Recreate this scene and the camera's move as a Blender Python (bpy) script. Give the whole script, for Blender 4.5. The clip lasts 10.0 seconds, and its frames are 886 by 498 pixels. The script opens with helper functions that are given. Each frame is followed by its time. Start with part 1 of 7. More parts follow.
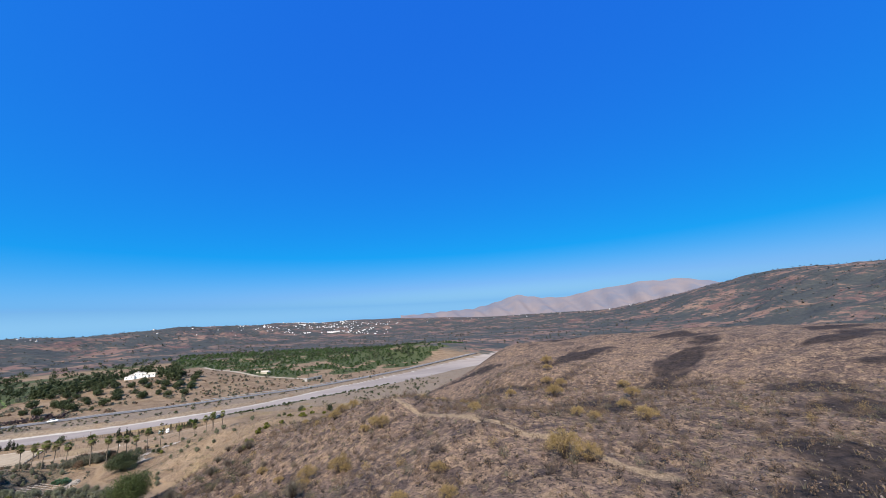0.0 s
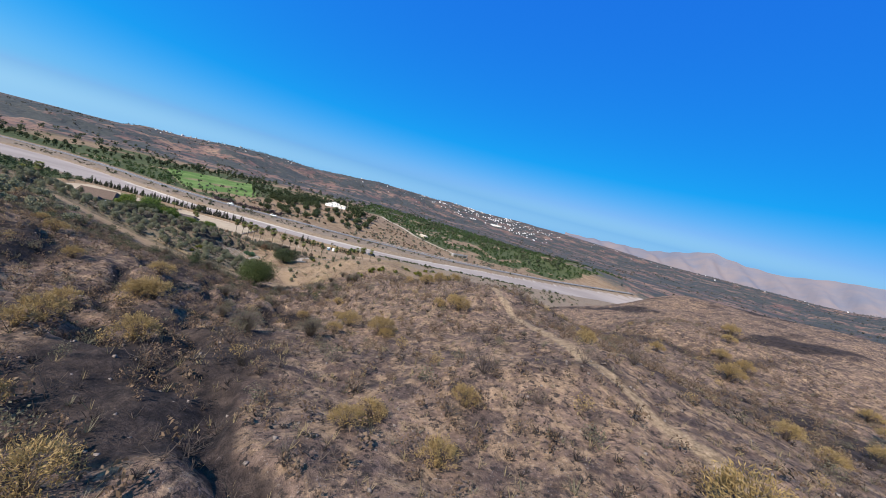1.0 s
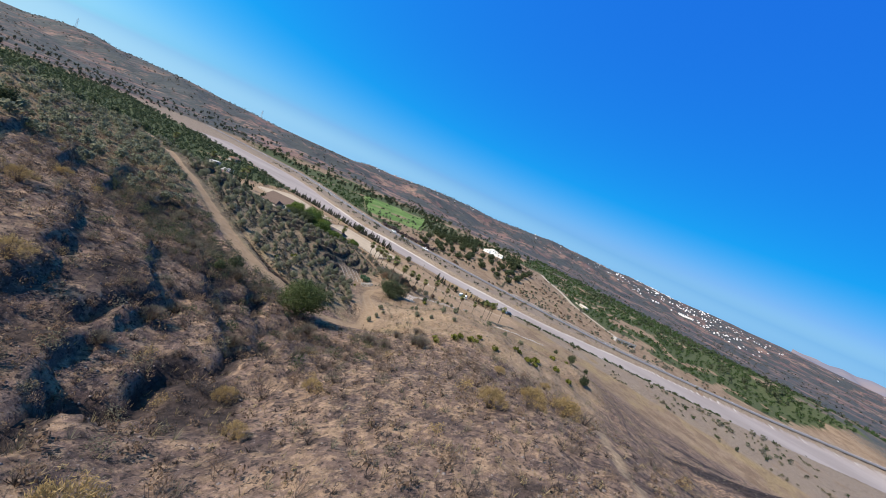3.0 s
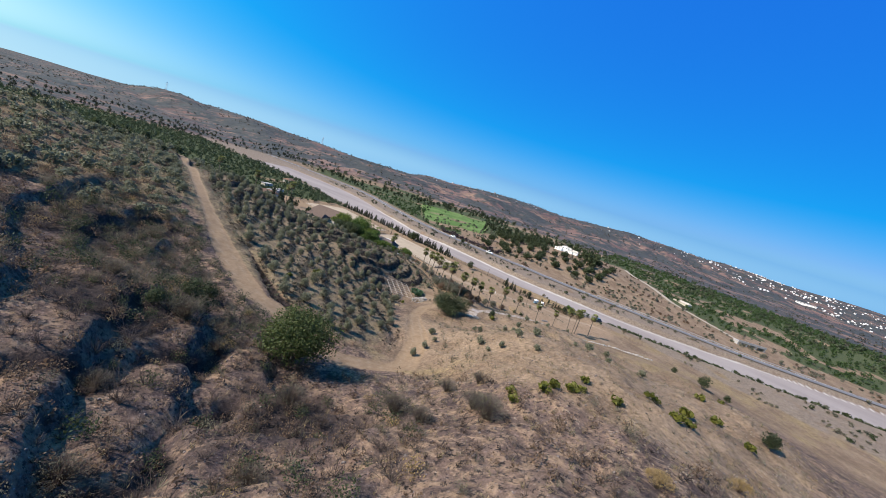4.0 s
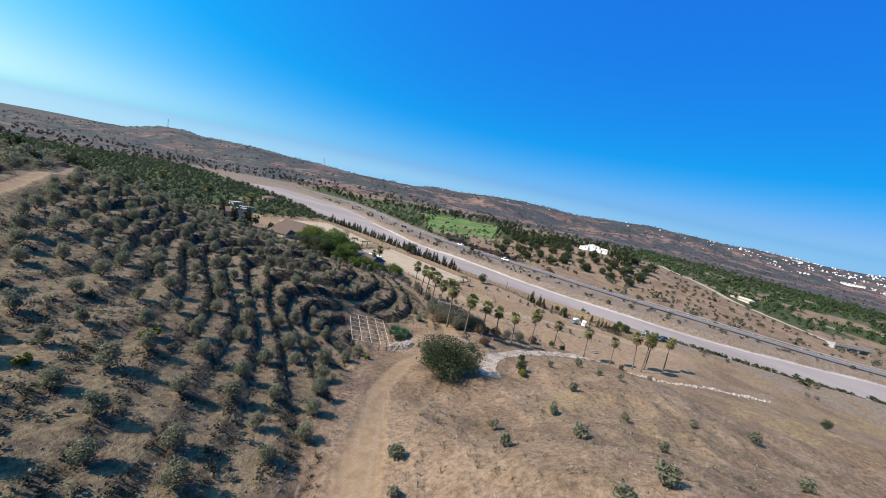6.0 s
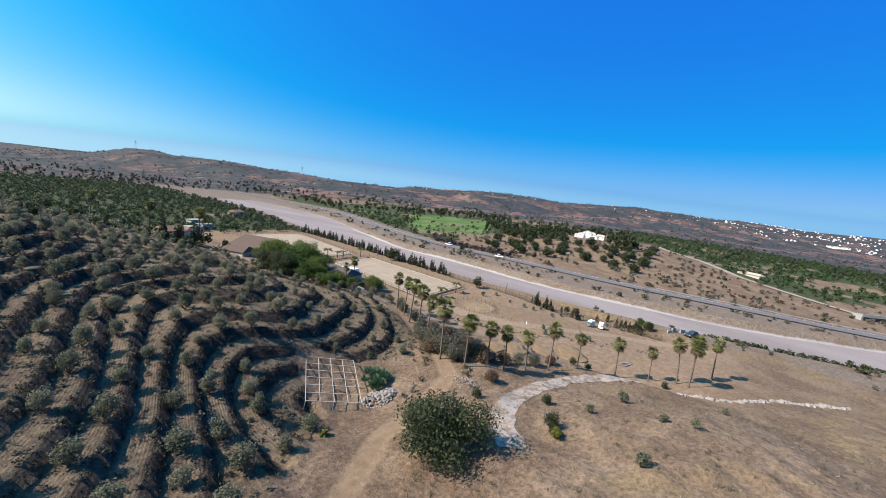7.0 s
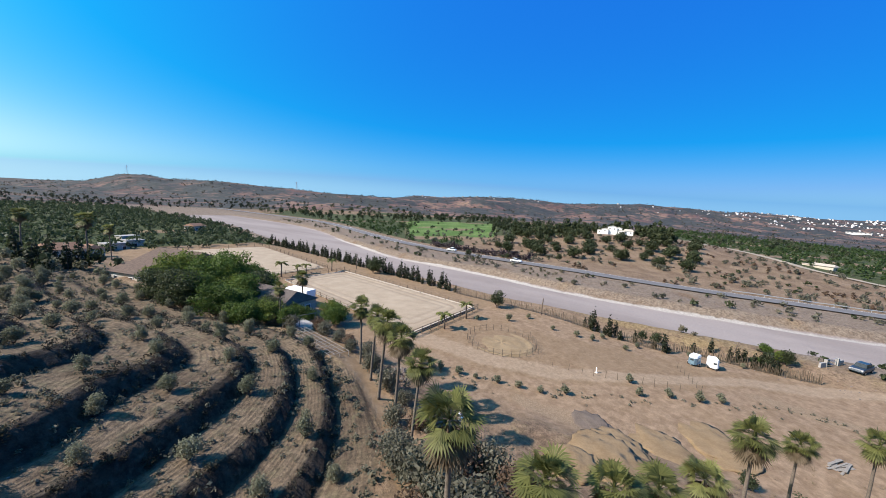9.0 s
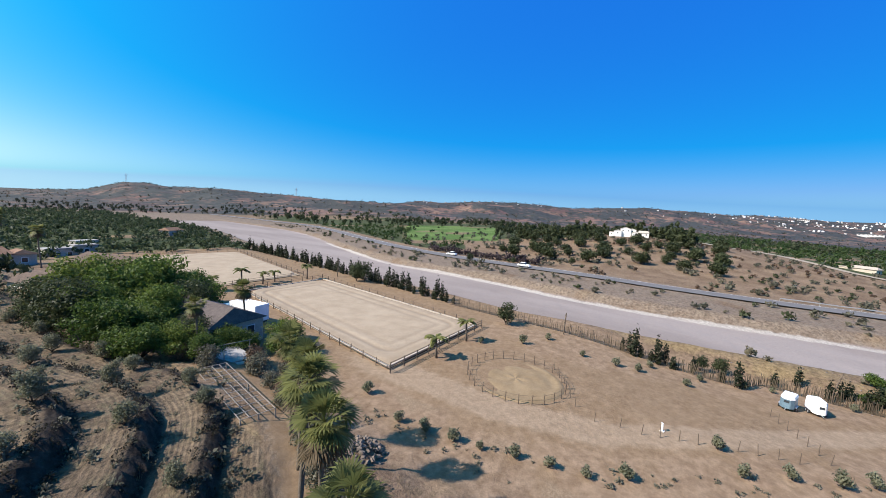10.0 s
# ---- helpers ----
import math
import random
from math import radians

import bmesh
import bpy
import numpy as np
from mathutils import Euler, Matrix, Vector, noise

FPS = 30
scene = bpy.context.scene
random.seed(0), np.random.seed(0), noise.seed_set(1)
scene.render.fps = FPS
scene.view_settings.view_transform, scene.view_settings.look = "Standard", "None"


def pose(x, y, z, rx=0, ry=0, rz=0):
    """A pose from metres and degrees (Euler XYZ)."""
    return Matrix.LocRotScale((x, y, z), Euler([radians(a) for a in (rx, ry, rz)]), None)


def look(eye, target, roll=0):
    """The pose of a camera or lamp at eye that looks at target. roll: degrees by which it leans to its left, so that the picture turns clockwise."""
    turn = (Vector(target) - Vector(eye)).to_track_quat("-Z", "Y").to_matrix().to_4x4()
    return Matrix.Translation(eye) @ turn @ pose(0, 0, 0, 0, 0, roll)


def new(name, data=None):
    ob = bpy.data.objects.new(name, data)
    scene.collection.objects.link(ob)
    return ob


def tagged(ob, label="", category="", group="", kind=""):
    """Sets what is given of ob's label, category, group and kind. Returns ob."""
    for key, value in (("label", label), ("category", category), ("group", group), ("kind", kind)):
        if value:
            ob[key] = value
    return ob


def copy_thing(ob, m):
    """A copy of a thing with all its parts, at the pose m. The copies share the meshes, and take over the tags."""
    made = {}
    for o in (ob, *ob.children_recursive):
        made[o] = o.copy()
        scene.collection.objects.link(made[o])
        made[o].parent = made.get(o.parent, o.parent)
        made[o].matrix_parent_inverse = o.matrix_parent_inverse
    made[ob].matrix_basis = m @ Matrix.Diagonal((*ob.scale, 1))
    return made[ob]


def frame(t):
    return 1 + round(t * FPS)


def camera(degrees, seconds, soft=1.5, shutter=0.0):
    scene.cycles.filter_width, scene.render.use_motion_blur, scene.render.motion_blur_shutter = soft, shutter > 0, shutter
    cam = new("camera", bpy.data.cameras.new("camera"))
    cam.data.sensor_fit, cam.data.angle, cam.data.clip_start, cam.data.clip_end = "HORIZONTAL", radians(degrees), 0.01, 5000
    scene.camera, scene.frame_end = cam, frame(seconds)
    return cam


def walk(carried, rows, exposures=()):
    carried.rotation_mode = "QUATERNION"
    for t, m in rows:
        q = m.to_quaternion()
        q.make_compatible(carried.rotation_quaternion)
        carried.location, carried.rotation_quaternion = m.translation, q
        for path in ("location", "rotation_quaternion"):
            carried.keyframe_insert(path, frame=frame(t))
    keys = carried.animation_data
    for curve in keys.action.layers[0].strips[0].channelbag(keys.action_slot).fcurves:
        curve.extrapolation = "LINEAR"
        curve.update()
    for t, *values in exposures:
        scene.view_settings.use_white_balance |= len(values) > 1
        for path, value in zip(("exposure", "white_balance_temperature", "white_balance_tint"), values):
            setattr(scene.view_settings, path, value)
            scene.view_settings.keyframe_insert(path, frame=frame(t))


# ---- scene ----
cam = camera(100.0, 10.0, soft=0.5)
# seconds, place in metres, turn in degrees
ROWS = [
    (0.0, -200.48, -73.88, 43.06, 100.60, 3.40, -116.40),
    (0.5, -190.55, -81.71, 40.47, 87.05, -3.98, -106.94),
    (1.0, -181.91, -87.27, 38.05, 83.46, -14.65, -91.34),
    (1.5, -173.57, -91.27, 37.06, 84.31, -19.49, -73.29),
    (2.0, -164.29, -92.88, 38.11, 82.41, -24.91, -65.47),
    (2.5, -155.85, -93.87, 38.59, 82.26, -25.27, -64.50),
    (2.7, -152.76, -94.37, 38.66, 82.48, -25.02, -64.40),
    (3.8, -127.36, -84.82, 33.97, 80.52, -19.15, -55.34),
    (4.0, -123.42, -83.29, 33.54, 80.01, -17.33, -53.45),
    (4.5, -113.90, -79.22, 32.41, 80.00, -15.87, -52.52),
    (5.0, -104.96, -74.62, 30.98, 80.42, -14.72, -52.46),
    (5.5, -96.56, -69.91, 29.29, 80.82, -13.83, -51.86),
    (5.7, -93.43, -68.15, 28.39, 81.27, -13.14, -51.80),
    (6.8, -77.62, -58.15, 28.16, 81.30, -8.11, -54.02),
    (7.0, -74.20, -55.77, 27.10, 81.70, -7.02, -54.50),
    (7.5, -65.98, -50.09, 25.20, 82.25, -5.25, -55.40),
    (8.0, -58.11, -44.83, 23.39, 82.71, -4.52, -55.38),
    (8.5, -50.48, -39.95, 21.91, 83.08, -4.12, -55.10),
    (9.0, -43.15, -35.34, 20.41, 83.23, -3.72, -54.48),
    (9.5, -36.00, -31.24, 19.07, 83.81, -3.28, -54.14),
    (10.0, -28.97, -27.23, 17.72, 84.18, -3.22, -54.15),
]
walk(cam, [(t, pose(x, y, z, rx, ry, rz)) for t, x, y, z, rx, ry, rz in ROWS])

# ---- world: sun and sky ----
SUN_AZ, SUN_EL = 307.0, 42.0  # degrees clockwise from +y, degrees above the horizon
world = bpy.data.worlds.new("sky")
scene.world = world
world.use_nodes = True
wn = world.node_tree.nodes
wn["Background"].inputs["Strength"].default_value = 0.086


def clear_sky(dust, height):
    """The channels of a clear sky with so much dust in the air."""
    sky = wn.new("ShaderNodeTexSky")
    sky.sky_type, sky.sun_disc = "NISHITA", False
    sky.sun_elevation, sky.sun_rotation = radians(SUN_EL), radians(SUN_AZ)
    sky.altitude, sky.air_density, sky.dust_density, sky.ozone_density = height, 1.0, dust, 1.5
    split = wn.new("ShaderNodeSeparateColor")
    world.node_tree.links.new(sky.outputs["Color"], split.inputs["Color"])
    return split.outputs


def world_math(op, a, b):
    n = wn.new("ShaderNodeMath")
    n.operation = op
    for k, v in enumerate((a, b)):
        if isinstance(v, float):
            n.inputs[k].default_value = v
        else:
            world.node_tree.links.new(v, n.inputs[k])
    return n.outputs[0]


# a deep azure overhead that pales with haze towards the horizon and the sun
clean, dusty = clear_sky(0.0, 5000.0), clear_sky(3.0, 100.0)
join = wn.new("ShaderNodeCombineColor")
haze = world_math("DIVIDE", dusty[0], world_math("MAXIMUM", dusty[2], 0.05))


def sky_tone(gain, dust, air, warmth, floor, ceiling):
    """One channel of the sky: brighter with dust and haze, held between floor and ceiling."""
    tone = world_math("MULTIPLY", world_math("POWER", dusty[1], dust), world_math("POWER", world_math("MAXIMUM", clean[1], 0.05), air))
    tone = world_math("MULTIPLY", world_math("MULTIPLY", tone, world_math("POWER", haze, warmth)), gain)
    return world_math("MINIMUM", world_math("MAXIMUM", tone, floor), ceiling)


glare = world_math("MAXIMUM", world_math("POWER", world_math("MULTIPLY", dusty[1], 0.333), 2.0), 1.0)
red = world_math("MULTIPLY", world_math("MULTIPLY", world_math("SUBTRACT", haze, 0.50), 2.85), glare)
red = world_math("MINIMUM", world_math("MAXIMUM", red, 0.08), 6.0)
green = world_math("MAXIMUM", sky_tone(3.0, 1.07, -0.57, 1.46, 0.7, 6.5), world_math("MULTIPLY", world_math("POWER", red, 0.55), 2.75))
blue = world_math("MAXIMUM", sky_tone(5.85, 0.41, -0.25, 0.31, 3.0, 7.0), world_math("MULTIPLY", world_math("POWER", red, 0.15), 5.4))
for k, value in enumerate((red, green, blue)):
    world.node_tree.links.new(value, join.inputs[k])
world.node_tree.links.new(join.outputs["Color"], wn["Background"].inputs["Color"])
sun = new("sun", bpy.data.lights.new("sun", "SUN"))
sun.data.energy, sun.data.angle, sun.data.color = 5.0, radians(0.53), (0.98, 0.885, 0.84)
sun_from = Vector((math.sin(radians(SUN_AZ)) * math.cos(radians(SUN_EL)), math.cos(radians(SUN_AZ)) * math.cos(radians(SUN_EL)), math.sin(radians(SUN_EL))))
sun.matrix_world = look(sun_from * 300, (0, 0, 0))
scene.view_settings.exposure = 0.80


# ---- materials ----
class Nodes:
    """A small builder for procedural node materials."""

    def __init__(self, name):
        self.mat = bpy.data.materials.new(name)
        self.mat.use_nodes = True
        self.tree = self.mat.node_tree
        self.bsdf = self.tree.nodes["Principled BSDF"]
        self.pos = self.tree.nodes.new("ShaderNodeNewGeometry").outputs["Position"]

    def node(self, kind, **values):
        n = self.tree.nodes.new(kind)
        for key, value in values.items():
            n.inputs[key].default_value = value
        return n

    def link(self, a, b):
        self.tree.links.new(a, b)

    def noise(self, scale, detail=4.0, rough=0.6, stretch=None, local=False):
        n = self.node("ShaderNodeTexNoise", Scale=scale, Detail=detail, Roughness=rough)
        source = self.tree.nodes.new("ShaderNodeTexCoord").outputs["Object"] if local else self.pos
        if stretch:
            m = self.node("ShaderNodeMapping")
            m.inputs["Scale"].default_value = stretch
            self.link(source, m.inputs["Vector"])
            source = m.outputs["Vector"]
        self.link(source, n.inputs["Vector"])
        return n.outputs["Fac"]

    def attribute(self, name):
        n = self.tree.nodes.new("ShaderNodeAttribute")
        n.attribute_name = name
        return n.outputs["Fac"]

    def math(self, op, a, b=0.0):
        n = self.tree.nodes.new("ShaderNodeMath")
        n.operation = op
        for k, v in enumerate((a, b)):
            if isinstance(v, (int, float)):
                n.inputs[k].default_value = v
            else:
                self.link(v, n.inputs[k])
        return n.outputs[0]

    def span(self, value, low, high, to_low=0.0, to_high=1.0):
        n = self.node("ShaderNodeMapRange")
        n.interpolation_type = "SMOOTHSTEP"
        self.link(value, n.inputs[0])
        for k, v in enumerate((low, high, to_low, to_high)):
            n.inputs[k + 1].default_value = v
        return n.outputs[0]

    def mix(self, fac, a, b, mode="MIX"):
        n = self.tree.nodes.new("ShaderNodeMix")
        n.data_type, n.blend_type = "RGBA", mode
        for socket, v in ((n.inputs[0], fac), (n.inputs[6], a), (n.inputs[7], b)):
            if isinstance(v, (int, float)):
                socket.default_value = v
            elif isinstance(v, tuple):
                socket.default_value = (*v, 1.0)
            else:
                self.link(v, socket)
        return n.outputs[2]

    def island(self):
        return self.tree.nodes.new("ShaderNodeNewGeometry").outputs["Random Per Island"]

    def own(self):
        return self.tree.nodes.new("ShaderNodeObjectInfo").outputs["Random"]

    def done(self, colour, rough=0.9, bump=None, strength=0.4, distance=0.1, specular=0.3, metal=0.0):
        if isinstance(colour, tuple):
            self.bsdf.inputs["Base Color"].default_value = (*colour, 1.0)
        else:
            self.link(colour, self.bsdf.inputs["Base Color"])
        if isinstance(rough, (int, float)):
            self.bsdf.inputs["Roughness"].default_value = rough
        else:
            self.link(rough, self.bsdf.inputs["Roughness"])
        self.bsdf.inputs["Specular IOR Level"].default_value = specular
        self.bsdf.inputs["Metallic"].default_value = metal
        if bump is not None:
            b = self.node("ShaderNodeBump", Strength=strength, Distance=distance)
            self.link(bump, b.inputs["Height"])
            self.link(b.outputs["Normal"], self.bsdf.inputs["Normal"])
        return self.mat


def plain(name, dark, light, scale=2.0, rough=0.85, strength=0.3, local=True, fine=8.0, metal=0.0, own=0.0, specular=0.3):
    """A worn, grainy surface between two colours, varied at two scales."""
    n = Nodes(name)
    a, b = n.noise(scale, 5.0, 0.65, local=local), n.noise(scale * fine, 3.0, 0.6, local=local)
    f = n.math("ADD", n.math("MULTIPLY", a, 0.65), n.math("MULTIPLY", b, 0.35))
    f = n.span(f, 0.33, 0.67)
    if own:
        f = n.math("ADD", n.math("MULTIPLY", f, 1 - own), n.math("MULTIPLY", n.own(), own))
    return n.done(n.mix(f, dark, light), rough, b, strength, 0.03, specular, metal)


def leafy(name, dark, light, dry=None, rough=0.6, share=0.12):
    """Foliage: every leaf clump has a tone of its own, every plant too."""
    n = Nodes(name)
    f = n.math("ADD", n.math("MULTIPLY", n.island(), 0.6), n.math("MULTIPLY", n.own(), 0.4))
    colour = n.mix(f, dark, light)
    if dry:
        colour = n.mix(n.span(n.island(), 1 - share - 0.02, 1 - share + 0.02), colour, dry)
    n.done(colour, rough, specular=0.25)
    glow = n.node("ShaderNodeBsdfTranslucent")
    n.link(colour, glow.inputs["Color"])
    both = n.node("ShaderNodeMixShader", Fac=0.42)
    n.link(n.bsdf.outputs["BSDF"], both.inputs[1])
    n.link(glow.outputs["BSDF"], both.inputs[2])
    n.link(both.outputs["Shader"], n.tree.nodes["Material Output"].inputs["Surface"])
    return n.mat


def ground_material():
    n = Nodes("ground_earth")
    big, mid, fine, grit = n.noise(0.012, 5.0), n.noise(0.13, 6.0, 0.62), n.noise(0.9, 6.0, 0.65), n.noise(7.0, 4.0, 0.7)
    wobble = n.math("MULTIPLY", n.math("SUBTRACT", n.math("ADD", n.math("MULTIPLY", mid, 0.6), n.math("MULTIPLY", fine, 0.4)), 0.5), 1.1)

    def mask(name, low=0.3, high=0.7):
        raw = n.attribute(name)
        inner = n.math("MULTIPLY", raw, n.math("SUBTRACT", 1.0, raw))
        return n.span(n.math("ADD", raw, n.math("MULTIPLY", n.math("MULTIPLY", inner, 4.0), wobble)), low, high)

    soil = n.mix(n.span(mid, 0.35, 0.65), (0.135, 0.089, 0.056), (0.205, 0.143, 0.093))
    soil = n.mix(n.math("MULTIPLY", n.span(fine, 0.5, 0.72), 0.6), soil, (0.113, 0.084, 0.048))
    soil = n.mix(n.math("MULTIPLY", n.span(grit, 0.55, 0.7), 0.35), soil, (0.238, 0.190, 0.144))
    straw = n.mix(n.span(fine, 0.3, 0.7), (0.148, 0.102, 0.052), (0.238, 0.171, 0.090))
    col = n.mix(mask("straw"), soil, straw)
    ash = n.mix(n.span(mid, 0.3, 0.7), (0.072, 0.048, 0.039), (0.141, 0.094, 0.071))
    ash = n.mix(n.math("MULTIPLY", n.span(fine, 0.44, 0.60), 0.85), ash, (0.215, 0.144, 0.092))
    ash = n.mix(n.math("MULTIPLY", n.span(n.noise(0.32, 7.0, 0.72), 0.53, 0.60), 0.75), ash, (0.043, 0.031, 0.030))
    ash = n.mix(n.math("MULTIPLY", n.span(grit, 0.60, 0.68), 0.7), ash, (0.246, 0.215, 0.197))
    # black specks: the shade of small eroded holes, put into the ash colour
    ash = n.mix(n.math("MULTIPLY", n.span(n.noise(2.6, 5.0, 0.7), 0.54, 0.60), 0.9), ash, (0.025, 0.020, 0.018))
    gravel = n.mix(n.span(fine, 0.35, 0.65), (0.135, 0.102, 0.076), (0.200, 0.158, 0.122))
    col = n.mix(n.math("MULTIPLY", mask("gravel"), 0.8), col, gravel)
    col = n.mix(mask("burnt"), col, ash)
    char_shade = n.mix(n.span(fine, 0.3, 0.7), (0.013, 0.010, 0.010), (0.048, 0.034, 0.028))
    char_shade = n.mix(n.math("MULTIPLY", n.span(grit, 0.60, 0.68), 0.32), char_shade, (0.142, 0.115, 0.107))
    col = n.mix(mask("char_shade"), col, char_shade)
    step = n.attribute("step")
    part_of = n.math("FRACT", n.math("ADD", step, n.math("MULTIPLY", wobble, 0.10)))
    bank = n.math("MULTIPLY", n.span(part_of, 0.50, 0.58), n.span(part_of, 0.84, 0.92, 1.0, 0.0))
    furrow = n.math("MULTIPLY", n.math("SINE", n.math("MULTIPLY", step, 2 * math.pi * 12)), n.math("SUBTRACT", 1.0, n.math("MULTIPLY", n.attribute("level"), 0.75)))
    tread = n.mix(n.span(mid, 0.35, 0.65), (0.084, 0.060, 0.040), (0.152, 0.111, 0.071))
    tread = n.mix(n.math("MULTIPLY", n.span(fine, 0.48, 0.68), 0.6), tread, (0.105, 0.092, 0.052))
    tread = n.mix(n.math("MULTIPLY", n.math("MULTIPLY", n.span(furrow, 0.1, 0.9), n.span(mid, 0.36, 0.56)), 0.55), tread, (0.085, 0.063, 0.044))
    # bank faces: dark earth, with the shade of their side painted in
    shaded_face = n.mix(n.span(fine, 0.32, 0.68), (0.018, 0.014, 0.011), (0.057, 0.043, 0.031))
    shaded_face = n.mix(n.math("MULTIPLY", n.span(grit, 0.55, 0.68), 0.4), shaded_face, (0.089, 0.070, 0.052))
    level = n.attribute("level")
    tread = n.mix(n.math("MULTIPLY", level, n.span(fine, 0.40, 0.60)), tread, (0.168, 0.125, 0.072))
    col = n.mix(mask("grove"), col, n.mix(n.math("MULTIPLY", bank, n.math("SUBTRACT", 1.0, n.math("MULTIPLY", level, 0.75))), tread, shaded_face))
    hill = n.mix(n.span(n.noise(0.005, 6.0), 0.40, 0.60), (0.112, 0.066, 0.058), (0.168, 0.104, 0.082))
    hill = n.mix(n.math("MULTIPLY", n.span(n.noise(0.021, 7.0, 0.65), 0.50, 0.60), 0.6), hill, (0.215, 0.141, 0.097))
    scrub = n.math("ADD", n.math("MULTIPLY", n.noise(0.0085, 8.0, 0.7), 0.55), n.math("MULTIPLY", n.noise(0.05, 7.0, 0.72), 0.45))
    bushy = n.mix(n.noise(0.09, 4.0, 0.7), (0.026, 0.032, 0.032), (0.066, 0.064, 0.060))
    hill = n.mix(n.math("MAXIMUM", n.span(scrub, 0.44, 0.50), n.math("MULTIPLY", n.attribute("thicket"), n.span(n.noise(0.03, 6.0, 0.7), 0.40, 0.55))), hill, bushy)
    col = n.mix(mask("hills"), col, hill)
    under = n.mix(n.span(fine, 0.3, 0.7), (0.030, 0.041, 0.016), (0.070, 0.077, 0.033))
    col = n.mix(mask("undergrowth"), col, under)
    bed = n.mix(n.span(n.noise(0.05, 5.0, 0.6, (1.0, 0.25, 1.0)), 0.35, 0.65), (0.208, 0.172, 0.154), (0.260, 0.220, 0.199))
    bed = n.mix(n.math("MULTIPLY", n.span(grit, 0.5, 0.72), 0.22), bed, (0.281, 0.254, 0.236))
    bed = n.mix(n.math("MULTIPLY", n.span(fine, 0.55, 0.75), 0.15), bed, (0.140, 0.121, 0.106))
    col = n.mix(mask("riverbed"), col, bed)
    pale = n.mix(n.span(grit, 0.35, 0.65), (0.271, 0.242, 0.212), (0.366, 0.336, 0.301))
    col = n.mix(mask("shingle"), col, pale)
    track = n.mix(n.span(fine, 0.3, 0.7), (0.174, 0.115, 0.067), (0.220, 0.151, 0.093))
    track = n.mix(n.math("MULTIPLY", n.span(grit, 0.55, 0.7), 0.12), track, (0.312, 0.246, 0.189))
    col = n.mix(mask("track"), col, track)
    trodden = n.mix(n.span(fine, 0.35, 0.65), (0.178, 0.119, 0.075), (0.255, 0.177, 0.115))
    col = n.mix(n.math("MULTIPLY", mask("worn"), 0.8), col, trodden)
    powder = n.mix(n.span(fine, 0.3, 0.7), (0.234, 0.168, 0.111), (0.275, 0.201, 0.135))
    col = n.mix(n.math("MULTIPLY", mask("lane"), 0.9), col, powder)
    rut = n.mix(n.span(grit, 0.35, 0.65), (0.177, 0.121, 0.074), (0.248, 0.180, 0.118))
    col = n.mix(mask("rut"), col, rut)
    lawn = n.mix(n.span(n.noise(0.035, 3.0), 0.4, 0.6), (0.064, 0.111, 0.026), (0.108, 0.156, 0.046))
    col = n.mix(mask("lawn"), col, lawn)
    mottle = n.span(n.noise(2.0, 8.0, 0.80), 0.30, 0.70, 0.50, 1.50)
    calm = n.math("MULTIPLY", n.math("SUBTRACT", 1.0, n.math("MULTIPLY", n.attribute("track"), 0.7)), n.math("SUBTRACT", 1.0, n.math("MULTIPLY", n.attribute("riverbed"), 0.85)))
    col = n.mix(calm, col, mottle, "MULTIPLY")
    relief = n.math("ADD", n.math("MULTIPLY", fine, 0.55), n.math("ADD", n.math("MULTIPLY", grit, 0.25), n.math("MULTIPLY", n.noise(3.2, 6.0, 0.7), 0.4)))
    relief = n.math("MULTIPLY", relief, n.math("SUBTRACT", 1.0, n.math("MULTIPLY", n.math("MAXIMUM", n.attribute("track"), n.attribute("riverbed")), 0.75)))
    relief = n.math("ADD", relief, n.math("MULTIPLY", n.math("MULTIPLY", furrow, 0.035), n.math("MULTIPLY", n.attribute("grove"), n.math("SUBTRACT", 1.0, n.attribute("track")))))
    relief = n.math("ADD", relief, n.math("MULTIPLY", n.math("MULTIPLY", n.noise(0.007, 6.0, 0.55), 110.0), n.attribute("hills")))
    return n.done(col, 0.95, relief, 0.65, 0.5, 0.15)


GROUND = ground_material()


# ---- the lie of the land ----
SOUTH_RIDGE = [(-205, -110, 31), (-205, -74, 31), (-180, -88, 28.5), (-160, -91, 26.5), (-151, -101, 29), (-143, -95, 25.5), (-131, -95, 26), (-115, -103, 26.5), (-104, -86, 21), (-86, -74, 16.2),
               (-72, -83, 16.8), (-64, -67, 14.8), (-49, -98, 14), (-27, -61, 7.2), (-7, -93, 4.5), (-121, -143, 22.5), (-131, -131, 21.8), (-160, -160, 27), (-52, -180, 28.5), (-95, -150, 24), (-80, -211, 32), (-107, -229, 33.5), (-124, -238, 33.5), (-131, -186, 29), (-60, -140, 16)]
GULLY = [(-143, -85, 22.8), (-140, -79, 21.2), (-127, -73, 16.3), (-123, -75, 17.8), (-98, -66, 12.3), (-94, -62, 10.5), (-79, -52, 6), (-78, -42, 7), (-69, -58, 10.3), (-60, -41, 4.3),
         (-98, -53, 10), (-41, -24, 0.9), (-44, -17, 2.3), (-50, -23, 1.7), (-38, -19, 1.2), (-108, -58, 12.5), (-50, -34, 2.8)]
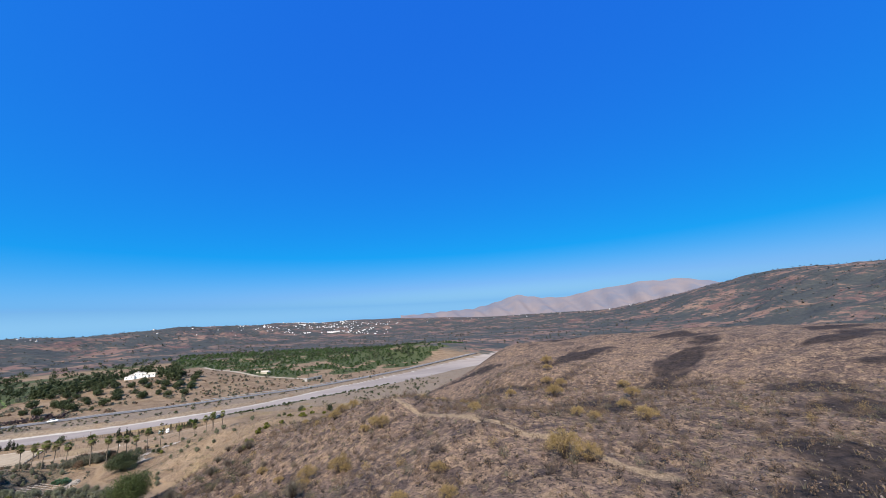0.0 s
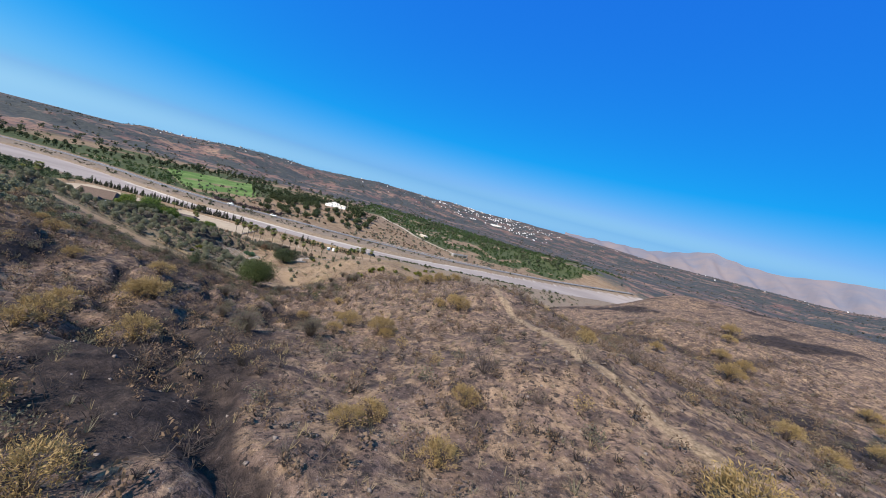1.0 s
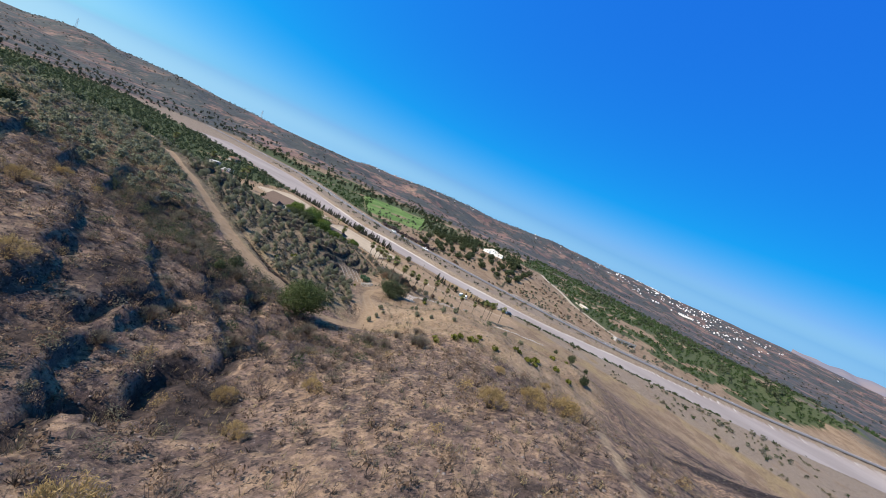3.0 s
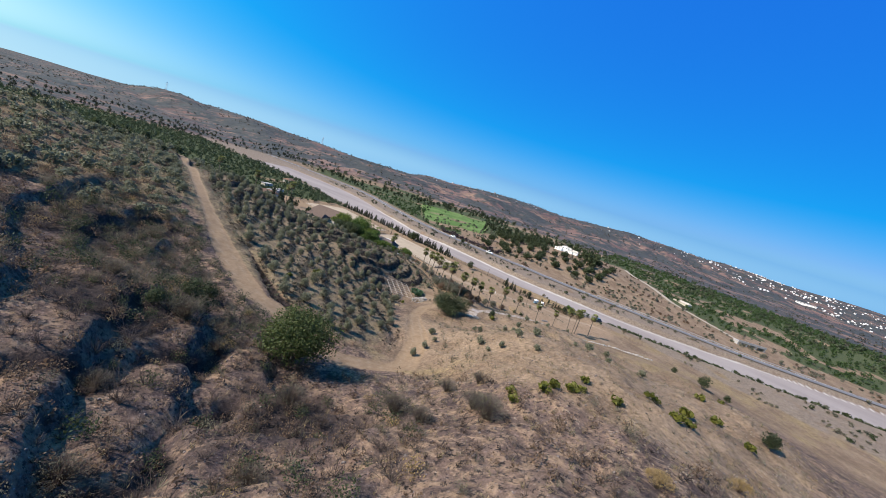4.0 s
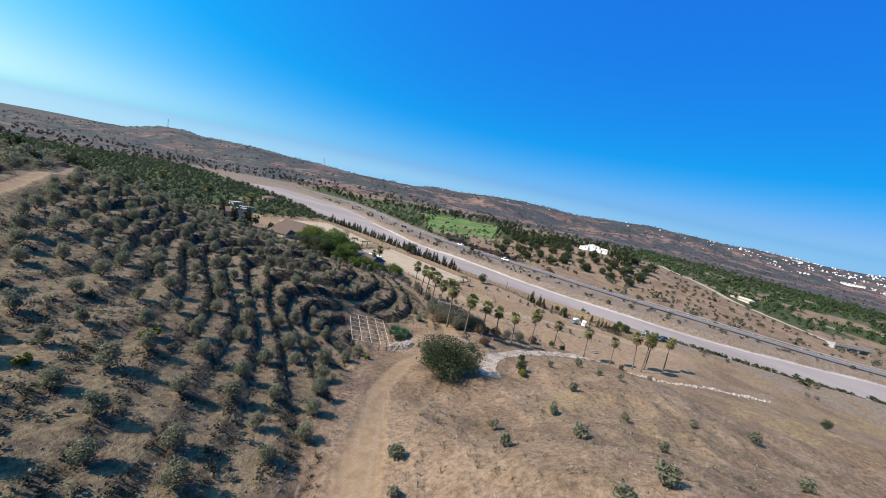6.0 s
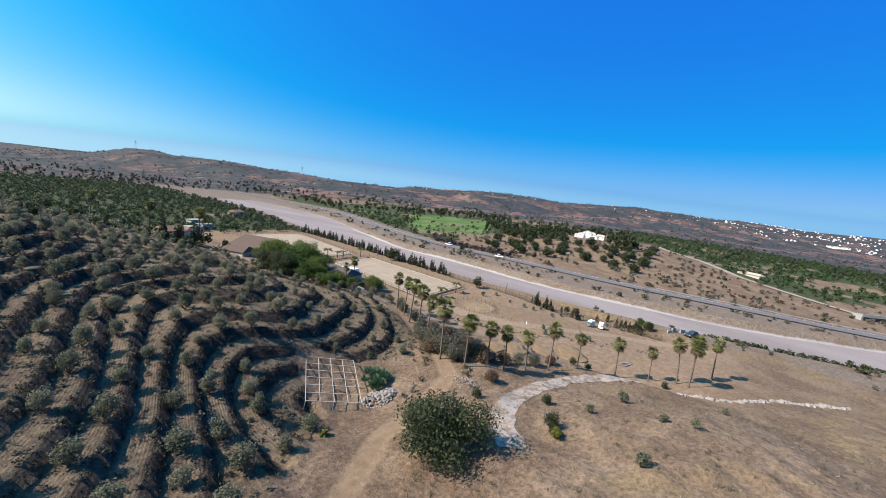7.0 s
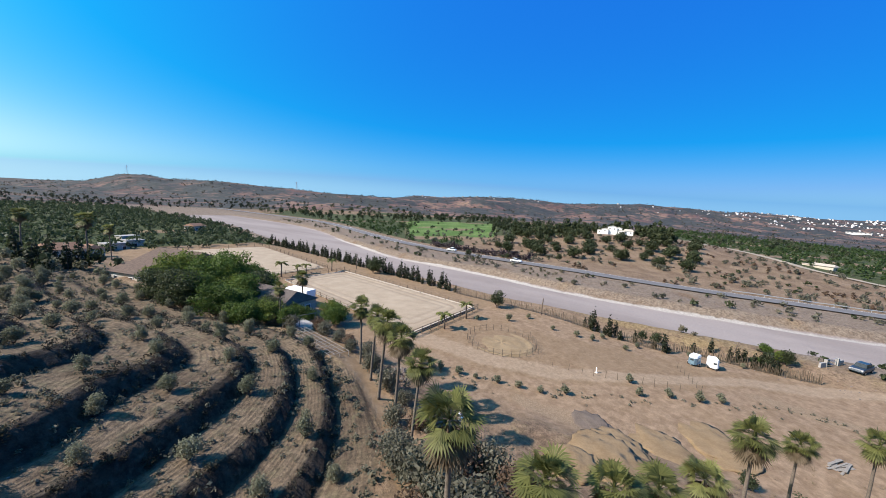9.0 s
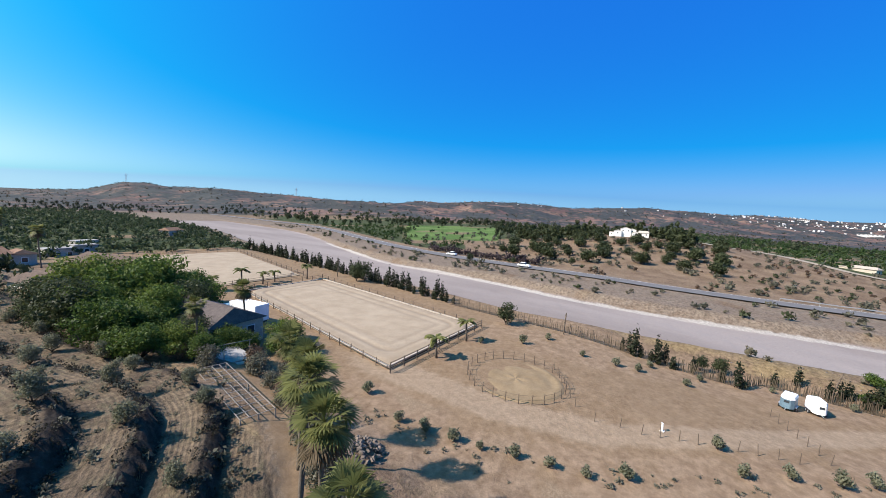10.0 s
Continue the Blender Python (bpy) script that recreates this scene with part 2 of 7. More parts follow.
NORTH_SLOPE = [(-154, -61, 23.8), (-143, -57, 20.4), (-136, -56, 20.8), (-127, -45, 20.3), (-112, -45, 16), (-134, -39, 23), (-108, -27, 14.3), (-124, -7, 23.5), (-93, -33, 11.3), (-84, -25, 11.2),
               (-84, -41, 9), (-75, -19, 10.8), (-81, -11, 13), (-86, 2, 16.2), (-70, 18, 14.8), (-67, 32, 16.2), (-55, 21, 10.8), (-54, 1, 9), (-43, 7, 9.4), (-39, 0, 7.2), (-45, -11, 7.6)]
TOE = [(-29, -31, 2.7), (-30, -26, 3.0), (-22, -18.6, 1.6), (-18.4, -11.5, 1.3), (-24, -35.5, 2.0), (-19, -37.5, 1.6), (-14, -39.5, 1.0), (-38, -11, 5), (-29, 3, 5.8), (-26, -8, 3.6), (-26, -15, 1.8), (-22, -44, 2.0), (-30, -43, 3.4), (-18, 17, 2.2), (-20, 40, 2.4), (-45, 60, 9), (-75, 70, 17), (-110, 40, 24), (-60, 93, 12)]
SPOTS = np.array(SOUTH_RIDGE + GULLY + NORTH_SLOPE + TOE, float)


def smooth(a, b, v):
    s = np.clip((v - a) / (b - a), 0, 1)
    return s * s * (3 - 2 * s)


def broad(x, y):
    """The broad form: hills in the west, the level valley floor, the river's fall to the south."""
    hill = 27 * smooth(-8, -185, x) * (1 - smooth(95, 190, y)) + 6 * smooth(-180, -420, x)
    south = 36 * smooth(-95, -210, y) * smooth(15, -60, x) * (1 - smooth(-245, -340, y))
    fall = np.minimum(y, 0) * 0.030 * smooth(-120, 0, x)
    fall = np.maximum(fall, -12.0)
    return np.maximum(hill, south * 0.8 + hill * 0.2) + fall


def kernel(x, y):
    d2 = (x[..., None] - SPOTS[:, 0]) ** 2 + (y[..., None] - SPOTS[:, 1]) ** 2
    return np.exp(-d2 / (2 * 20.0**2)) * 0.6 + np.exp(-d2 / (2 * 9.0**2)) * 0.4


WEIGHTS = np.linalg.solve(kernel(SPOTS[:, 0], SPOTS[:, 1]) + 0.04 * np.eye(len(SPOTS)), SPOTS[:, 2] - broad(SPOTS[:, 0], SPOTS[:, 1]))


def river_line(y):
    """The middle and the half width of the dry river bed at y."""
    y = np.asarray(y, float)
    south = [sum(np.interp(y + o, [-400, -260, -200, -150, -110, -80, -50, -25, 0, 25], row) for o in (-12, -4, 4, 12)) / 4 for row in ((236, 173, 135, 109, 88, 70, 61, 54, 50.5, 50.5), (24, 23, 22, 20, 16, 13.5, 12, 11, 12, 12.5))]
    north = 53 + 41.6 * smooth(40, 230, y) - 4 * smooth(30, -20, y)
    blend = smooth(10, -12, y)
    return north * (1 - blend) + south[0] * blend, (12.5 + 9 * smooth(60, 180, y)) * (1 - blend) + south[1] * blend


def road_line(y):
    y = np.asarray(y, float)
    return 91 + 62 * smooth(40, 260, y) + sum(np.interp(y + o, [-400, -260, -200, -150, -110, -70, -40, -10, 10], [272, 206, 167, 138, 116, 106, 97, 91, 91]) - 91 for o in (-12, -4, 4, 12)) / 4


# far ridges: bearing from the valley's middle (degrees clockwise from +y), elevation of the skyline, distance
SKYLINE = np.array([(-180, 4.0, 1500), (-60, 0.6, 1300), (-15, -0.7, 1500), (-3, -0.9, 1600), (2.9, -0.7, 1650), (5.6, -0.2, 1650), (9.0, -0.1, 1600), (12.2, 1.0, 1550), (14.6, 1.1, 1500), (16.2, 0.75, 1450), (18.5, 0.95, 1390), (23.9, 1.0, 1240), (27.7, 0.65, 1120), (31.1, 0.66, 1010), (36, 0.36, 940), (46.9, 0.32, 930), (50.6, 0.95, 1030), (54.2, 0.9, 1090), (60.6, 1.45, 1120), (65, 1.5, 1160), (70.2, 1.45, 1260), (73.5, 1.2, 1320), (81, 1.42, 1490), (83.9, 1.62, 1550), (86.6, 1.45, 1610), (93.6, 1.3, 1860), (95.7, 1.5, 1940), (101.7, 1.33, 2130), (107, 1.4, 2300), (117, 1.0, 2600), (128, 0.5, 2600), (146, 0.6, 2400), (155, 2.0, 2100), (163, 3.6, 1900), (170, 4.4, 1700), (180, 4.0, 1500)])


def wave(x, y, size, seed, octaves=5):
    """Smooth random relief, -1 to 1, from sines turned against each other."""
    rng = np.random.RandomState(seed)
    out, gain = 0.0, 1.0
    for _ in range(octaves):
        for _ in range(3):
            a, p = rng.uniform(0, 2 * math.pi, 2)
            k = 2 * math.pi / (size * rng.uniform(0.8, 1.25))
            out = out + gain * np.sin(k * (x * math.cos(a) + y * math.sin(a)) + p + 1.3 * np.sin(k * 0.6 * (y * math.cos(a) - x * math.sin(a)) + 2 * p))
        size, gain = size * 0.5, gain * 0.55
    return out / 5.0


def in_orchard(x, y):
    """How far a place lies inside the terraced olive grove, 0 to 1."""
    line = -95 - 0.02 * (y + 30) + 25 * smooth(0, 90, y)
    a = smooth(line - 1, line + 5, x) * smooth(-16.2, -17.8, x + 0.10 * np.maximum(y - 10, 0))
    south = np.interp(x, [-100, -92, -80, -70, -58, -50, -46, -42, -38, -34, -30, -26, -22, -20, -18], [-34, -48, -50, -44, -33, -28, -16, -16.5, -20, -22.0, -23.4, -20.6, -16.2, -13.2, -10])
    return a * smooth(south, south + 3, y) * (1 - smooth(78, 92, y))


def upper_grove(x, y):
    """The olive slope on the far side of the dirt road."""
    edge = np.interp(y, [-20, 0, 30, 90], [-98, -94, -85, -68])
    return smooth(edge + 1.5, edge - 1.5, x) * smooth(-185, -170, x) * smooth(-17, -9, y) * (1 - smooth(84, 96, y))


def dirt_road(x, y):
    """Distance from the bend of the dirt road and the tracks that lead off it."""
    lines = [[(-52, 118), (-63, 90), (-80, 30), (-89, 0), (-93, -20), (-96, -38), (-92, -52), (-83, -56), (-72, -50), (-58, -38), (-48, -33), (-40, -32.5), (-33, -31), (-29.0, -26.8), (-25.0, -21.4), (-20.7, -16.0), (-17.5, -10.0), (-15.2, -4.3), (-13.2, 1.4), (-12, 7), (-10, 14)]]
    best = np.full(np.shape(x), 1e9)
    for line in lines:
        for (ax, ay), (bx, by) in zip(line, line[1:]):
            s = np.clip(((x - ax) * (bx - ax) + (y - ay) * (by - ay)) / ((bx - ax) ** 2 + (by - ay) ** 2), 0, 1)
            best = np.minimum(best, np.hypot(x - ax - s * (bx - ax), y - ay - s * (by - ay)))
    return best


TERRACE = 1.12  # height from one terrace of the grove to the next


def trail(x, y):
    """Distance from the foot trail along the burnt ridge."""
    best = np.full(np.shape(x), 1e9)
    line = [(-104, -97), (-118, -99.6), (-130.4, -100.9), (-140, -101.7), (-147, -102.3), (-153, -102.3), (-164, -105), (-178, -106)]
    for (ax, ay), (bx, by) in zip(line, line[1:]):
        s = np.clip(((x - ax) * (bx - ax) + (y - ay) * (by - ay)) / ((bx - ax) ** 2 + (by - ay) ** 2), 0, 1)
        best = np.minimum(best, np.hypot(x - ax - s * (bx - ax), y - ay - s * (by - ay)))
    return best


CUTS = [[(-178, -88), (-172, -84.5), (-165.8, -80.1), (-161.2, -74.9), (-154.7, -71.4), (-145, -66), (-133.8, -61.2), (-118, -54.5), (-107, -51.5)],
        [(-142, -73.5), (-134, -69.6), (-124.5, -67.5), (-116, -63.5), (-109, -58)], [(-158, -66.5), (-150, -60), (-141, -55), (-130, -50)]]


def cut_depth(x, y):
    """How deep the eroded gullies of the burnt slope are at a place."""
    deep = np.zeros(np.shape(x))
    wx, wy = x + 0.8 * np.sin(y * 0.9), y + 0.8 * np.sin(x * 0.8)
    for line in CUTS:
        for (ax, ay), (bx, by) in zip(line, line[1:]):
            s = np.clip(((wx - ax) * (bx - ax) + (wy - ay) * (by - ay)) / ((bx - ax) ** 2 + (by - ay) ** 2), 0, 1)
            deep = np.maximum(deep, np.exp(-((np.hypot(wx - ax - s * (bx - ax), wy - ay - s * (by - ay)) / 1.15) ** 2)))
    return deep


# places on the banks between the terraces at the hill's foot, with the number of the terrace
BANKS = np.array([(-18.7, -10.0, 1), (-22.2, -16.0, 1), (-24.0, -17.6, 1), (-28.8, -22.0, 1), (-22.4, -8.2, 2), (-24.9, -13.0, 2), (-28.0, -15.8, 2), (-31.5, -18.0, 2), (-25.8, -8.6, 3), (-27.4, -9.7, 3), (-31.0, -11.6, 3), (-37.3, -14.5, 3),
                  (-29.6, -5.4, 4), (-35.3, -9.5, 4), (-42.7, -12.5, 4), (-53.0, -11.2, 4), (-34.0, -2.0, 5), (-39.2, -5.7, 5), (-47.0, -9.1, 5), (-52.4, -7.8, 5), (-37.6, 3.3, 6), (-43.0, -0.7, 6), (-49.6, -2.0, 6), (-54.0, 2.3, 6)], float)


def bank_pull(x, y):
    return np.exp(-((x[..., None] - BANKS[:, 0]) ** 2 + (y[..., None] - BANKS[:, 1]) ** 2) / (2 * 7.5**2))


BANK_Z = broad(BANKS[:, 0], BANKS[:, 1]) + kernel(BANKS[:, 0], BANKS[:, 1]) @ WEIGHTS
BANK_WEIGHTS = np.linalg.solve(bank_pull(BANKS[:, 0], BANKS[:, 1]) + 0.08 * np.eye(len(BANKS)), BANKS[:, 2] + 0.71 - BANK_Z / TERRACE - 0.4)


def terrace_level(x, y, z):
    """The number of the terrace at a place, growing up the hill."""
    x, y = np.asarray(x, float), np.asarray(y, float)
    t = (z / TERRACE + 0.4 + 0.10 * wave(x, y, 34, 3, 2)).ravel()
    foot = np.flatnonzero(((x > -80) & (x < -8) & (y > -45) & (y < 30)).ravel())
    t[foot] += bank_pull(x.ravel()[foot], y.ravel()[foot]) @ BANK_WEIGHTS
    return t.reshape(x.shape)


def terrace(x, y, z):
    """The stepped height, and how much a place is a bank between two steps."""
    f = terrace_level(x, y, z) % 1.0
    rise = 0.08 * np.minimum(f / 0.56, 1.0) + 0.92 * smooth(0.59, 0.81, f)
    return z + (rise - f) * TERRACE * (0.95 + 0.3 * smooth(-84, -72, x)), smooth(0.52, 0.62, f) * (1 - smooth(0.92, 1.0, f))


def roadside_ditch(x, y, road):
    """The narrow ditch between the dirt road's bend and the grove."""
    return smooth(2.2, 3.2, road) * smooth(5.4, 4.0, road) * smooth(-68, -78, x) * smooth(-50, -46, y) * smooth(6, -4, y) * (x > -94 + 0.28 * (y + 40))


def ground_height(x, y, rough=True):
    x, y = np.asarray(x, float), np.asarray(y, float)
    near = np.exp(-(np.maximum(np.hypot(x + 90, y + 60) - 185, 0) / 60) ** 2)
    z = broad(x, y)
    shape = z.shape
    fx, fy, fz = x.ravel(), y.ravel(), z.ravel().copy()
    hot = np.flatnonzero(near.ravel() > 0.01)
    for part_ in np.array_split(hot, max(1, len(hot) // 20000)):
        fz[part_] += kernel(fx[part_], fy[part_]) @ WEIGHTS * near.ravel()[part_]
    z = fz.reshape(shape)
    # level yard with the riding arenas
    flat = smooth(-13, -6, x + 0.12 * np.maximum(-y - 20, 0) * -1) * (1 - smooth(34, 40, x)) * smooth(-70, -45, y) * (1 - smooth(105, 130, y))
    z = z * (1 - flat) + flat * (np.minimum(y + 8, 0) * 0.034 + 0.006 * np.maximum(y, 0) - 0.06 * np.maximum(x - 10, 0) * smooth(-10, -30, y))
    # terraces of the olive grove
    grove = in_orchard(x, y)
    ledge = smooth(-96, -104, x) * smooth(-78, -70, y) * (1 - smooth(0, 20, y)) * (1 - grove)
    t = z / 2.3 + 0.16 * wave(x, y, 26, 5, 3)
    f = t - np.floor(t)
    stepped = (np.floor(t) + 0.30 * f / 0.8 * (f < 0.8) + (0.30 + 0.70 * smooth(0.8, 1.0, f)) * (f >= 0.8)) * 2.3
    z = z * (1 - 0.95 * ledge) + stepped * 0.95 * ledge
    cut = terrace(x, y, z)[0]
    road = dirt_road(x, y)
    hold = grove * (1 - (1 - smooth(2.2, 5.0, road)) * smooth(-70, -76, x)) * (0.30 + 0.70 * smooth(-90, -64, x + 0.25 * y))
    z = z * (1 - hold) + cut * hold
    z = z - 0.75 * roadside_ditch(x, y, road)
    # river bed and its banks
    mid, half = river_line(y)
    off = np.abs(x - mid)
    bed = (1 - smooth(half - 1, half + 4, off)) * (1 - smooth(300, 360, y))
    floor = np.maximum(np.minimum(y, 0) * 0.030, -12.0) - 2.2 + 0.004 * np.maximum(y, 0)
    z = z * (1 - bed) + bed * floor
    # land beyond the river
    rise = smooth(0, 160, x - road_line(y) - 6)
    z = z + rise * 5
    z = z + 5.8 * np.exp(-(((x - 196) / 52) ** 2 + ((y - 2) / 62) ** 2)) + 13 * np.exp(-(((x - 330) / 90) ** 2 + ((y + 330) / 120) ** 2))
    # the far hills
    bearing = np.degrees(np.arctan2(x - 20, y - 20))
    far = np.hypot(x - 20, y - 20)
    top = np.interp(bearing, SKYLINE[:, 0], SKYLINE[:, 1])
    dist = np.interp(bearing, SKYLINE[:, 0], SKYLINE[:, 2])
    crest = np.tan(np.radians(top)) * dist + 20
    ramp = smooth(0.42, 1.0, far / dist)
    back = 1 - 0.6 * smooth(1.0, 1.8, far / dist)
    z = z + ramp * back * crest * (1 + 0.06 * wave(x, y, 330, 11)) + ramp * (1 - ramp) * (50 * wave(x, y, 240, 12) + 26 * wave(x, y, 110, 13, 3))
    if rough:
        wild = (1 - flat) * (1 - bed) * np.clip(near * 1.2, 0, 1) * smooth(30, -25, x)
        z = z + wild * (1 - 0.7 * grove) * (0.60 * wave(x, y, 17, 21, 3) + 0.30 * wave(x, y, 4.5, 22, 3)) * smooth(1.5, 5.0, road)
        z = z + 0.10 * wave(x, y, 6, 23, 3) * (1 - flat * 0.8)
    z = z - 1.5 * cut_depth(x, y) * (0.75 + 0.25 * wave(x, y, 9, 24, 2))
    return z


def spread(low, high, step, reach, growth):
    """Grid lines: even between low and high, then wider and wider out to +-reach."""
    inner = list(np.arange(low, high + step / 2, step))
    s, right = step, [inner[-1]]
    while right[-1] < reach:
        s *= growth
        right.append(right[-1] + s)
    s, left = step, [inner[0]]
    while left[-1] > -reach:
        s *= growth
        left.append(left[-1] - s)
    return np.array(left[:0:-1] + inner + right[1:])


def finer(lines, low, high):
    """Grid lines with more of them between low and high."""
    inner = np.arange(low, high, 0.64)
    return np.concatenate([lines[lines < low - 0.4], inner, lines[lines > inner[-1] + 0.4]])


def polar(x, y):
    return np.degrees(np.arctan2(x + 29, y + 27)), np.hypot(x + 29, y + 27)


def citrus(x, y):
    mid, half = river_line(y)
    return ((y > 104) & (y < 420) & (x < mid - half - 10) & (x > -190)) * (1 - np.exp(-(((x - 24) / 20) ** 2 + ((y - 168) / 10) ** 2) * 1.5))


def farm_line(y):
    """Where the straight farm track runs at y."""
    return np.interp(y, [-190, -150, -118, -76, -40, -22], [190, 174, 163, 195, 262, 320])


def east_orchard(x, y):
    a, d = polar(x, y)
    left = (a > 30) & (a < 58) & (d > 175) & (d < 330) & ~((a > 49.5) & (d > 195))
    right = (x > farm_line(y) + 6) & (a > 84) & (a < 132) & (d < 620) & (np.abs(wave(x, y, 120, 71, 2)) > 0.10)
    return (left | right) & (x > road_line(y) + 12)


def woods(x, y):
    a, d = polar(x, y)
    villa_belt = (a > 62.5) & (a < 84) & (d > 222) & (d < 330) & ~((a > 76) & (a < 86) & (d < 250))
    golf_belt = (a > 22) & (a < 66) & (d > 345) & (d < 420)
    plain_ = (a > -12) & (a < 128) & (d > 330) & (d < 640)
    return np.where(villa_belt, 0.9, np.where(golf_belt, 0.85, np.where(plain_, np.clip(0.30 + 0.55 * wave(x, y, 110, 72, 3), 0, 0.7) * smooth(660, 420, d), 0))) * (x > road_line(y) + 14)


def lawn_at(x, y):
    """The golf course: a wedge of mown green seen between its trees."""
    a, d = np.degrees(np.arctan2(x + 29, y + 27)), np.hypot(x + 29, y + 27)
    return smooth(47, 50, a) * (1 - smooth(62.5, 63.5, a)) * smooth(200, 225, d) * (1 - smooth(345, 355, d)) * np.clip(0.95 + 0.9 * wave(x, y, 70, 77, 2), 0, 1)


def banks_at(x, y):
    """Which terrace a place lies on, by the land before it was stepped."""
    z = broad(x, y)
    fx, fy, fz = x.ravel(), y.ravel(), z.ravel().copy()
    hot = np.flatnonzero(np.maximum(in_orchard(x, y), upper_grove(x, y)).ravel() > 0.02)
    for some in np.array_split(hot, max(1, len(hot) // 20000)):
        fz[some] += kernel(fx[some], fy[some]) @ WEIGHTS
    return terrace_level(x, y, fz.reshape(z.shape))


def build_ground():
    gx, gy = finer(spread(-212, 110, 0.9, 4700, 1.058), -150, -14), finer(spread(-165, 112, 0.9, 4700, 1.058), -84, 60)
    X, Y = np.meshgrid(gx, gy, indexing="ij")
    Z = ground_height(X, Y)
    nx, ny = X.shape
    me = bpy.data.meshes.new("ground")
    me.vertices.add(nx * ny)
    me.vertices.foreach_set("co", np.stack([X, Y, Z], -1).ravel())
    i = np.arange(nx * ny).reshape(nx, ny)
    quads = np.stack([i[:-1, :-1], i[1:, :-1], i[1:, 1:], i[:-1, 1:]], -1).reshape(-1, 4)
    me.loops.add(quads.size)
    me.polygons.add(len(quads))
    me.polygons.foreach_set("loop_start", np.arange(0, quads.size, 4))
    me.loops.foreach_set("vertex_index", quads.ravel())
    me.update(calc_edges=True)
    me.shade_smooth()
    mid, half = river_line(Y)
    off = np.abs(X - mid)
    road = dirt_road(X, Y)
    grove = in_orchard(X, Y)
    yard = smooth(-15, -9, X + 0.08 * np.minimum(Y, 0)) * (1 - smooth(33, 38, X)) * smooth(-75, -55, Y) * (1 - smooth(105, 120, Y))
    hillside = np.maximum(smooth(-40, -70, X), smooth(30, -10, X) * smooth(-86, -106, Y))
    knoll = np.maximum(smooth(-92, -78, X) * smooth(-36, -46, Y - 0.25 * (X + 70)), smooth(-60, -50, X) * smooth(0, -20, X)) * smooth(-5, -25, X) * (1 - smooth(-20, -10, Y)) * smooth(-110, -94, Y)  # the bare knoll with young olives
    far = np.hypot(X - 20, Y - 20)
    # the ditch's tint holds its dark weeds and its shade
    ditch = roadside_ditch(X, Y, road)
    upper = smooth(-24, -4, Y) * smooth(-40, -50, X)
    lane_x = np.interp(-Y, [-10, 2, 12.5, 21.3, 30.7, 42.4, 60], [-1.5, -0.9, -0.2, 2.6, 10.4, 23.0, 34.0])
    lane = yard * np.exp(-(((X - lane_x - 1.2) / 2.6) ** 2)) * smooth(12, 0, Y)
    worn = yard * np.clip(smooth(10, 17, X + 0.25 * Y) * smooth(6, -4, Y) * (0.65 + 0.5 * wave(X, Y, 16, 41, 3)) + 0.9 * smooth(1.5, -2.5, X - lane_x) * smooth(8, -2, Y) * (0.7 + 0.4 * wave(X, Y, 7, 42, 3)), 0, 1) * (1 - lane)
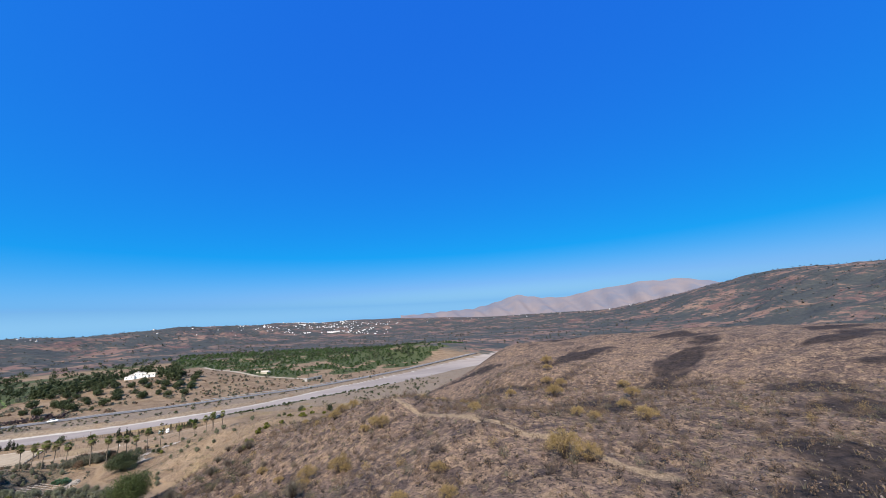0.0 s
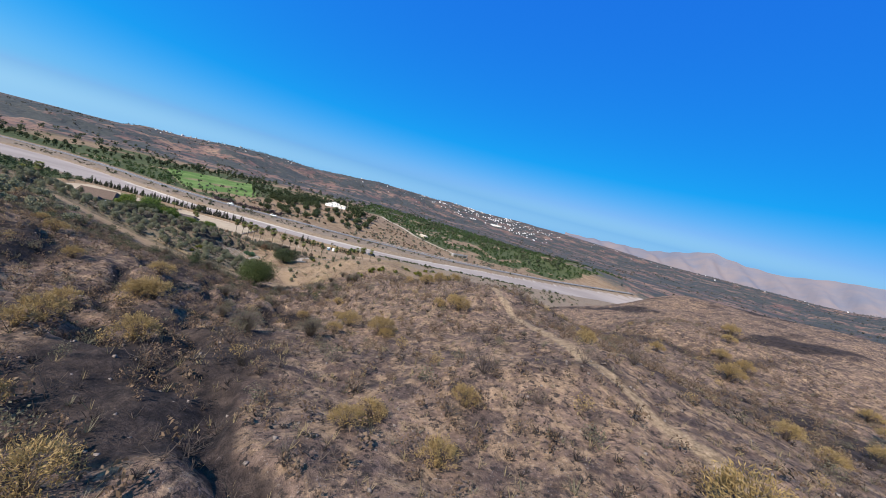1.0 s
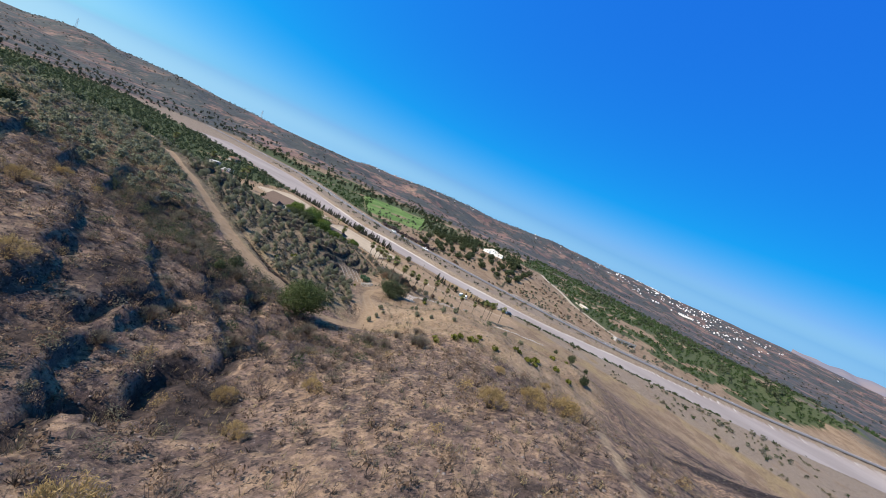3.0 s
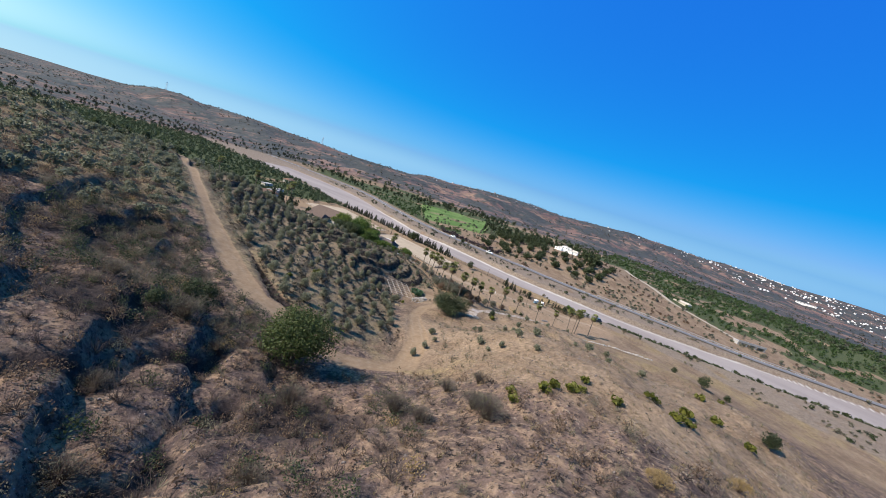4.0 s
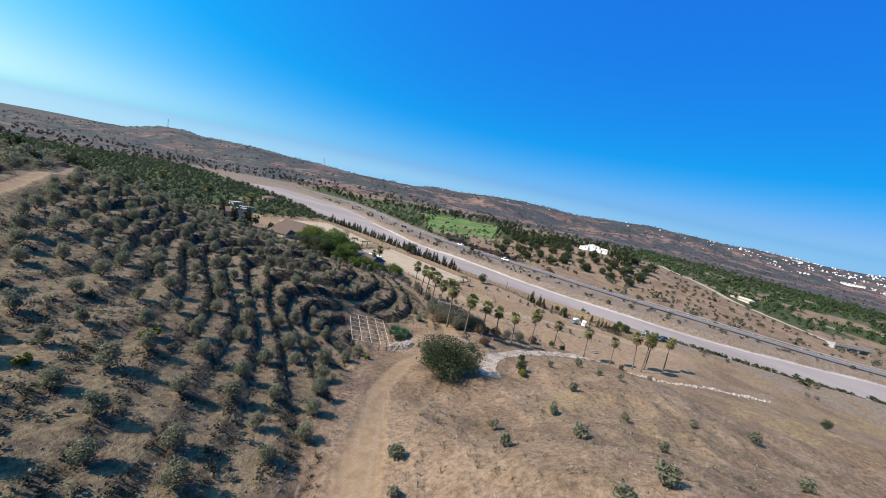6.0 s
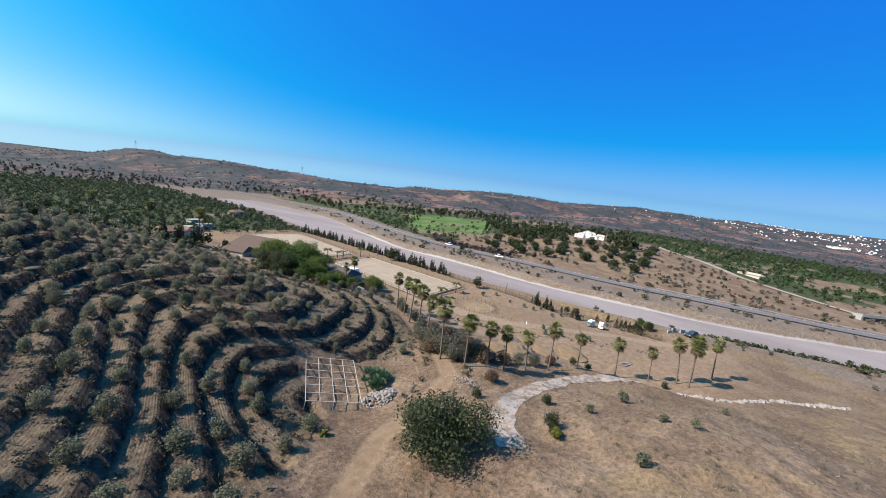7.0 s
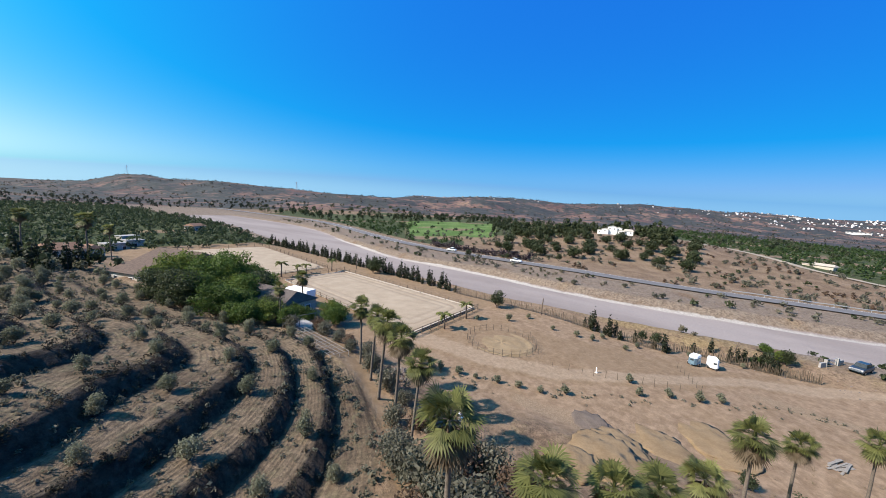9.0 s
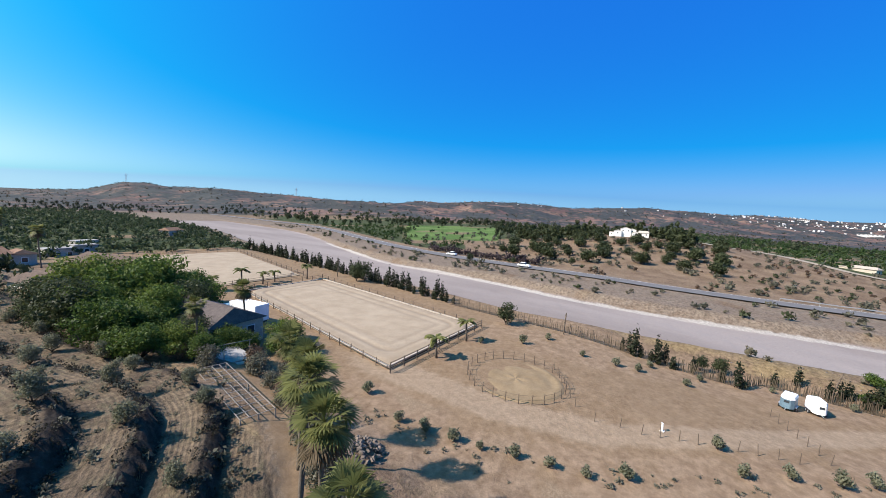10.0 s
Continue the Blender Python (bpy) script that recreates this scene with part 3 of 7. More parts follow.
    masks = {
        "lane": lane,
        "gravel": smooth(36, 46, X) * smooth(road_line(Y) + 14, road_line(Y) + 2, X) * np.clip(0.75 + 0.5 * wave(X, Y, 22, 44, 3), 0, 1),
        "level": 1 - smooth(-90, -64, X + 0.25 * Y),
        "worn": worn,
        "straw": np.clip(0.42 + 0.35 * wave(X, Y, 60, 31, 3) + 0.25 * wave(X, Y, 9, 36, 3) - 0.5 * yard - 0.22 * knoll - 0.3 * smooth(60, 110, X), 0, 1) * (1 - 0.5 * smooth(300, 600, far)),
        "burnt": hillside * (1 - grove) * (1 - knoll) * np.clip(0.92 - 0.25 * (wave(X, Y, 35, 32, 3) > 0.55), 0, 1) * (far < 480),
        # burnt black ground, plus shade painted into the eroded gullies and the ditch
        "char_shade": np.maximum(np.maximum(0.95 * ditch, hillside * (1 - knoll) * (1 - grove) * (far < 480) * np.clip(1.3 * wave(X, Y, 34, 39, 4) - 0.22 + 0.9 * cut_depth(X, Y) + 0.35 * smooth(-112, -130, Y) + 0.85 * np.exp(-(((X + 153) / 19) ** 2 + ((Y + 76) / 8) ** 2)) + 1.1 * np.exp(-(((X + 188) / 15) ** 2 + ((Y + 113) / 11) ** 2)), 0, 0.85)), 1.0 * smooth(-93, -100, X) * smooth(-5, 5, Y + 76 - 0.27 * (X + 127)) * np.clip(0.30 + 0.9 * wave(X, Y, 22, 33, 3), 0, 0.8) * (1 - grove) * (Y < 20)),
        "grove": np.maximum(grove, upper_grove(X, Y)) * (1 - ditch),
        "hills": smooth(330, 520, far),
        "riverbed": (1 - smooth(half - 1.5, half + 2.0, off)) * (1 - smooth(290, 320, Y)) * smooth(-420, -380, Y),
        "shingle": np.maximum(0.85 * np.exp(-(((X - mid - half + 0.6 + 1.5 * wave(X, Y, 60, 38, 2)) / 0.9) ** 2)), np.exp(-(((X - mid + half - 3.0) / 3.0) ** 2)) * np.clip(0.15 + 0.6 * wave(X, Y, 30, 34, 2), 0, 0.6)) * (Y < 130) * smooth(-330, -280, Y),
        "track": np.maximum(smooth(2.4 - 0.7 * smooth(-72, -58, X) - 1.0 * upper, 1.4 - 0.5 * smooth(-72, -58, X) - 0.6 * upper, road), yard * np.clip(0.85 + 0.2 * wave(X, Y, 18, 35, 3), 0, 1)),
        "thicket": smooth(38, 22, np.degrees(np.arctan2(X - 20, Y - 20))) * smooth(450, 800, far) * np.clip(0.75 + 0.8 * wave(X, Y, 400, 40, 3), 0, 1),
        "lawn": lawn_at(X, Y),
        "rut": np.maximum(0.8 * knoll * smooth(-88, -80, X) * np.clip(0.6 + 0.8 * wave(X, Y, 11, 43, 2), 0, 1) * (sum(np.exp(-(((road - r) / 0.30) ** 2)) for r in (4.0, 5.6, 7.6, 9.2, 11.6))), 0.0) + np.maximum(0.9 * np.exp(-((trail(X, Y) / 0.75) ** 2)), np.maximum(0.75 * np.exp(-(((road - 0.8) / 0.3) ** 2)), yard * 0.7 * smooth(0.35, 0.6, wave(X, Y * 0.35, 14, 37, 3)) * (Y < 2))),
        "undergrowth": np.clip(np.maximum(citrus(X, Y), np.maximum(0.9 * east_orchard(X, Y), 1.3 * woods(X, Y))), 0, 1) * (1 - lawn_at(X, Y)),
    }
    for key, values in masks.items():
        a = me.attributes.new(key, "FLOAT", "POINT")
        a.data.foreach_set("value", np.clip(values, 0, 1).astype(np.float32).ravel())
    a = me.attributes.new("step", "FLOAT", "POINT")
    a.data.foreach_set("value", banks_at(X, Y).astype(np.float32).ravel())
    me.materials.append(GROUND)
    return tagged(new("ground", me), "dry hillside earth, ash and straw grass round a valley", "ground", kind="structure")


ground = build_ground()


def on(x, y):
    return float(ground_height(np.array([x]), np.array([y]))[0])


# ---- mesh helpers ----
def mesh_of(name, verts, faces, *mats, flat=True):
    me = bpy.data.meshes.new(name)
    me.from_pydata([tuple(map(float, v)) for v in verts], [], [tuple(map(int, q)) for q in faces])
    for m in mats:
        me.materials.append(m)
    if not flat:
        me.shade_smooth()
    return me


def part(name, bm, material, parent, label=""):
    """One bmesh or mesh as ONE object under a thing or a part."""
    if isinstance(bm, bmesh.types.BMesh):
        me = bpy.data.meshes.new(name)
        bm.to_mesh(me)
        bm.free()
    else:
        me = bm
    if material is not None and not me.materials:
        me.materials.append(material)
    ob = new(name, me)
    ob.parent = parent
    if label:
        ob["label"] = label
    return ob


def thing(name, m, label, category, group="", kind=""):
    ob = new(name)
    ob.matrix_basis = m
    return tagged(ob, label, category, group, kind)


def add_box(bm, x0, y0, z0, x1, y1, z1, bevel=0.0, turn=None):
    r = bmesh.ops.create_cube(bm, size=1.0)
    m = Matrix.Translation(((x0 + x1) / 2, (y0 + y1) / 2, (z0 + z1) / 2)) @ Matrix.Diagonal((x1 - x0, y1 - y0, z1 - z0, 1))
    if turn is not None:
        m = turn @ m
    bmesh.ops.transform(bm, matrix=m, verts=r["verts"])
    if bevel:
        edges = list({e for v in r["verts"] for e in v.link_edges})
        bmesh.ops.bevel(bm, geom=edges, offset=bevel, segments=2, affect="EDGES", profile=0.5)
    return bm


def box(x0, y0, z0, x1, y1, z1, bevel=0.0):
    return add_box(bmesh.new(), x0, y0, z0, x1, y1, z1, bevel)


def tube_data(points, radii, sides=6, closed=True):
    """Verts and faces of a tapered tube along points."""
    verts, faces = [], []
    pts = [Vector(p) for p in points]
    for k, p in enumerate(pts):
        d = (pts[min(k + 1, len(pts) - 1)] - pts[max(k - 1, 0)]).normalized()
        u = d.orthogonal().normalized()
        w = d.cross(u)
        for s in range(sides):
            a = 2 * math.pi * s / sides
            verts.append(p + (u * math.cos(a) + w * math.sin(a)) * radii[k])
    for k in range(len(pts) - 1):
        for s in range(sides):
            a, b = k * sides + s, k * sides + (s + 1) % sides
            faces.append((a, b, b + sides, a + sides))
    if closed:
        faces.append(tuple(range(sides))[::-1])
        faces.append(tuple(range(len(verts) - sides, len(verts))))
    return verts, faces


def merge(*pieces):
    verts, faces = [], []
    for v, f in pieces:
        n = len(verts)
        verts += list(v)
        faces += [tuple(i + n for i in q) for q in f]
    return verts, faces


def leaf_cards(rng, centres, radii, count, size, flat=0.8, shell=0.55, droop=0.0):
    """Many small leaf sprays (bent quads) scattered through clumps; arrays of verts and faces."""
    centres, radii = np.asarray(centres, float), np.asarray(radii, float)
    which = rng.choice(len(centres), count, p=radii**2 / (radii**2).sum())
    d = rng.normal(size=(count, 3))
    d /= np.linalg.norm(d, axis=1)[:, None]
    r = radii[which] * (shell + (1 - shell) * rng.rand(count)) * (0.85 + 0.3 * rng.rand(count))
    c = centres[which] + d * r[:, None] * [1, 1, flat]
    n = d + rng.normal(size=(count, 3)) * 0.7
    n /= np.linalg.norm(n, axis=1)[:, None]
    a = np.cross(n, rng.normal(size=(count, 3)))
    a /= np.linalg.norm(a, axis=1)[:, None]
    a[:, 2] -= droop
    b = np.cross(n, a)
    s = size * (0.6 + 0.8 * rng.rand(count))[:, None]
    v = np.stack([c - a * s, c + b * s * 0.55 + n * s * 0.25, c + a * s, c - b * s * 0.55 + n * s * 0.15], 1).reshape(-1, 3)
    f = np.arange(4 * count).reshape(-1, 4)
    return v, f


# ---- scattered cover ----
def array_mesh(name, verts, quads, material):
    """A mesh of quads from arrays."""
    verts, quads = np.asarray(verts, np.float32), np.asarray(quads, np.int32)
    me = bpy.data.meshes.new(name)
    me.vertices.add(len(verts))
    me.vertices.foreach_set("co", verts.ravel())
    me.loops.add(quads.size)
    me.polygons.add(len(quads))
    me.polygons.foreach_set("loop_start", np.arange(0, quads.size, 4, dtype=np.int32))
    me.loops.foreach_set("vertex_index", quads.ravel())
    me.update(calc_edges=True)
    me.materials.append(material)
    return me


def sown(rng, templates, xy, scale, material, name, label, category, sink=0.05, stretch=(0.8, 1.25)):
    """One object of many small plants or stones: templates turned, scaled and set on the ground."""
    xy = np.asarray(xy, float)
    z = ground_height(xy[:, 0], xy[:, 1])
    kind = rng.randint(len(templates), size=len(xy))
    allv, allf, base = [], [], 0
    for k, (tv, tf) in enumerate(templates):
        at = np.flatnonzero(kind == k)
        if not len(at):
            continue
        a = rng.uniform(0, 2 * math.pi, len(at))
        s = np.broadcast_to(scale, (len(xy),))[at] if np.ndim(scale) else rng.uniform(0.65, 1.35, len(at)) * scale
        h = s * rng.uniform(*stretch, len(at))
        c, d = np.cos(a), np.sin(a)
        tv = np.asarray(tv)
        v = np.stack([(tv[None, :, 0] * c[:, None] - tv[None, :, 1] * d[:, None]) * s[:, None] + xy[at, 0:1],
                      (tv[None, :, 0] * d[:, None] + tv[None, :, 1] * c[:, None]) * s[:, None] + xy[at, 1:2],
                      tv[None, :, 2] * h[:, None] + z[at, None] - sink], -1)
        allv.append(v.reshape(-1, 3))
        f = np.asarray(tf)[None] + (np.arange(len(at)) * len(tv))[:, None, None] + base
        allf.append(f.reshape(-1, 4))
        base += len(at) * len(tv)
    return tagged(new(name, array_mesh(name, np.concatenate(allv), np.concatenate(allf), material)), label, category, kind="stuff")


def tuft(rng, blades, height, spread_, width):
    """A grass tuft: thin bent blades as narrow quads."""
    v, f = [], []
    for k in range(blades):
        a, lean = rng.uniform(0, 2 * math.pi), rng.uniform(0.2, 1.0) * spread_
        d = np.array([math.cos(a), math.sin(a), 0])
        w = np.array([-d[1], d[0], 0]) * width * rng.uniform(0.6, 1.3)
        h = height * rng.uniform(0.6, 1.2)
        root = d * spread_ * 0.25 * rng.rand()
        top = root + d * lean + np.array([0, 0, h])
        v += [root - w, root + w, top + w * 0.35, top - w * 0.35]
        f.append([4 * k, 4 * k + 1, 4 * k + 2, 4 * k + 3])
    return np.array(v), np.array(f)


def twigs(rng, count, height, spread_, width):
    """A leafless shrub: forked twigs as narrow quads."""
    v, f = [], []

    def strip(a, b, w):
        side = np.cross(b - a, rng.normal(size=3))
        side *= w / (np.linalg.norm(side) + 1e-9)
        n = len(v)
        v.extend([a - side, a + side, b + side * 0.5, b - side * 0.5])
        f.append([n, n + 1, n + 2, n + 3])

    for _ in range(count):
        a = rng.uniform(0, 2 * math.pi)
        out = np.array([math.cos(a), math.sin(a), 0]) * spread_ * rng.uniform(0.15, 0.65)
        p = out * 0.1
        q = out + np.array([0, 0, height * rng.uniform(0.35, 0.7)])
        strip(p, q, width)
        for _ in range(3):
            r = q + out * rng.uniform(0.1, 0.7) + rng.normal(size=3) * spread_ * 0.22 + np.array([0, 0, height * rng.uniform(0.05, 0.4)])
            strip(q, r, width * 0.6)
    return np.array(v), np.array(f)


def clump(rng, count, radius, height, size, lobes=5, lift=0.45):
    """A leafy bush or far tree of leaf sprays round a few lobes."""
    a = rng.uniform(0, 2 * math.pi, lobes)
    r = radius * rng.uniform(0.15, 0.6, lobes)
    centres = np.stack([r * np.cos(a), r * np.sin(a), height * rng.uniform(lift, 0.8, lobes)], -1)
    return leaf_cards(rng, centres, radius * rng.uniform(0.35, 0.62, lobes), count, size, flat=0.75 * height / radius if height < radius else 0.9)


def stone(rng, size):
    """A small irregular stone of six quads."""
    v = np.array([[x, y, z] for z in (0, 1) for x, y in ((-1, -1), (1, -1), (1, 1), (-1, 1))], float)
    v[:, :2] *= 0.5 * size
    v[4:, :2] *= 0.62
    v[:, 2] *= size * 0.55
    v += rng.uniform(-0.16, 0.16, v.shape) * size
    f = np.array([[0, 3, 2, 1], [4, 5, 6, 7], [0, 1, 5, 4], [1, 2, 6, 5], [2, 3, 7, 6], [3, 0, 4, 7]])
    return v, f


def sprinkle(rng, count, x0, x1, y0, y1, keep):
    """Random places in a rectangle that keep(x, y) accepts with its odds."""
    x, y = rng.uniform(x0, x1, count), rng.uniform(y0, y1, count)
    ok = rng.rand(count) < keep(x, y)
    return np.stack([x[ok], y[ok]], -1)


def spaced(points, least):
    """Thin out points so that none stands nearer to another than least."""
    cells, out = {}, []
    for x, y in points:
        c = (int(x // least), int(y // least))
        if all((x - a) ** 2 + (y - b) ** 2 >= least * least for i in (-1, 0, 1) for j in (-1, 0, 1) for a, b in cells.get((c[0] + i, c[1] + j), ())):
            cells.setdefault(c, []).append((x, y))
            out.append((x, y))
    return np.array(out)


# materials of plants and stones
BARK = plain("bark", (0.059, 0.044, 0.033), (0.130, 0.103, 0.080), 3.0, 0.95, 0.6)
PALM_BARK = plain("palm_bark", (0.094, 0.074, 0.056), (0.177, 0.144, 0.112), 5.0, 0.95, 0.6)
OLIVE_LEAF = leafy("olive_leaf", (0.098, 0.104, 0.062), (0.235, 0.232, 0.150))
BROAD_LEAF = leafy("broad_leaf", (0.028, 0.054, 0.011), (0.123, 0.174, 0.034))
DARK_LEAF = leafy("dark_leaf", (0.025, 0.035, 0.015), (0.074, 0.089, 0.038))
CITRUS_LEAF = leafy("citrus_leaf", (0.025, 0.039, 0.020), (0.067, 0.089, 0.039))
CYPRESS_LEAF = leafy("cypress_leaf", (0.014, 0.020, 0.010), (0.043, 0.051, 0.025))
PALM_LEAF = leafy("palm_leaf", (0.061, 0.070, 0.021), (0.213, 0.217, 0.070), share=0.16)
DEAD_FROND = leafy("dead_frond", (0.089, 0.062, 0.035), (0.183, 0.139, 0.083))
GOLD_LEAF = leafy("dry_gold_leaf", (0.213, 0.141, 0.057), (0.394, 0.279, 0.119))
LIME_LEAF = leafy("lime_leaf", (0.068, 0.074, 0.011), (0.171, 0.168, 0.033))
GREY_LEAF = leafy("grey_leaf", (0.094, 0.084, 0.053), (0.189, 0.166, 0.109))
TWIG = leafy("burnt_twig", (0.059, 0.043, 0.035), (0.159, 0.121, 0.098))
STRAW = leafy("straw_grass", (0.153, 0.112, 0.059), (0.307, 0.236, 0.127))
BROWN_LEAF = leafy("dry_brown_leaf", (0.086, 0.056, 0.038), (0.209, 0.141, 0.090))
SAGE_LEAF = leafy("grey_green_leaf", (0.085, 0.084, 0.058), (0.185, 0.172, 0.122))
AGAVE = leafy("agave_leaf", (0.053, 0.109, 0.056), (0.118, 0.189, 0.103))
STONE = plain("pale_stone", (0.201, 0.171, 0.144), (0.354, 0.319, 0.280), 1.2, 0.92, 0.5)
BROWN_STONE = plain("brown_stone", (0.118, 0.089, 0.065), (0.236, 0.189, 0.148), 1.0, 0.95, 0.5, own=0.3)
GREY_STONE = plain("grey_stone", (0.083, 0.066, 0.058), (0.201, 0.166, 0.148), 1.0, 0.95, 0.5, own=0.2)


def sand_material():
    n = Nodes("arena_sand")
    a, b = n.noise(0.35, 5.0, 0.65), n.noise(5.0, 3.0, 0.6)
    f = n.span(n.math("ADD", n.math("MULTIPLY", a, 0.6), n.math("MULTIPLY", b, 0.4)), 0.35, 0.65)
    col = n.mix(f, (0.271, 0.207, 0.140), (0.345, 0.273, 0.192))
    trod = n.math("MULTIPLY", n.attribute("trod"), n.math("ADD", 0.4, n.math("MULTIPLY", a, 0.8)))
    return n.done(n.mix(trod, col, (0.195, 0.144, 0.098)), 0.97, b, 0.5, 0.05)


SAND = sand_material()
PEN_SAND = plain("pen_sand", (0.185, 0.128, 0.070), (0.255, 0.183, 0.105), 0.5, 0.97, 0.5, local=False, fine=12.0)
TIMBER = plain("weathered_timber", (0.077, 0.056, 0.041), (0.171, 0.133, 0.100), 4.0, 0.9, 0.5)
PALE_TIMBER = plain("pale_timber", (0.321, 0.265, 0.209), (0.460, 0.404, 0.335), 4.0, 0.85, 0.4)
GREY_TIMBER = plain("grey_timber", (0.177, 0.153, 0.130), (0.271, 0.242, 0.207), 4.0, 0.9, 0.4)
WHITE_PAINT = plain("white_paint", (0.70, 0.69, 0.66), (0.84, 0.83, 0.80), 1.0, 0.7, 0.15)
CREAM_WALL = plain("cream_wall", (0.384, 0.335, 0.265), (0.502, 0.453, 0.376), 0.8, 0.85, 0.2)
TILE_ROOF = plain("clay_tile_roof", (0.142, 0.074, 0.044), (0.236, 0.139, 0.089), 2.0, 0.85, 0.5)
BROWN_ROOF = plain("brown_tile_roof", (0.070, 0.046, 0.034), (0.130, 0.088, 0.064), 2.0, 0.85, 0.5)
DARK_ROOF = plain("dark_roof", (0.065, 0.050, 0.044), (0.118, 0.094, 0.083), 1.5, 0.85, 0.4)
GLASS_DARK = plain("window_glass", (0.02, 0.025, 0.03), (0.05, 0.06, 0.07), 1.0, 0.12, 0.0, specular=0.5)
CONCRETE = plain("concrete", (0.248, 0.230, 0.212), (0.354, 0.336, 0.313), 0.7, 0.9, 0.3)
ASPHALT = plain("asphalt", (0.118, 0.110, 0.106), (0.150, 0.140, 0.135), 0.4, 0.9, 0.3, local=False, fine=20.0)
LINE_PAINT = plain("road_line", (0.60, 0.60, 0.58), (0.78, 0.78, 0.76), 1.0, 0.8, 0.1)
BLUE_METAL = plain("blue_metal", (0.094, 0.159, 0.207), (0.142, 0.212, 0.260), 1.5, 0.45, 0.1, specular=0.5)
GALVANISED = plain("galvanised_steel", (0.42, 0.43, 0.43), (0.62, 0.62, 0.61), 3.0, 0.45, 0.1, metal=0.6)
RUBBER = plain("black_rubber", (0.015, 0.015, 0.016), (0.035, 0.034, 0.034), 4.0, 0.85, 0.3)
CANE = leafy("dry_cane", (0.071, 0.054, 0.037), (0.177, 0.142, 0.100))
HEAP = plain("golden_earth", (0.165, 0.108, 0.056), (0.225, 0.155, 0.085), 0.6, 0.97, 0.7)


# ---- roads, river strips and built ground ----
def ribbon(name, line, half, lift, material, label, category, wide=2):
    """A strip of ground along a line, draped over the land."""
    verts, quads = [], []
    for k, (x, y) in enumerate(line):
        ax, ay = line[max(k - 1, 0)]
        bx, by = line[min(k + 1, len(line) - 1)]
        L = math.hypot(bx - ax, by - ay)
        nx, ny = (by - ay) / L, -(bx - ax) / L
        for s in range(wide + 1):
            u = (s / wide * 2 - 1) * half * (1 + (0.07 * math.sin(0.6 * k) + 0.05 * math.sin(1.3 * k + s) if wide == 4 else 0))
            verts.append((x + nx * u, y + ny * u, 0.0))
    v = np.array(verts)
    mid_z = ground_height(np.array([p[0] for p in line]), np.array([p[1] for p in line]), rough=False)
    v[:, 2] = ground_height(v[:, 0], v[:, 1]) + lift if wide == 4 else np.repeat(mid_z, wide + 1) + lift
    for k in range(len(line) - 1):
        for s in range(wide):
            a = k * (wide + 1) + s
            quads.append((a, a + wide + 1, a + wide + 2, a + 1))
    return tagged(new(name, array_mesh(name, v, quads, material)), label, category, kind="structure")


ROAD_Y = np.concatenate([np.arange(-340, -260, 20.0), np.arange(-260, 260, 4.0), np.arange(260, 420, 12.0)])
ROAD = [(float(road_line(y)), float(y)) for y in ROAD_Y]
ribbon("road", ROAD, 3.6, 0.30, ASPHALT, "two-lane grey asphalt country road along the river", "road")
for side, name in ((-3.3, "road_line_west"), (3.3, "road_line_east")):
    ribbon(name, [(x + side, y) for x, y in ROAD], 0.09, 0.306, LINE_PAINT, "white painted edge line of the road", "road marking", 1)


def guard_rail():
    ob = thing("guard_rail", Matrix(), "galvanised steel guard rail on posts beside the road", "guard rail")
    pts = [(x + 4.3, y, on(x, y) + 0.95) for x, y in ROAD if -150 < y < -40]
    v, f = tube_data(pts, [0.13] * len(pts), 4)
    part("beam", mesh_of("beam", v, f), GALVANISED, ob)
    post = mesh_of("post", *tube_data([(0, 0, 0), (0, 0, 0.95)], [0.06, 0.06], 4), GALVANISED)
    for x, y, z in pts[::2]:
        part("post", post, None, ob).location = (x, y, z - 0.95)


guard_rail()


# riding arenas on the level yard
ARENA_A = [(0.0, 0.0), (20.6, 1.0), (24.8, 45.2), (6.2, 44.2)]
ARENA_B = [(3.5, 50.4), (23.4, 52.2), (31.0, 99.5), (1.0, 99.0)]


def quad_point(c, u, v):
    a = Vector(c[0]).lerp(Vector(c[1]), u)
    b = Vector(c[3]).lerp(Vector(c[2]), u)
    return a.lerp(b, v)


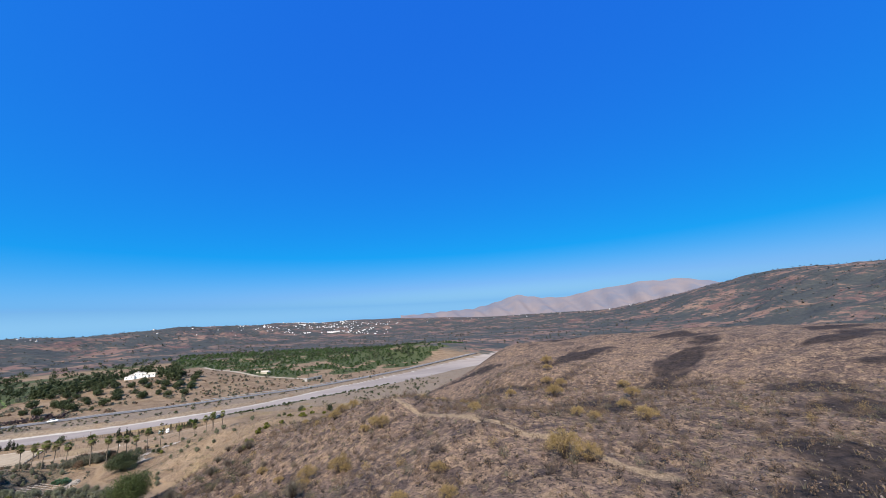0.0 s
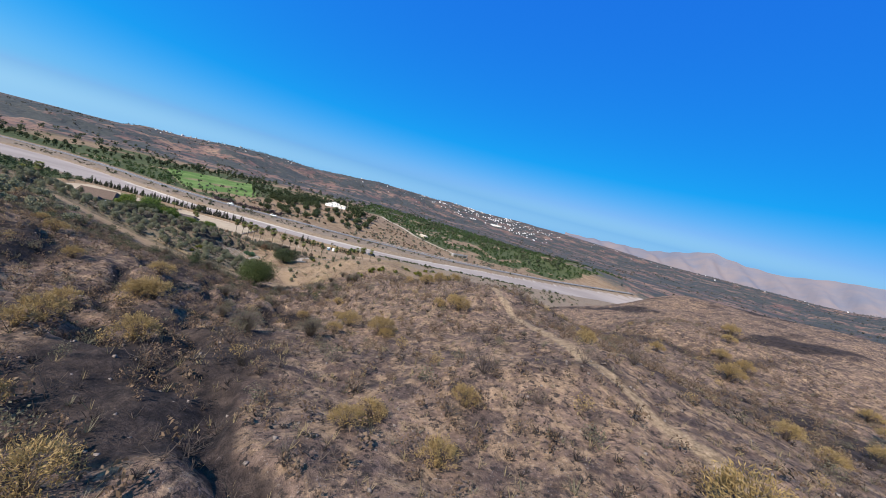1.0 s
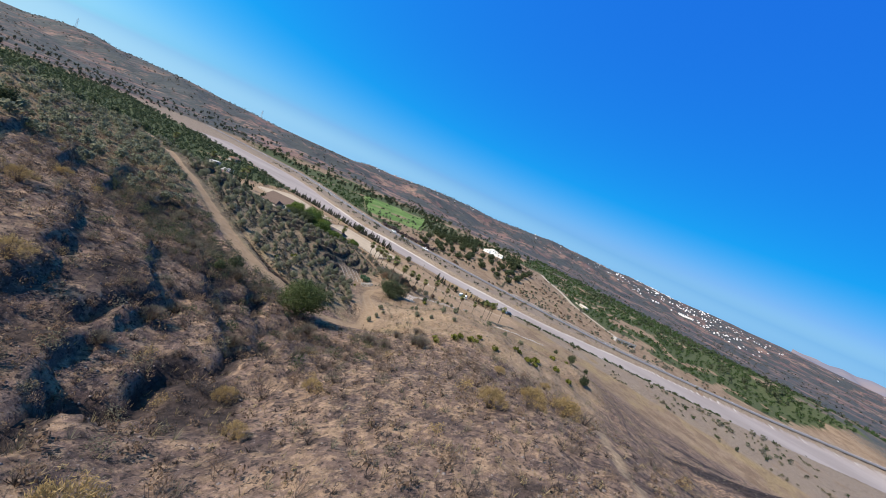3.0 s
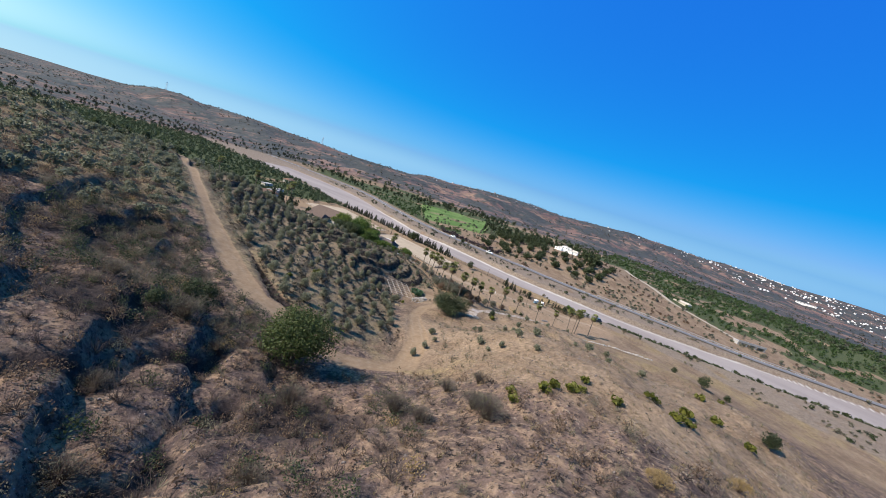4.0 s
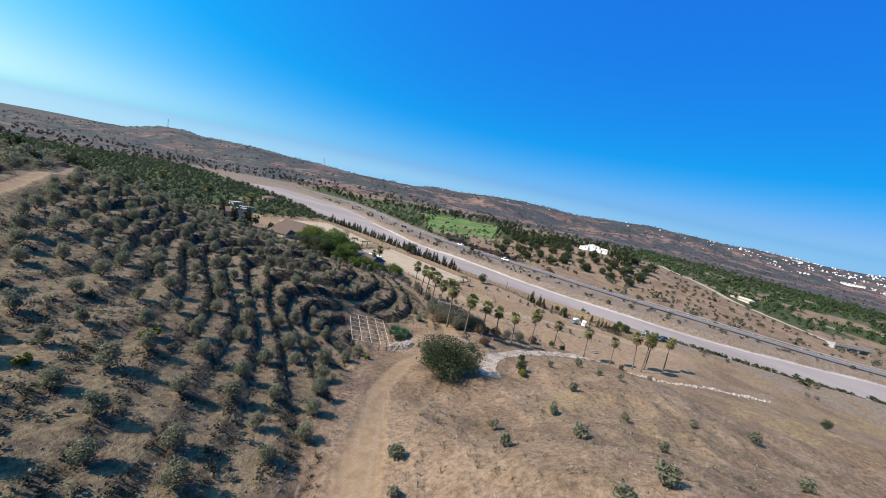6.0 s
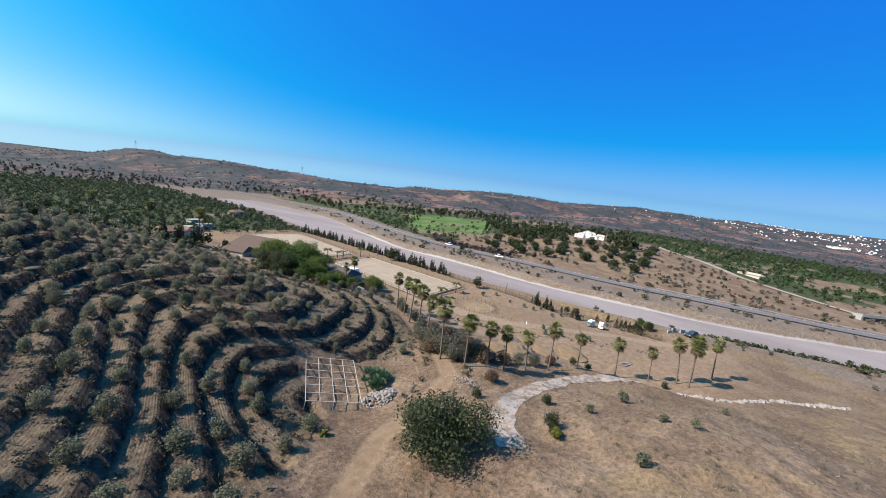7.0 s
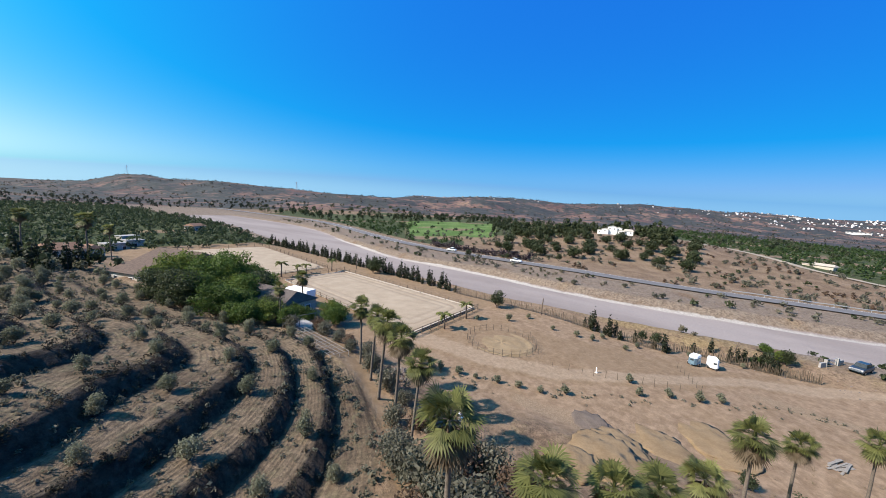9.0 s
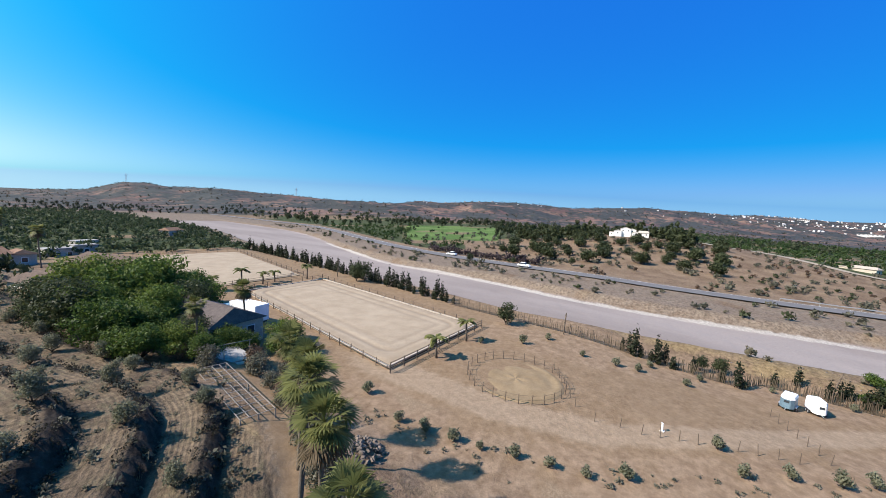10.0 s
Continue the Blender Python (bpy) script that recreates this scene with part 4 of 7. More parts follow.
def arena(corners, material, name, label, rings=True):
    """A raked sand surface with trodden tracks pressed into it."""
    nu, nv = 60, 120
    verts, quads, marks = [], [], []
    base = max(on(*p) for p in corners) + 0.10
    for i in range(nu + 1):
        for j in range(nv + 1):
            p = quad_point(corners, i / nu, j / nv)
            du, dv = min(i, nu - i) / nu * 20, min(j, nv - j) / nv * 44
            edge = min(du, dv)
            if du < 4.5 and dv < 4.5:
                edge = 4.5 - math.hypot(4.5 - du, 4.5 - dv)
            groove = -0.10 * math.exp(-(((edge - 2.6) / 0.5) ** 2)) - 0.05 * math.exp(-(((edge - 4.4) / 0.7) ** 2)) if rings else 0
            z = base + groove + 0.05 * float(wave(np.array(p.x), np.array(p.y), 3.0, 51, 2)) - (0.25 if edge < 0.05 else 0)
            verts.append((p.x, p.y, z))
            marks.append((0.85 * math.exp(-(((edge - 2.5) / 0.32) ** 2)) + 0.5 * math.exp(-(((edge - 4.6) / 0.4) ** 2)) + 0.35 * (edge < 1.6)) if rings else 0.5 * max(0.0, float(wave(np.array(p.x), np.array(p.y), 14, 52, 2)) - 0.3))
    for i in range(nu):
        for j in range(nv):
            a = i * (nv + 1) + j
            quads.append((a, a + nv + 1, a + nv + 2, a + 1))
    ob = tagged(new(name, array_mesh(name, verts, quads, material)), label, "riding arena", kind="structure")
    ob.data.shade_smooth()
    trod = ob.data.attributes.new("trod", "FLOAT", "POINT")
    trod.data.foreach_set("value", np.array(marks, np.float32))
    return ob, base


arena_a, ARENA_Z = arena(ARENA_A, SAND, "arena_floor_near", "raked pale sand floor of a fenced riding arena")
arena_b, ARENA_BZ = arena(ARENA_B, SAND, "arena_floor_far", "pale sand floor of a second riding arena", False)


def rail_fence(corners, sides, label, spacing=2.4, height=1.25, rails=(0.45, 0.8, 1.15), thick=0.045, post_r=0.07, material=None, group="timber fences"):
    """A post-and-rail fence round the given sides of a yard."""
    material = material or TIMBER
    ob = thing("rail_fence", Matrix(), label, "fence", group)
    post = mesh_of("post", *tube_data([(0, 0, -0.4), (0, 0, height * 0.6), (0.01, 0, height)], [post_r, post_r, post_r * 0.9], 6), material)
    for k in sides:
        a, b = Vector((*corners[k], 0)), Vector((*corners[(k + 1) % len(corners)], 0))
        n = max(2, round((b - a).length / spacing))
        feet = []
        for i in range(n + 1):
            p = a.lerp(b, i / n)
            p.z = on(p.x, p.y)
            feet.append(p)
            o = part("post", post, None, ob)
            o.matrix_basis = pose(p.x, p.y, p.z, random.uniform(-2, 2), random.uniform(-2, 2), random.uniform(0, 90))
        for h in rails:
            pts = [p + Vector((0, 0, h + random.uniform(-0.02, 0.02))) for p in feet]
            part("rail", mesh_of("rail", *tube_data(pts, [thick] * len(pts), 4)), material, ob)
    return ob


def swell(c, by):
    m = sum((Vector(p) for p in c), Vector((0, 0))) / len(c)
    return [tuple(Vector(p) + (Vector(p) - m).normalized() * by) for p in c]


rail_fence(swell(ARENA_A, 0.9), (0,), "dark timber post and rail fence at the arena's short end")
rail_fence(swell(ARENA_A, 0.9), (1, 2, 3), "low dark timber posts and rails along a riding arena", 2.6, 1.0, (0.5, 0.85), 0.03, 0.06)
rail_fence(swell(ARENA_B, 0.9), (0, 1, 2, 3), "dark timber fence round the far riding arena", 3.2, 1.1, (0.55, 0.95), 0.035, 0.06)
# pale timber edge boards of the near arena
edge_boards = thing("arena_edge", Matrix(), "pale timber boards edging the sand arena", "edging")
for k in range(4):
    a, b = ARENA_A[k], ARENA_A[(k + 1) % 4]
    for s in range(6):
        p, q = Vector(a).lerp(Vector(b), s / 6 + 0.002), Vector(a).lerp(Vector(b), (s + 1) / 6 - 0.002)
        pts = [(p.x, p.y, ARENA_Z - 0.02), (q.x, q.y, ARENA_Z - 0.02)]
        part("board", mesh_of("board", *tube_data(pts, [0.16, 0.16], 4)), PALE_TIMBER, edge_boards)

PEN = (8.0, -11.6, 5.3)


def round_pen():
    cx, cy, r = PEN
    verts, quads = [], []
    z0 = on(cx, cy) + 0.10
    for i in range(14):
        for j in range(48):
            a, rr = 2 * math.pi * j / 48, r * 0.97 * i / 13
            verts.append((cx + rr * math.cos(a), cy + rr * math.sin(a), z0 - 0.12 * math.exp(-(((rr - 3.9) / 0.6) ** 2)) + 0.05 * math.sin(5 * a + rr) * math.sin(2 * rr) - (0.3 if i == 13 else 0)))
    for i in range(13):
        for j in range(48):
            quads.append((i * 48 + j, (i + 1) * 48 + j, (i + 1) * 48 + (j + 1) % 48, i * 48 + (j + 1) % 48))
    o = tagged(new("pen_floor", array_mesh("pen_floor", verts, quads, PEN_SAND)), "golden sand floor of the round lunging pen", "riding arena", kind="structure")
    o.data.shade_smooth()
    ob = thing("round_pen_fence", Matrix(), "round pen fence of thin timber posts and wires", "fence", "timber fences")
    post = mesh_of("post", *tube_data([(0, 0, -0.4), (0, 0, 1.05)], [0.045, 0.04], 6), TIMBER)
    n = 26
    ring = []
    for i in range(n + 1):
        a = 2 * math.pi * i / n
        x, y = cx + r * math.cos(a), cy + r * math.sin(a)
        z = on(x, y)
        ring.append((x, y, z))
        if i < n:
            part("post", post, None, ob).matrix_basis = pose(x, y, z, random.uniform(-3, 3), random.uniform(-3, 3), 0)
    for h in (0.45, 0.9):
        part("rail", mesh_of("rail", *tube_data([(x, y, z + h) for x, y, z in ring], [0.014] * len(ring), 4)), TIMBER, ob)


round_pen()


def paddock_stakes():
    """Short stakes of a wire paddock on the yard."""
    ob = thing("paddock_stakes", Matrix(), "thin leaning stakes of a wire paddock on bare earth", "fence", "timber fences")
    stake = mesh_of("stake", *tube_data([(0, 0, -0.2), (0, 0, 1.0)], [0.035, 0.03], 5), TIMBER)
    line = [(5.5, -20.5), (6.2, -22.5)] + [(6.4 + 0.62 * k, -24.2 - 1.35 * k) for k in range(9)] + [(13.4 + 1.3 * k, -37.2 + 0.5 * k) for k in range(7)]
    line += [(6.8 + 1.4 * k, -18.4 + 0.9 * k) for k in range(6)]
    for x, y in line:
        part("stake", stake, None, ob).matrix_basis = pose(x, y, on(x, y), random.uniform(-6, 6), random.uniform(-6, 6), 0)


paddock_stakes()


def jump_stand(x, y):
    ob = thing("jump_stand", pose(x, y, on(x, y), 0, 0, 35) @ Matrix.Scale(0.72, 4), "white-painted timber jump stand on bare earth", "jump stand")
    part("foot", box(-0.3, -0.06, 0, 0.36, 0.06, 0.10, 0.01), WHITE_PAINT, ob)
    part("foot", box(-0.06, -0.3, 0, 0.06, 0.3, 0.09, 0.01), WHITE_PAINT, ob)
    part("upright", box(-0.07, -0.05, 0.09, 0.07, 0.05, 0.95, 0.01), WHITE_PAINT, ob)
    part("upright", box(0.16, -0.04, 0.09, 0.24, 0.04, 0.93, 0.01), WHITE_PAINT, ob)
    part("cap", box(-0.10, -0.07, 0.95, 0.26, 0.07, 1.0, 0.01), WHITE_PAINT, ob)


jump_stand(8.3, -25.6)


def trailer(x, y, turn, body_material, label):
    """A horse trailer: body with rounded nose, pale roof, wheels and drawbar."""
    ob = thing("horse_trailer", pose(x, y, on(x, y), 0, 0, turn) @ Matrix.Diagonal((0.74, 0.60, 0.72, 1)), label, "trailer", "horse trailers")
    outline = [(-0.85, -1.5), (0.85, -1.5), (0.85, 1.1), (0.45, 1.75), (-0.45, 1.75), (-0.85, 1.1)]

    def prism(z0, z1, shrink):
        bm = bmesh.new()
        low = [bm.verts.new((px, py, z0)) for px, py in outline]
        high = [bm.verts.new((px * shrink, py * (1 - (1 - shrink) * 0.6), z1)) for px, py in outline]
        bm.faces.new(low[::-1])
        bm.faces.new(high)
        for k in range(6):
            bm.faces.new((low[k], low[(k + 1) % 6], high[(k + 1) % 6], high[k]))
        bmesh.ops.bevel(bm, geom=list(bm.edges), offset=0.05, segments=2, affect="EDGES")
        return bm

    part("body", prism(0.45, 1.85, 0.97), body_material, ob)
    part("roof", prism(1.85, 2.35, 0.86), WHITE_PAINT, ob, "white moulded roof")
    part("ramp", box(-0.75, -1.56, 0.5, 0.75, -1.51, 1.7, 0.01), WHITE_PAINT, ob)
    part("window", box(-0.3, 1.55, 1.35, 0.3, 1.78, 1.7, 0.02), GLASS_DARK, ob)
    part("drawbar", mesh_of("drawbar", *tube_data([(0, 1.6, 0.5), (0, 2.5, 0.45)], [0.06, 0.05], 6)), GALVANISED, ob)
    for sx in (-0.95, 0.95):
        for yy in (-0.4, 0.35):
            w = part("wheel", mesh_of("wheel", *tube_data([(sx - 0.1, yy, 0.32), (sx + 0.1, yy, 0.32)], [0.32, 0.32], 14)), RUBBER, ob)
            part("rim", mesh_of("rim", *tube_data([(sx - 0.11, yy, 0.32), (sx + 0.11, yy, 0.32)], [0.18, 0.18], 10)), GALVANISED, w)
    part("mudguard", box(-1.06, -0.78, 0.66, -0.84, 0.72, 0.72, 0.02), GALVANISED, ob)
    part("mudguard", box(0.84, -0.78, 0.66, 1.06, 0.72, 0.72, 0.02), GALVANISED, ob)


trailer(26.0, -36.2, 72, BLUE_METAL, "blue-grey horse trailer with a white roof on bare earth")
trailer(27.0, -38.6, 104, WHITE_PAINT, "white horse trailer parked beside a blue one")


def lattice_frame(m, across, along, nx, ny, height, material, label, group="lattice frames", bar=0.05):
    """A flat frame of bars on thin legs."""
    ob = thing("lattice_frame", m, label, "frame", group)
    for i in range(nx + 1):
        x = across * i / nx
        part("long_bar", box(x - bar, 0, height - bar, x + bar, along, height + bar), material, ob)
    for j in range(ny + 1):
        y = along * j / ny
        part("cross_bar", box(-bar, y - bar, height + bar * 0.6, across + bar, y + bar, height + bar * 2.2), material, ob)
    for i in (0, nx // 2, nx):
        for j in (0, ny // 2, ny):
            x, y = across * i / nx, along * j / ny
            part("leg", box(x - 0.04, y - 0.04, -1.2, x + 0.04, y + 0.04, height - bar), material, ob)
    return ob


# the bare lattice beside the agaves, tilted with the slope
lattice_frame(pose(-50.0, -23.2, 2.6, 5, 8, -34), 6.4, 9.4, 4, 6, 0.0, PALE_TIMBER, "bare pale lattice frame on posts in a clearing", bar=0.035)
lattice_frame(pose(-17.0, -2.4, on(-15, 3) + 0.30, 0, 0, -7), 2.4, 10.6, 4, 12, 0.0, GREY_TIMBER, "pale timber lattice lying low beside the track", bar=0.022)


def house(m, parts, label, group="", windows=True, roof=None, wall=None):
    """A house of several wings: (x0, y0, x1, y1, height, roof kind)."""
    ob = thing("house", m, label, "house", group)
    for x0, y0, x1, y1, h, kind in parts:
        part("wall", box(x0, y0, -1.0, x1, y1, h, 0.03), wall or (WHITE_PAINT if roof is None else CREAM_WALL), ob)
        if kind == "flat":
            part("roof", box(x0 - 0.15, y0 - 0.15, h, x1 + 0.15, y1 + 0.15, h + 0.35, 0.03), roof or WHITE_PAINT, ob)
        elif kind == "gable":
            mid, top, ov = (x0 + x1) / 2, h + (x1 - x0) * 0.16, 0.35
            bm = bmesh.new()
            for y in (y0, y1):
                bm.faces.new([bm.verts.new(p) for p in ((x0, y, h), (x1, y, h), (mid, y, top))])
            part("gable", bm, wall or WHITE_PAINT, ob)
            for side in (x0 - ov, x1 + ov):
                drop = h - ov * 0.32 + 0.02
                bm = bmesh.new()
                a = [bm.verts.new(p) for p in ((side, y0 - ov, drop), (mid, y0 - ov, top + 0.02), (mid, y1 + ov, top + 0.02), (side, y1 + ov, drop))]
                b = [bm.verts.new(v.co + Vector((0, 0, 0.22))) for v in a]
                bm.faces.new(a)
                bm.faces.new(b[::-1])
                for k in range(4):
                    bm.faces.new((a[k], b[k], b[(k + 1) % 4], a[(k + 1) % 4]))
                bmesh.ops.recalc_face_normals(bm, faces=bm.faces)
                part("roof", bm, roof or TILE_ROOF, ob)
        else:
            bm = bmesh.new()
            ov, top = 0.4, min(x1 - x0, y1 - y0) * 0.24
            long_x = (x1 - x0) > (y1 - y0)
            a = [bm.verts.new(p) for p in ((x0 - ov, y0 - ov, h), (x1 + ov, y0 - ov, h), (x1 + ov, y1 + ov, h), (x0 - ov, y1 + ov, h))]
            if long_x:
                r = [bm.verts.new((x0 + 0.6, (y0 + y1) / 2, h + top)), bm.verts.new((x1 - 0.6, (y0 + y1) / 2, h + top))]
                faces = ((a[0], a[1], r[1], r[0]), (a[2], a[3], r[0], r[1]), (a[1], a[2], r[1]), (a[3], a[0], r[0]))
            else:
                r = [bm.verts.new(((x0 + x1) / 2, y0 + 0.6, h + top)), bm.verts.new(((x0 + x1) / 2, y1 - 0.6, h + top))]
                faces = ((a[1], a[2], r[1], r[0]), (a[3], a[0], r[0], r[1]), (a[0], a[1], r[0]), (a[2], a[3], r[1]))
            for q in faces:
                bm.faces.new(q)
            bm.faces.new(a[::-1])
            part("roof", bm, roof or TILE_ROOF, ob)
        if windows:
            n = max(1, int((y1 - y0) // 3.2))
            for k in range(n):
                y = y0 + (k + 0.5) * (y1 - y0) / n
                w = part("window", box(x0 - 0.05, y - 0.55, h - 1.9, x0 + 0.05, y + 0.55, h - 0.7), WHITE_PAINT, ob)
                part("pane", box(x0 - 0.07, y - 0.45, h - 1.8, x0 - 0.055, y + 0.45, h - 0.8), GLASS_DARK, w)
            n = max(1, int((x1 - x0) // 3.2))
            for k in range(n):
                x = x0 + (k + 0.5) * (x1 - x0) / n
                w = part("window", box(x - 0.55, y0 - 0.05, h - 1.9, x + 0.55, y0 + 0.05, h - 0.7), WHITE_PAINT, ob)
                part("pane", box(x - 0.45, y0 - 0.07, h - 1.8, x + 0.45, y0 - 0.055, h - 0.8), GLASS_DARK, w)
    return ob


# ---- plants ----
def trunk_data(rng, height, radius, lean=0.1, forks=4, reach=0.8, sides=6):
    """A tapered trunk with limbs; returns the mesh data and the limb tips."""
    bend = rng.uniform(-lean, lean, 2) * height
    pts = [(0, 0, -0.4), (bend[0] * 0.3, bend[1] * 0.3, height * 0.5), (bend[0], bend[1], height)]
    pieces, tips = [tube_data(pts, [radius * 1.25, radius * 0.9, radius * 0.7], sides)], []
    for k in range(forks):
        a = 2 * math.pi * (k + rng.uniform(-0.3, 0.3)) / forks
        start = np.array(pts[1]) * 0.4 + np.array(pts[2]) * 0.6
        tip = np.array(pts[2]) + [math.cos(a) * reach, math.sin(a) * reach, rng.uniform(0.3, 0.9) * reach]
        mid = (start + tip) / 2 + [0, 0, 0.15 * reach]
        pieces.append(tube_data([start, mid, tip], [radius * 0.6, radius * 0.42, radius * 0.2], 5))
        tips.append(tip)
    return merge(*pieces), np.array(tips)


def make_tree(name, rng, height, crown, trunk_h, leaves, size, leaf, label, category, forks=4, lobes=7, radius=None, flat=0.8, group="", droop=0.0, full=False):
    """A tree with a limbed trunk and a crown of leaf sprays in uneven lobes."""
    ob = thing(name, Matrix(), label, category, group)
    radius = radius or 0.05 * height
    data, tips = trunk_data(rng, trunk_h, radius, 0.12, forks, crown * 0.6)
    part("trunk", mesh_of("trunk", *data, flat=False), BARK, ob)
    a = rng.uniform(0, 2 * math.pi, lobes)
    rr = crown * rng.uniform(0.1, 0.62, lobes)
    low, high = trunk_h + (height - trunk_h) * 0.22, height - crown * 0.32
    centres = np.stack([rr * np.cos(a), rr * np.sin(a), rng.uniform(min(low, high - 0.05), high, lobes)], -1)
    centres = np.concatenate([centres, tips + [0, 0, 0.1]])
    radii = np.concatenate([crown * rng.uniform(0.30, 0.52, lobes), np.full(len(tips), crown * 0.32)])
    if full:
        centres = centres * [0.72, 0.72, 1] + [0, 0, 0.06 * height]
        radii = radii * 1.18
        centres = np.concatenate([centres, [(0, 0, (trunk_h + height) / 2)]])
        radii = np.append(radii, min(crown * 0.72, (height - trunk_h) * 0.5))
    v, f = leaf_cards(rng, centres, radii, leaves, size, flat, 0.45, droop)
    part("crown", array_mesh("crown", v, f, leaf), None, ob)
    return ob


def plant_all(makers, places, drop=0.1, low=0.85, high=1.2):
    """The first place takes the models themselves, the others copies, each turned and sized a little differently."""
    made = []
    for k, place in enumerate(places):
        x, y = place[:2]
        s = (place[2] if len(place) > 2 else 1.0) * random.uniform(low, high)
        model = makers[k % len(makers)]
        m = pose(x, y, on(x, y) - drop, random.uniform(-3, 3), random.uniform(-3, 3), random.uniform(0, 360))
        if k < len(makers):
            model.matrix_basis = m @ Matrix.Diagonal((s, s, s, 1))
            made.append(model)
        else:
            old = model.scale.copy()
            model.scale = (1, 1, 1)
            o = copy_thing(model, m)
            model.scale = old
            o.scale = (s, s, s * random.uniform(0.92, 1.08))
            made.append(o)
    for spare in makers[len(places):]:
        for o in (*spare.children_recursive, spare):
            bpy.data.objects.remove(o)
    return made


rng = np.random.RandomState(7)

# olive grove on the terraces
olives = [make_tree("olive_tree", rng, 1.75 + 0.12 * k, 1.0 + 0.08 * (k % 3), 0.2, 1700, 0.070, OLIVE_LEAF, "small grey-green olive tree on a ploughed terrace", "tree", 4, 8, 0.10, group="olive grove", full=True) for k in range(5)]
cand = np.random.RandomState(8).uniform((-100, -45), (-17, 92), (60000, 2))
cand = cand[in_orchard(cand[:, 0], cand[:, 1]) > 0.75]
tz = ground_height(cand[:, 0], cand[:, 1], rough=False)
gz = ground_height(cand[:, 0] + 0.4, cand[:, 1], rough=False) - tz
gw = ground_height(cand[:, 0], cand[:, 1] + 0.4, rough=False) - tz
cand = cand[(np.hypot(gz, gw) < 0.11) & (dirt_road(cand[:, 0], cand[:, 1]) > np.where(cand[:, 1] > 0, 3.4, 4.5))]
cand = cand[np.hypot(cand[:, 0] + 46, cand[:, 1] + 21) > 8.5]
low_part = cand[:, 0] > -42 + 0.2 * cand[:, 1]
grove = np.concatenate([spaced(cand[low_part], 4.3), spaced(cand[~low_part], 3.4)])
grove = grove[np.argsort(np.hypot(grove[:, 0] + 45, grove[:, 1] + 10))]
plant_all(olives, [(x, y, 0.82 if x > -42 + 0.2 * y else 1.0) for x, y in grove[:300]], 0.1, 0.75, 1.25)
far_olive = [clump(rng, 110, 1.2, 2.1, 0.24, 7) for _ in range(5)]
rest = np.concatenate([grove[300:], spaced(sprinkle(rng, 9000, -180, -66, -17, 92, upper_grove), 2.7)])
sown(rng, far_olive, rest, 1.0, OLIVE_LEAF, "olive_grove_rest", "grey-green olive trees on the upper slope", "tree")

# young olives on the bare knoll, along the yard and by the river fence
young = [make_tree("young_olive", rng, 1.15, 0.70, 0.1, 460, 0.088, OLIVE_LEAF, "young olive bush on bare brown earth", "tree", 3, 5, 0.05, group="young olives", full=True) for _ in range(4)]
YOUNG = [(-6.7, -7.8), (-6.2, -10.2), (-5.6, -12.6), (-5.1, -14.7), (-4.1, -17.1), (-3.3, -19.5), (-2.6, -21.9), (-0.6, -24.3), (5.7, -31.1), (8.1, -34.1), (9.7, -37.1),
         (14.8, -3.2), (18.7, -7.7), (23.3, -9.7), (21.0, -15.2), (21.6, -19.2), (22.4, -21.7), (25.6, -22.6), (23.1, -26.8), (26.6, -28.1), (29.0, -32.6), (30.6, -35.4), (31.6, -39.2), (32.2, -42.6), (8.6, -29.6), (11.7, -39.3), (-5.0, -2.2)]
YOUNG_KNOLL = [(-73.7, -52.7), (-77.6, -53.4), (-70.5, -52.2), (-66.9, -49.0), (-72.0, -69.5), (-72.5, -64.7), (-74.1, -63.5), (-71.2, -60.7), (-67.8, -65.0), (-64.0, -66.4),
               (-30.0, -55.8), (-19.8, -61.6), (-24.0, -51.3), (-31.6, -49.0), (-29.5, -58.6), (-56, -60), (-50, -56), (-45, -62), (-58, -53), (-40, -55), (-62, -56), (-52, -66), (-38, -68), (-33, -74), (-60, -74), (-46, -76), (-55, -82)]
plant_all(young, [(*p, 0.9) for p in YOUNG] + [(*p, 1.15) for p in YOUNG_KNOLL], 0.05, 0.7, 1.25)


def fan_leaf(rng, length, turn, rise):
    """A fan palm leaf: a stalk and a fan of narrow pointed blades, drooping at the tips."""
    d = np.array([math.cos(turn) * math.cos(rise), math.sin(turn) * math.cos(rise), math.sin(rise)])
    side = np.array([-math.sin(turn), math.cos(turn), 0])
    up = np.cross(d, side) * -1
    stalk = d * length * 0.5
    v, f = [], []

    def quad(a, b, c, e):
        n = len(v)
        v.extend([a, b, c, e])
        f.append([n, n + 1, n + 2, n + 3])

    quad(side * 0.03, -side * 0.03, stalk - side * 0.02, stalk + side * 0.02)
    n = 13
    for k in range(n):
        a = (k / (n - 1) - 0.5) * 2.6
        way = d * math.cos(a) + side * math.sin(a)
        tip = stalk + way * length * 0.62 * rng.uniform(0.85, 1.1) - np.array([0, 0, 0.16 * length * rng.uniform(0.5, 1.3)])
        mid = stalk + way * length * 0.36 + up * 0.05
        w = np.cross(way, up) * length * 0.033
        quad(stalk, mid - w, tip, mid + w)
    return np.array(v), np.array(f)


def stack(pieces):
    v, f, n = [], [], 0
    for a, b in pieces:
        v.append(a)
        f.append(b + n)
        n += len(a)
    return np.concatenate(v), np.concatenate(f)


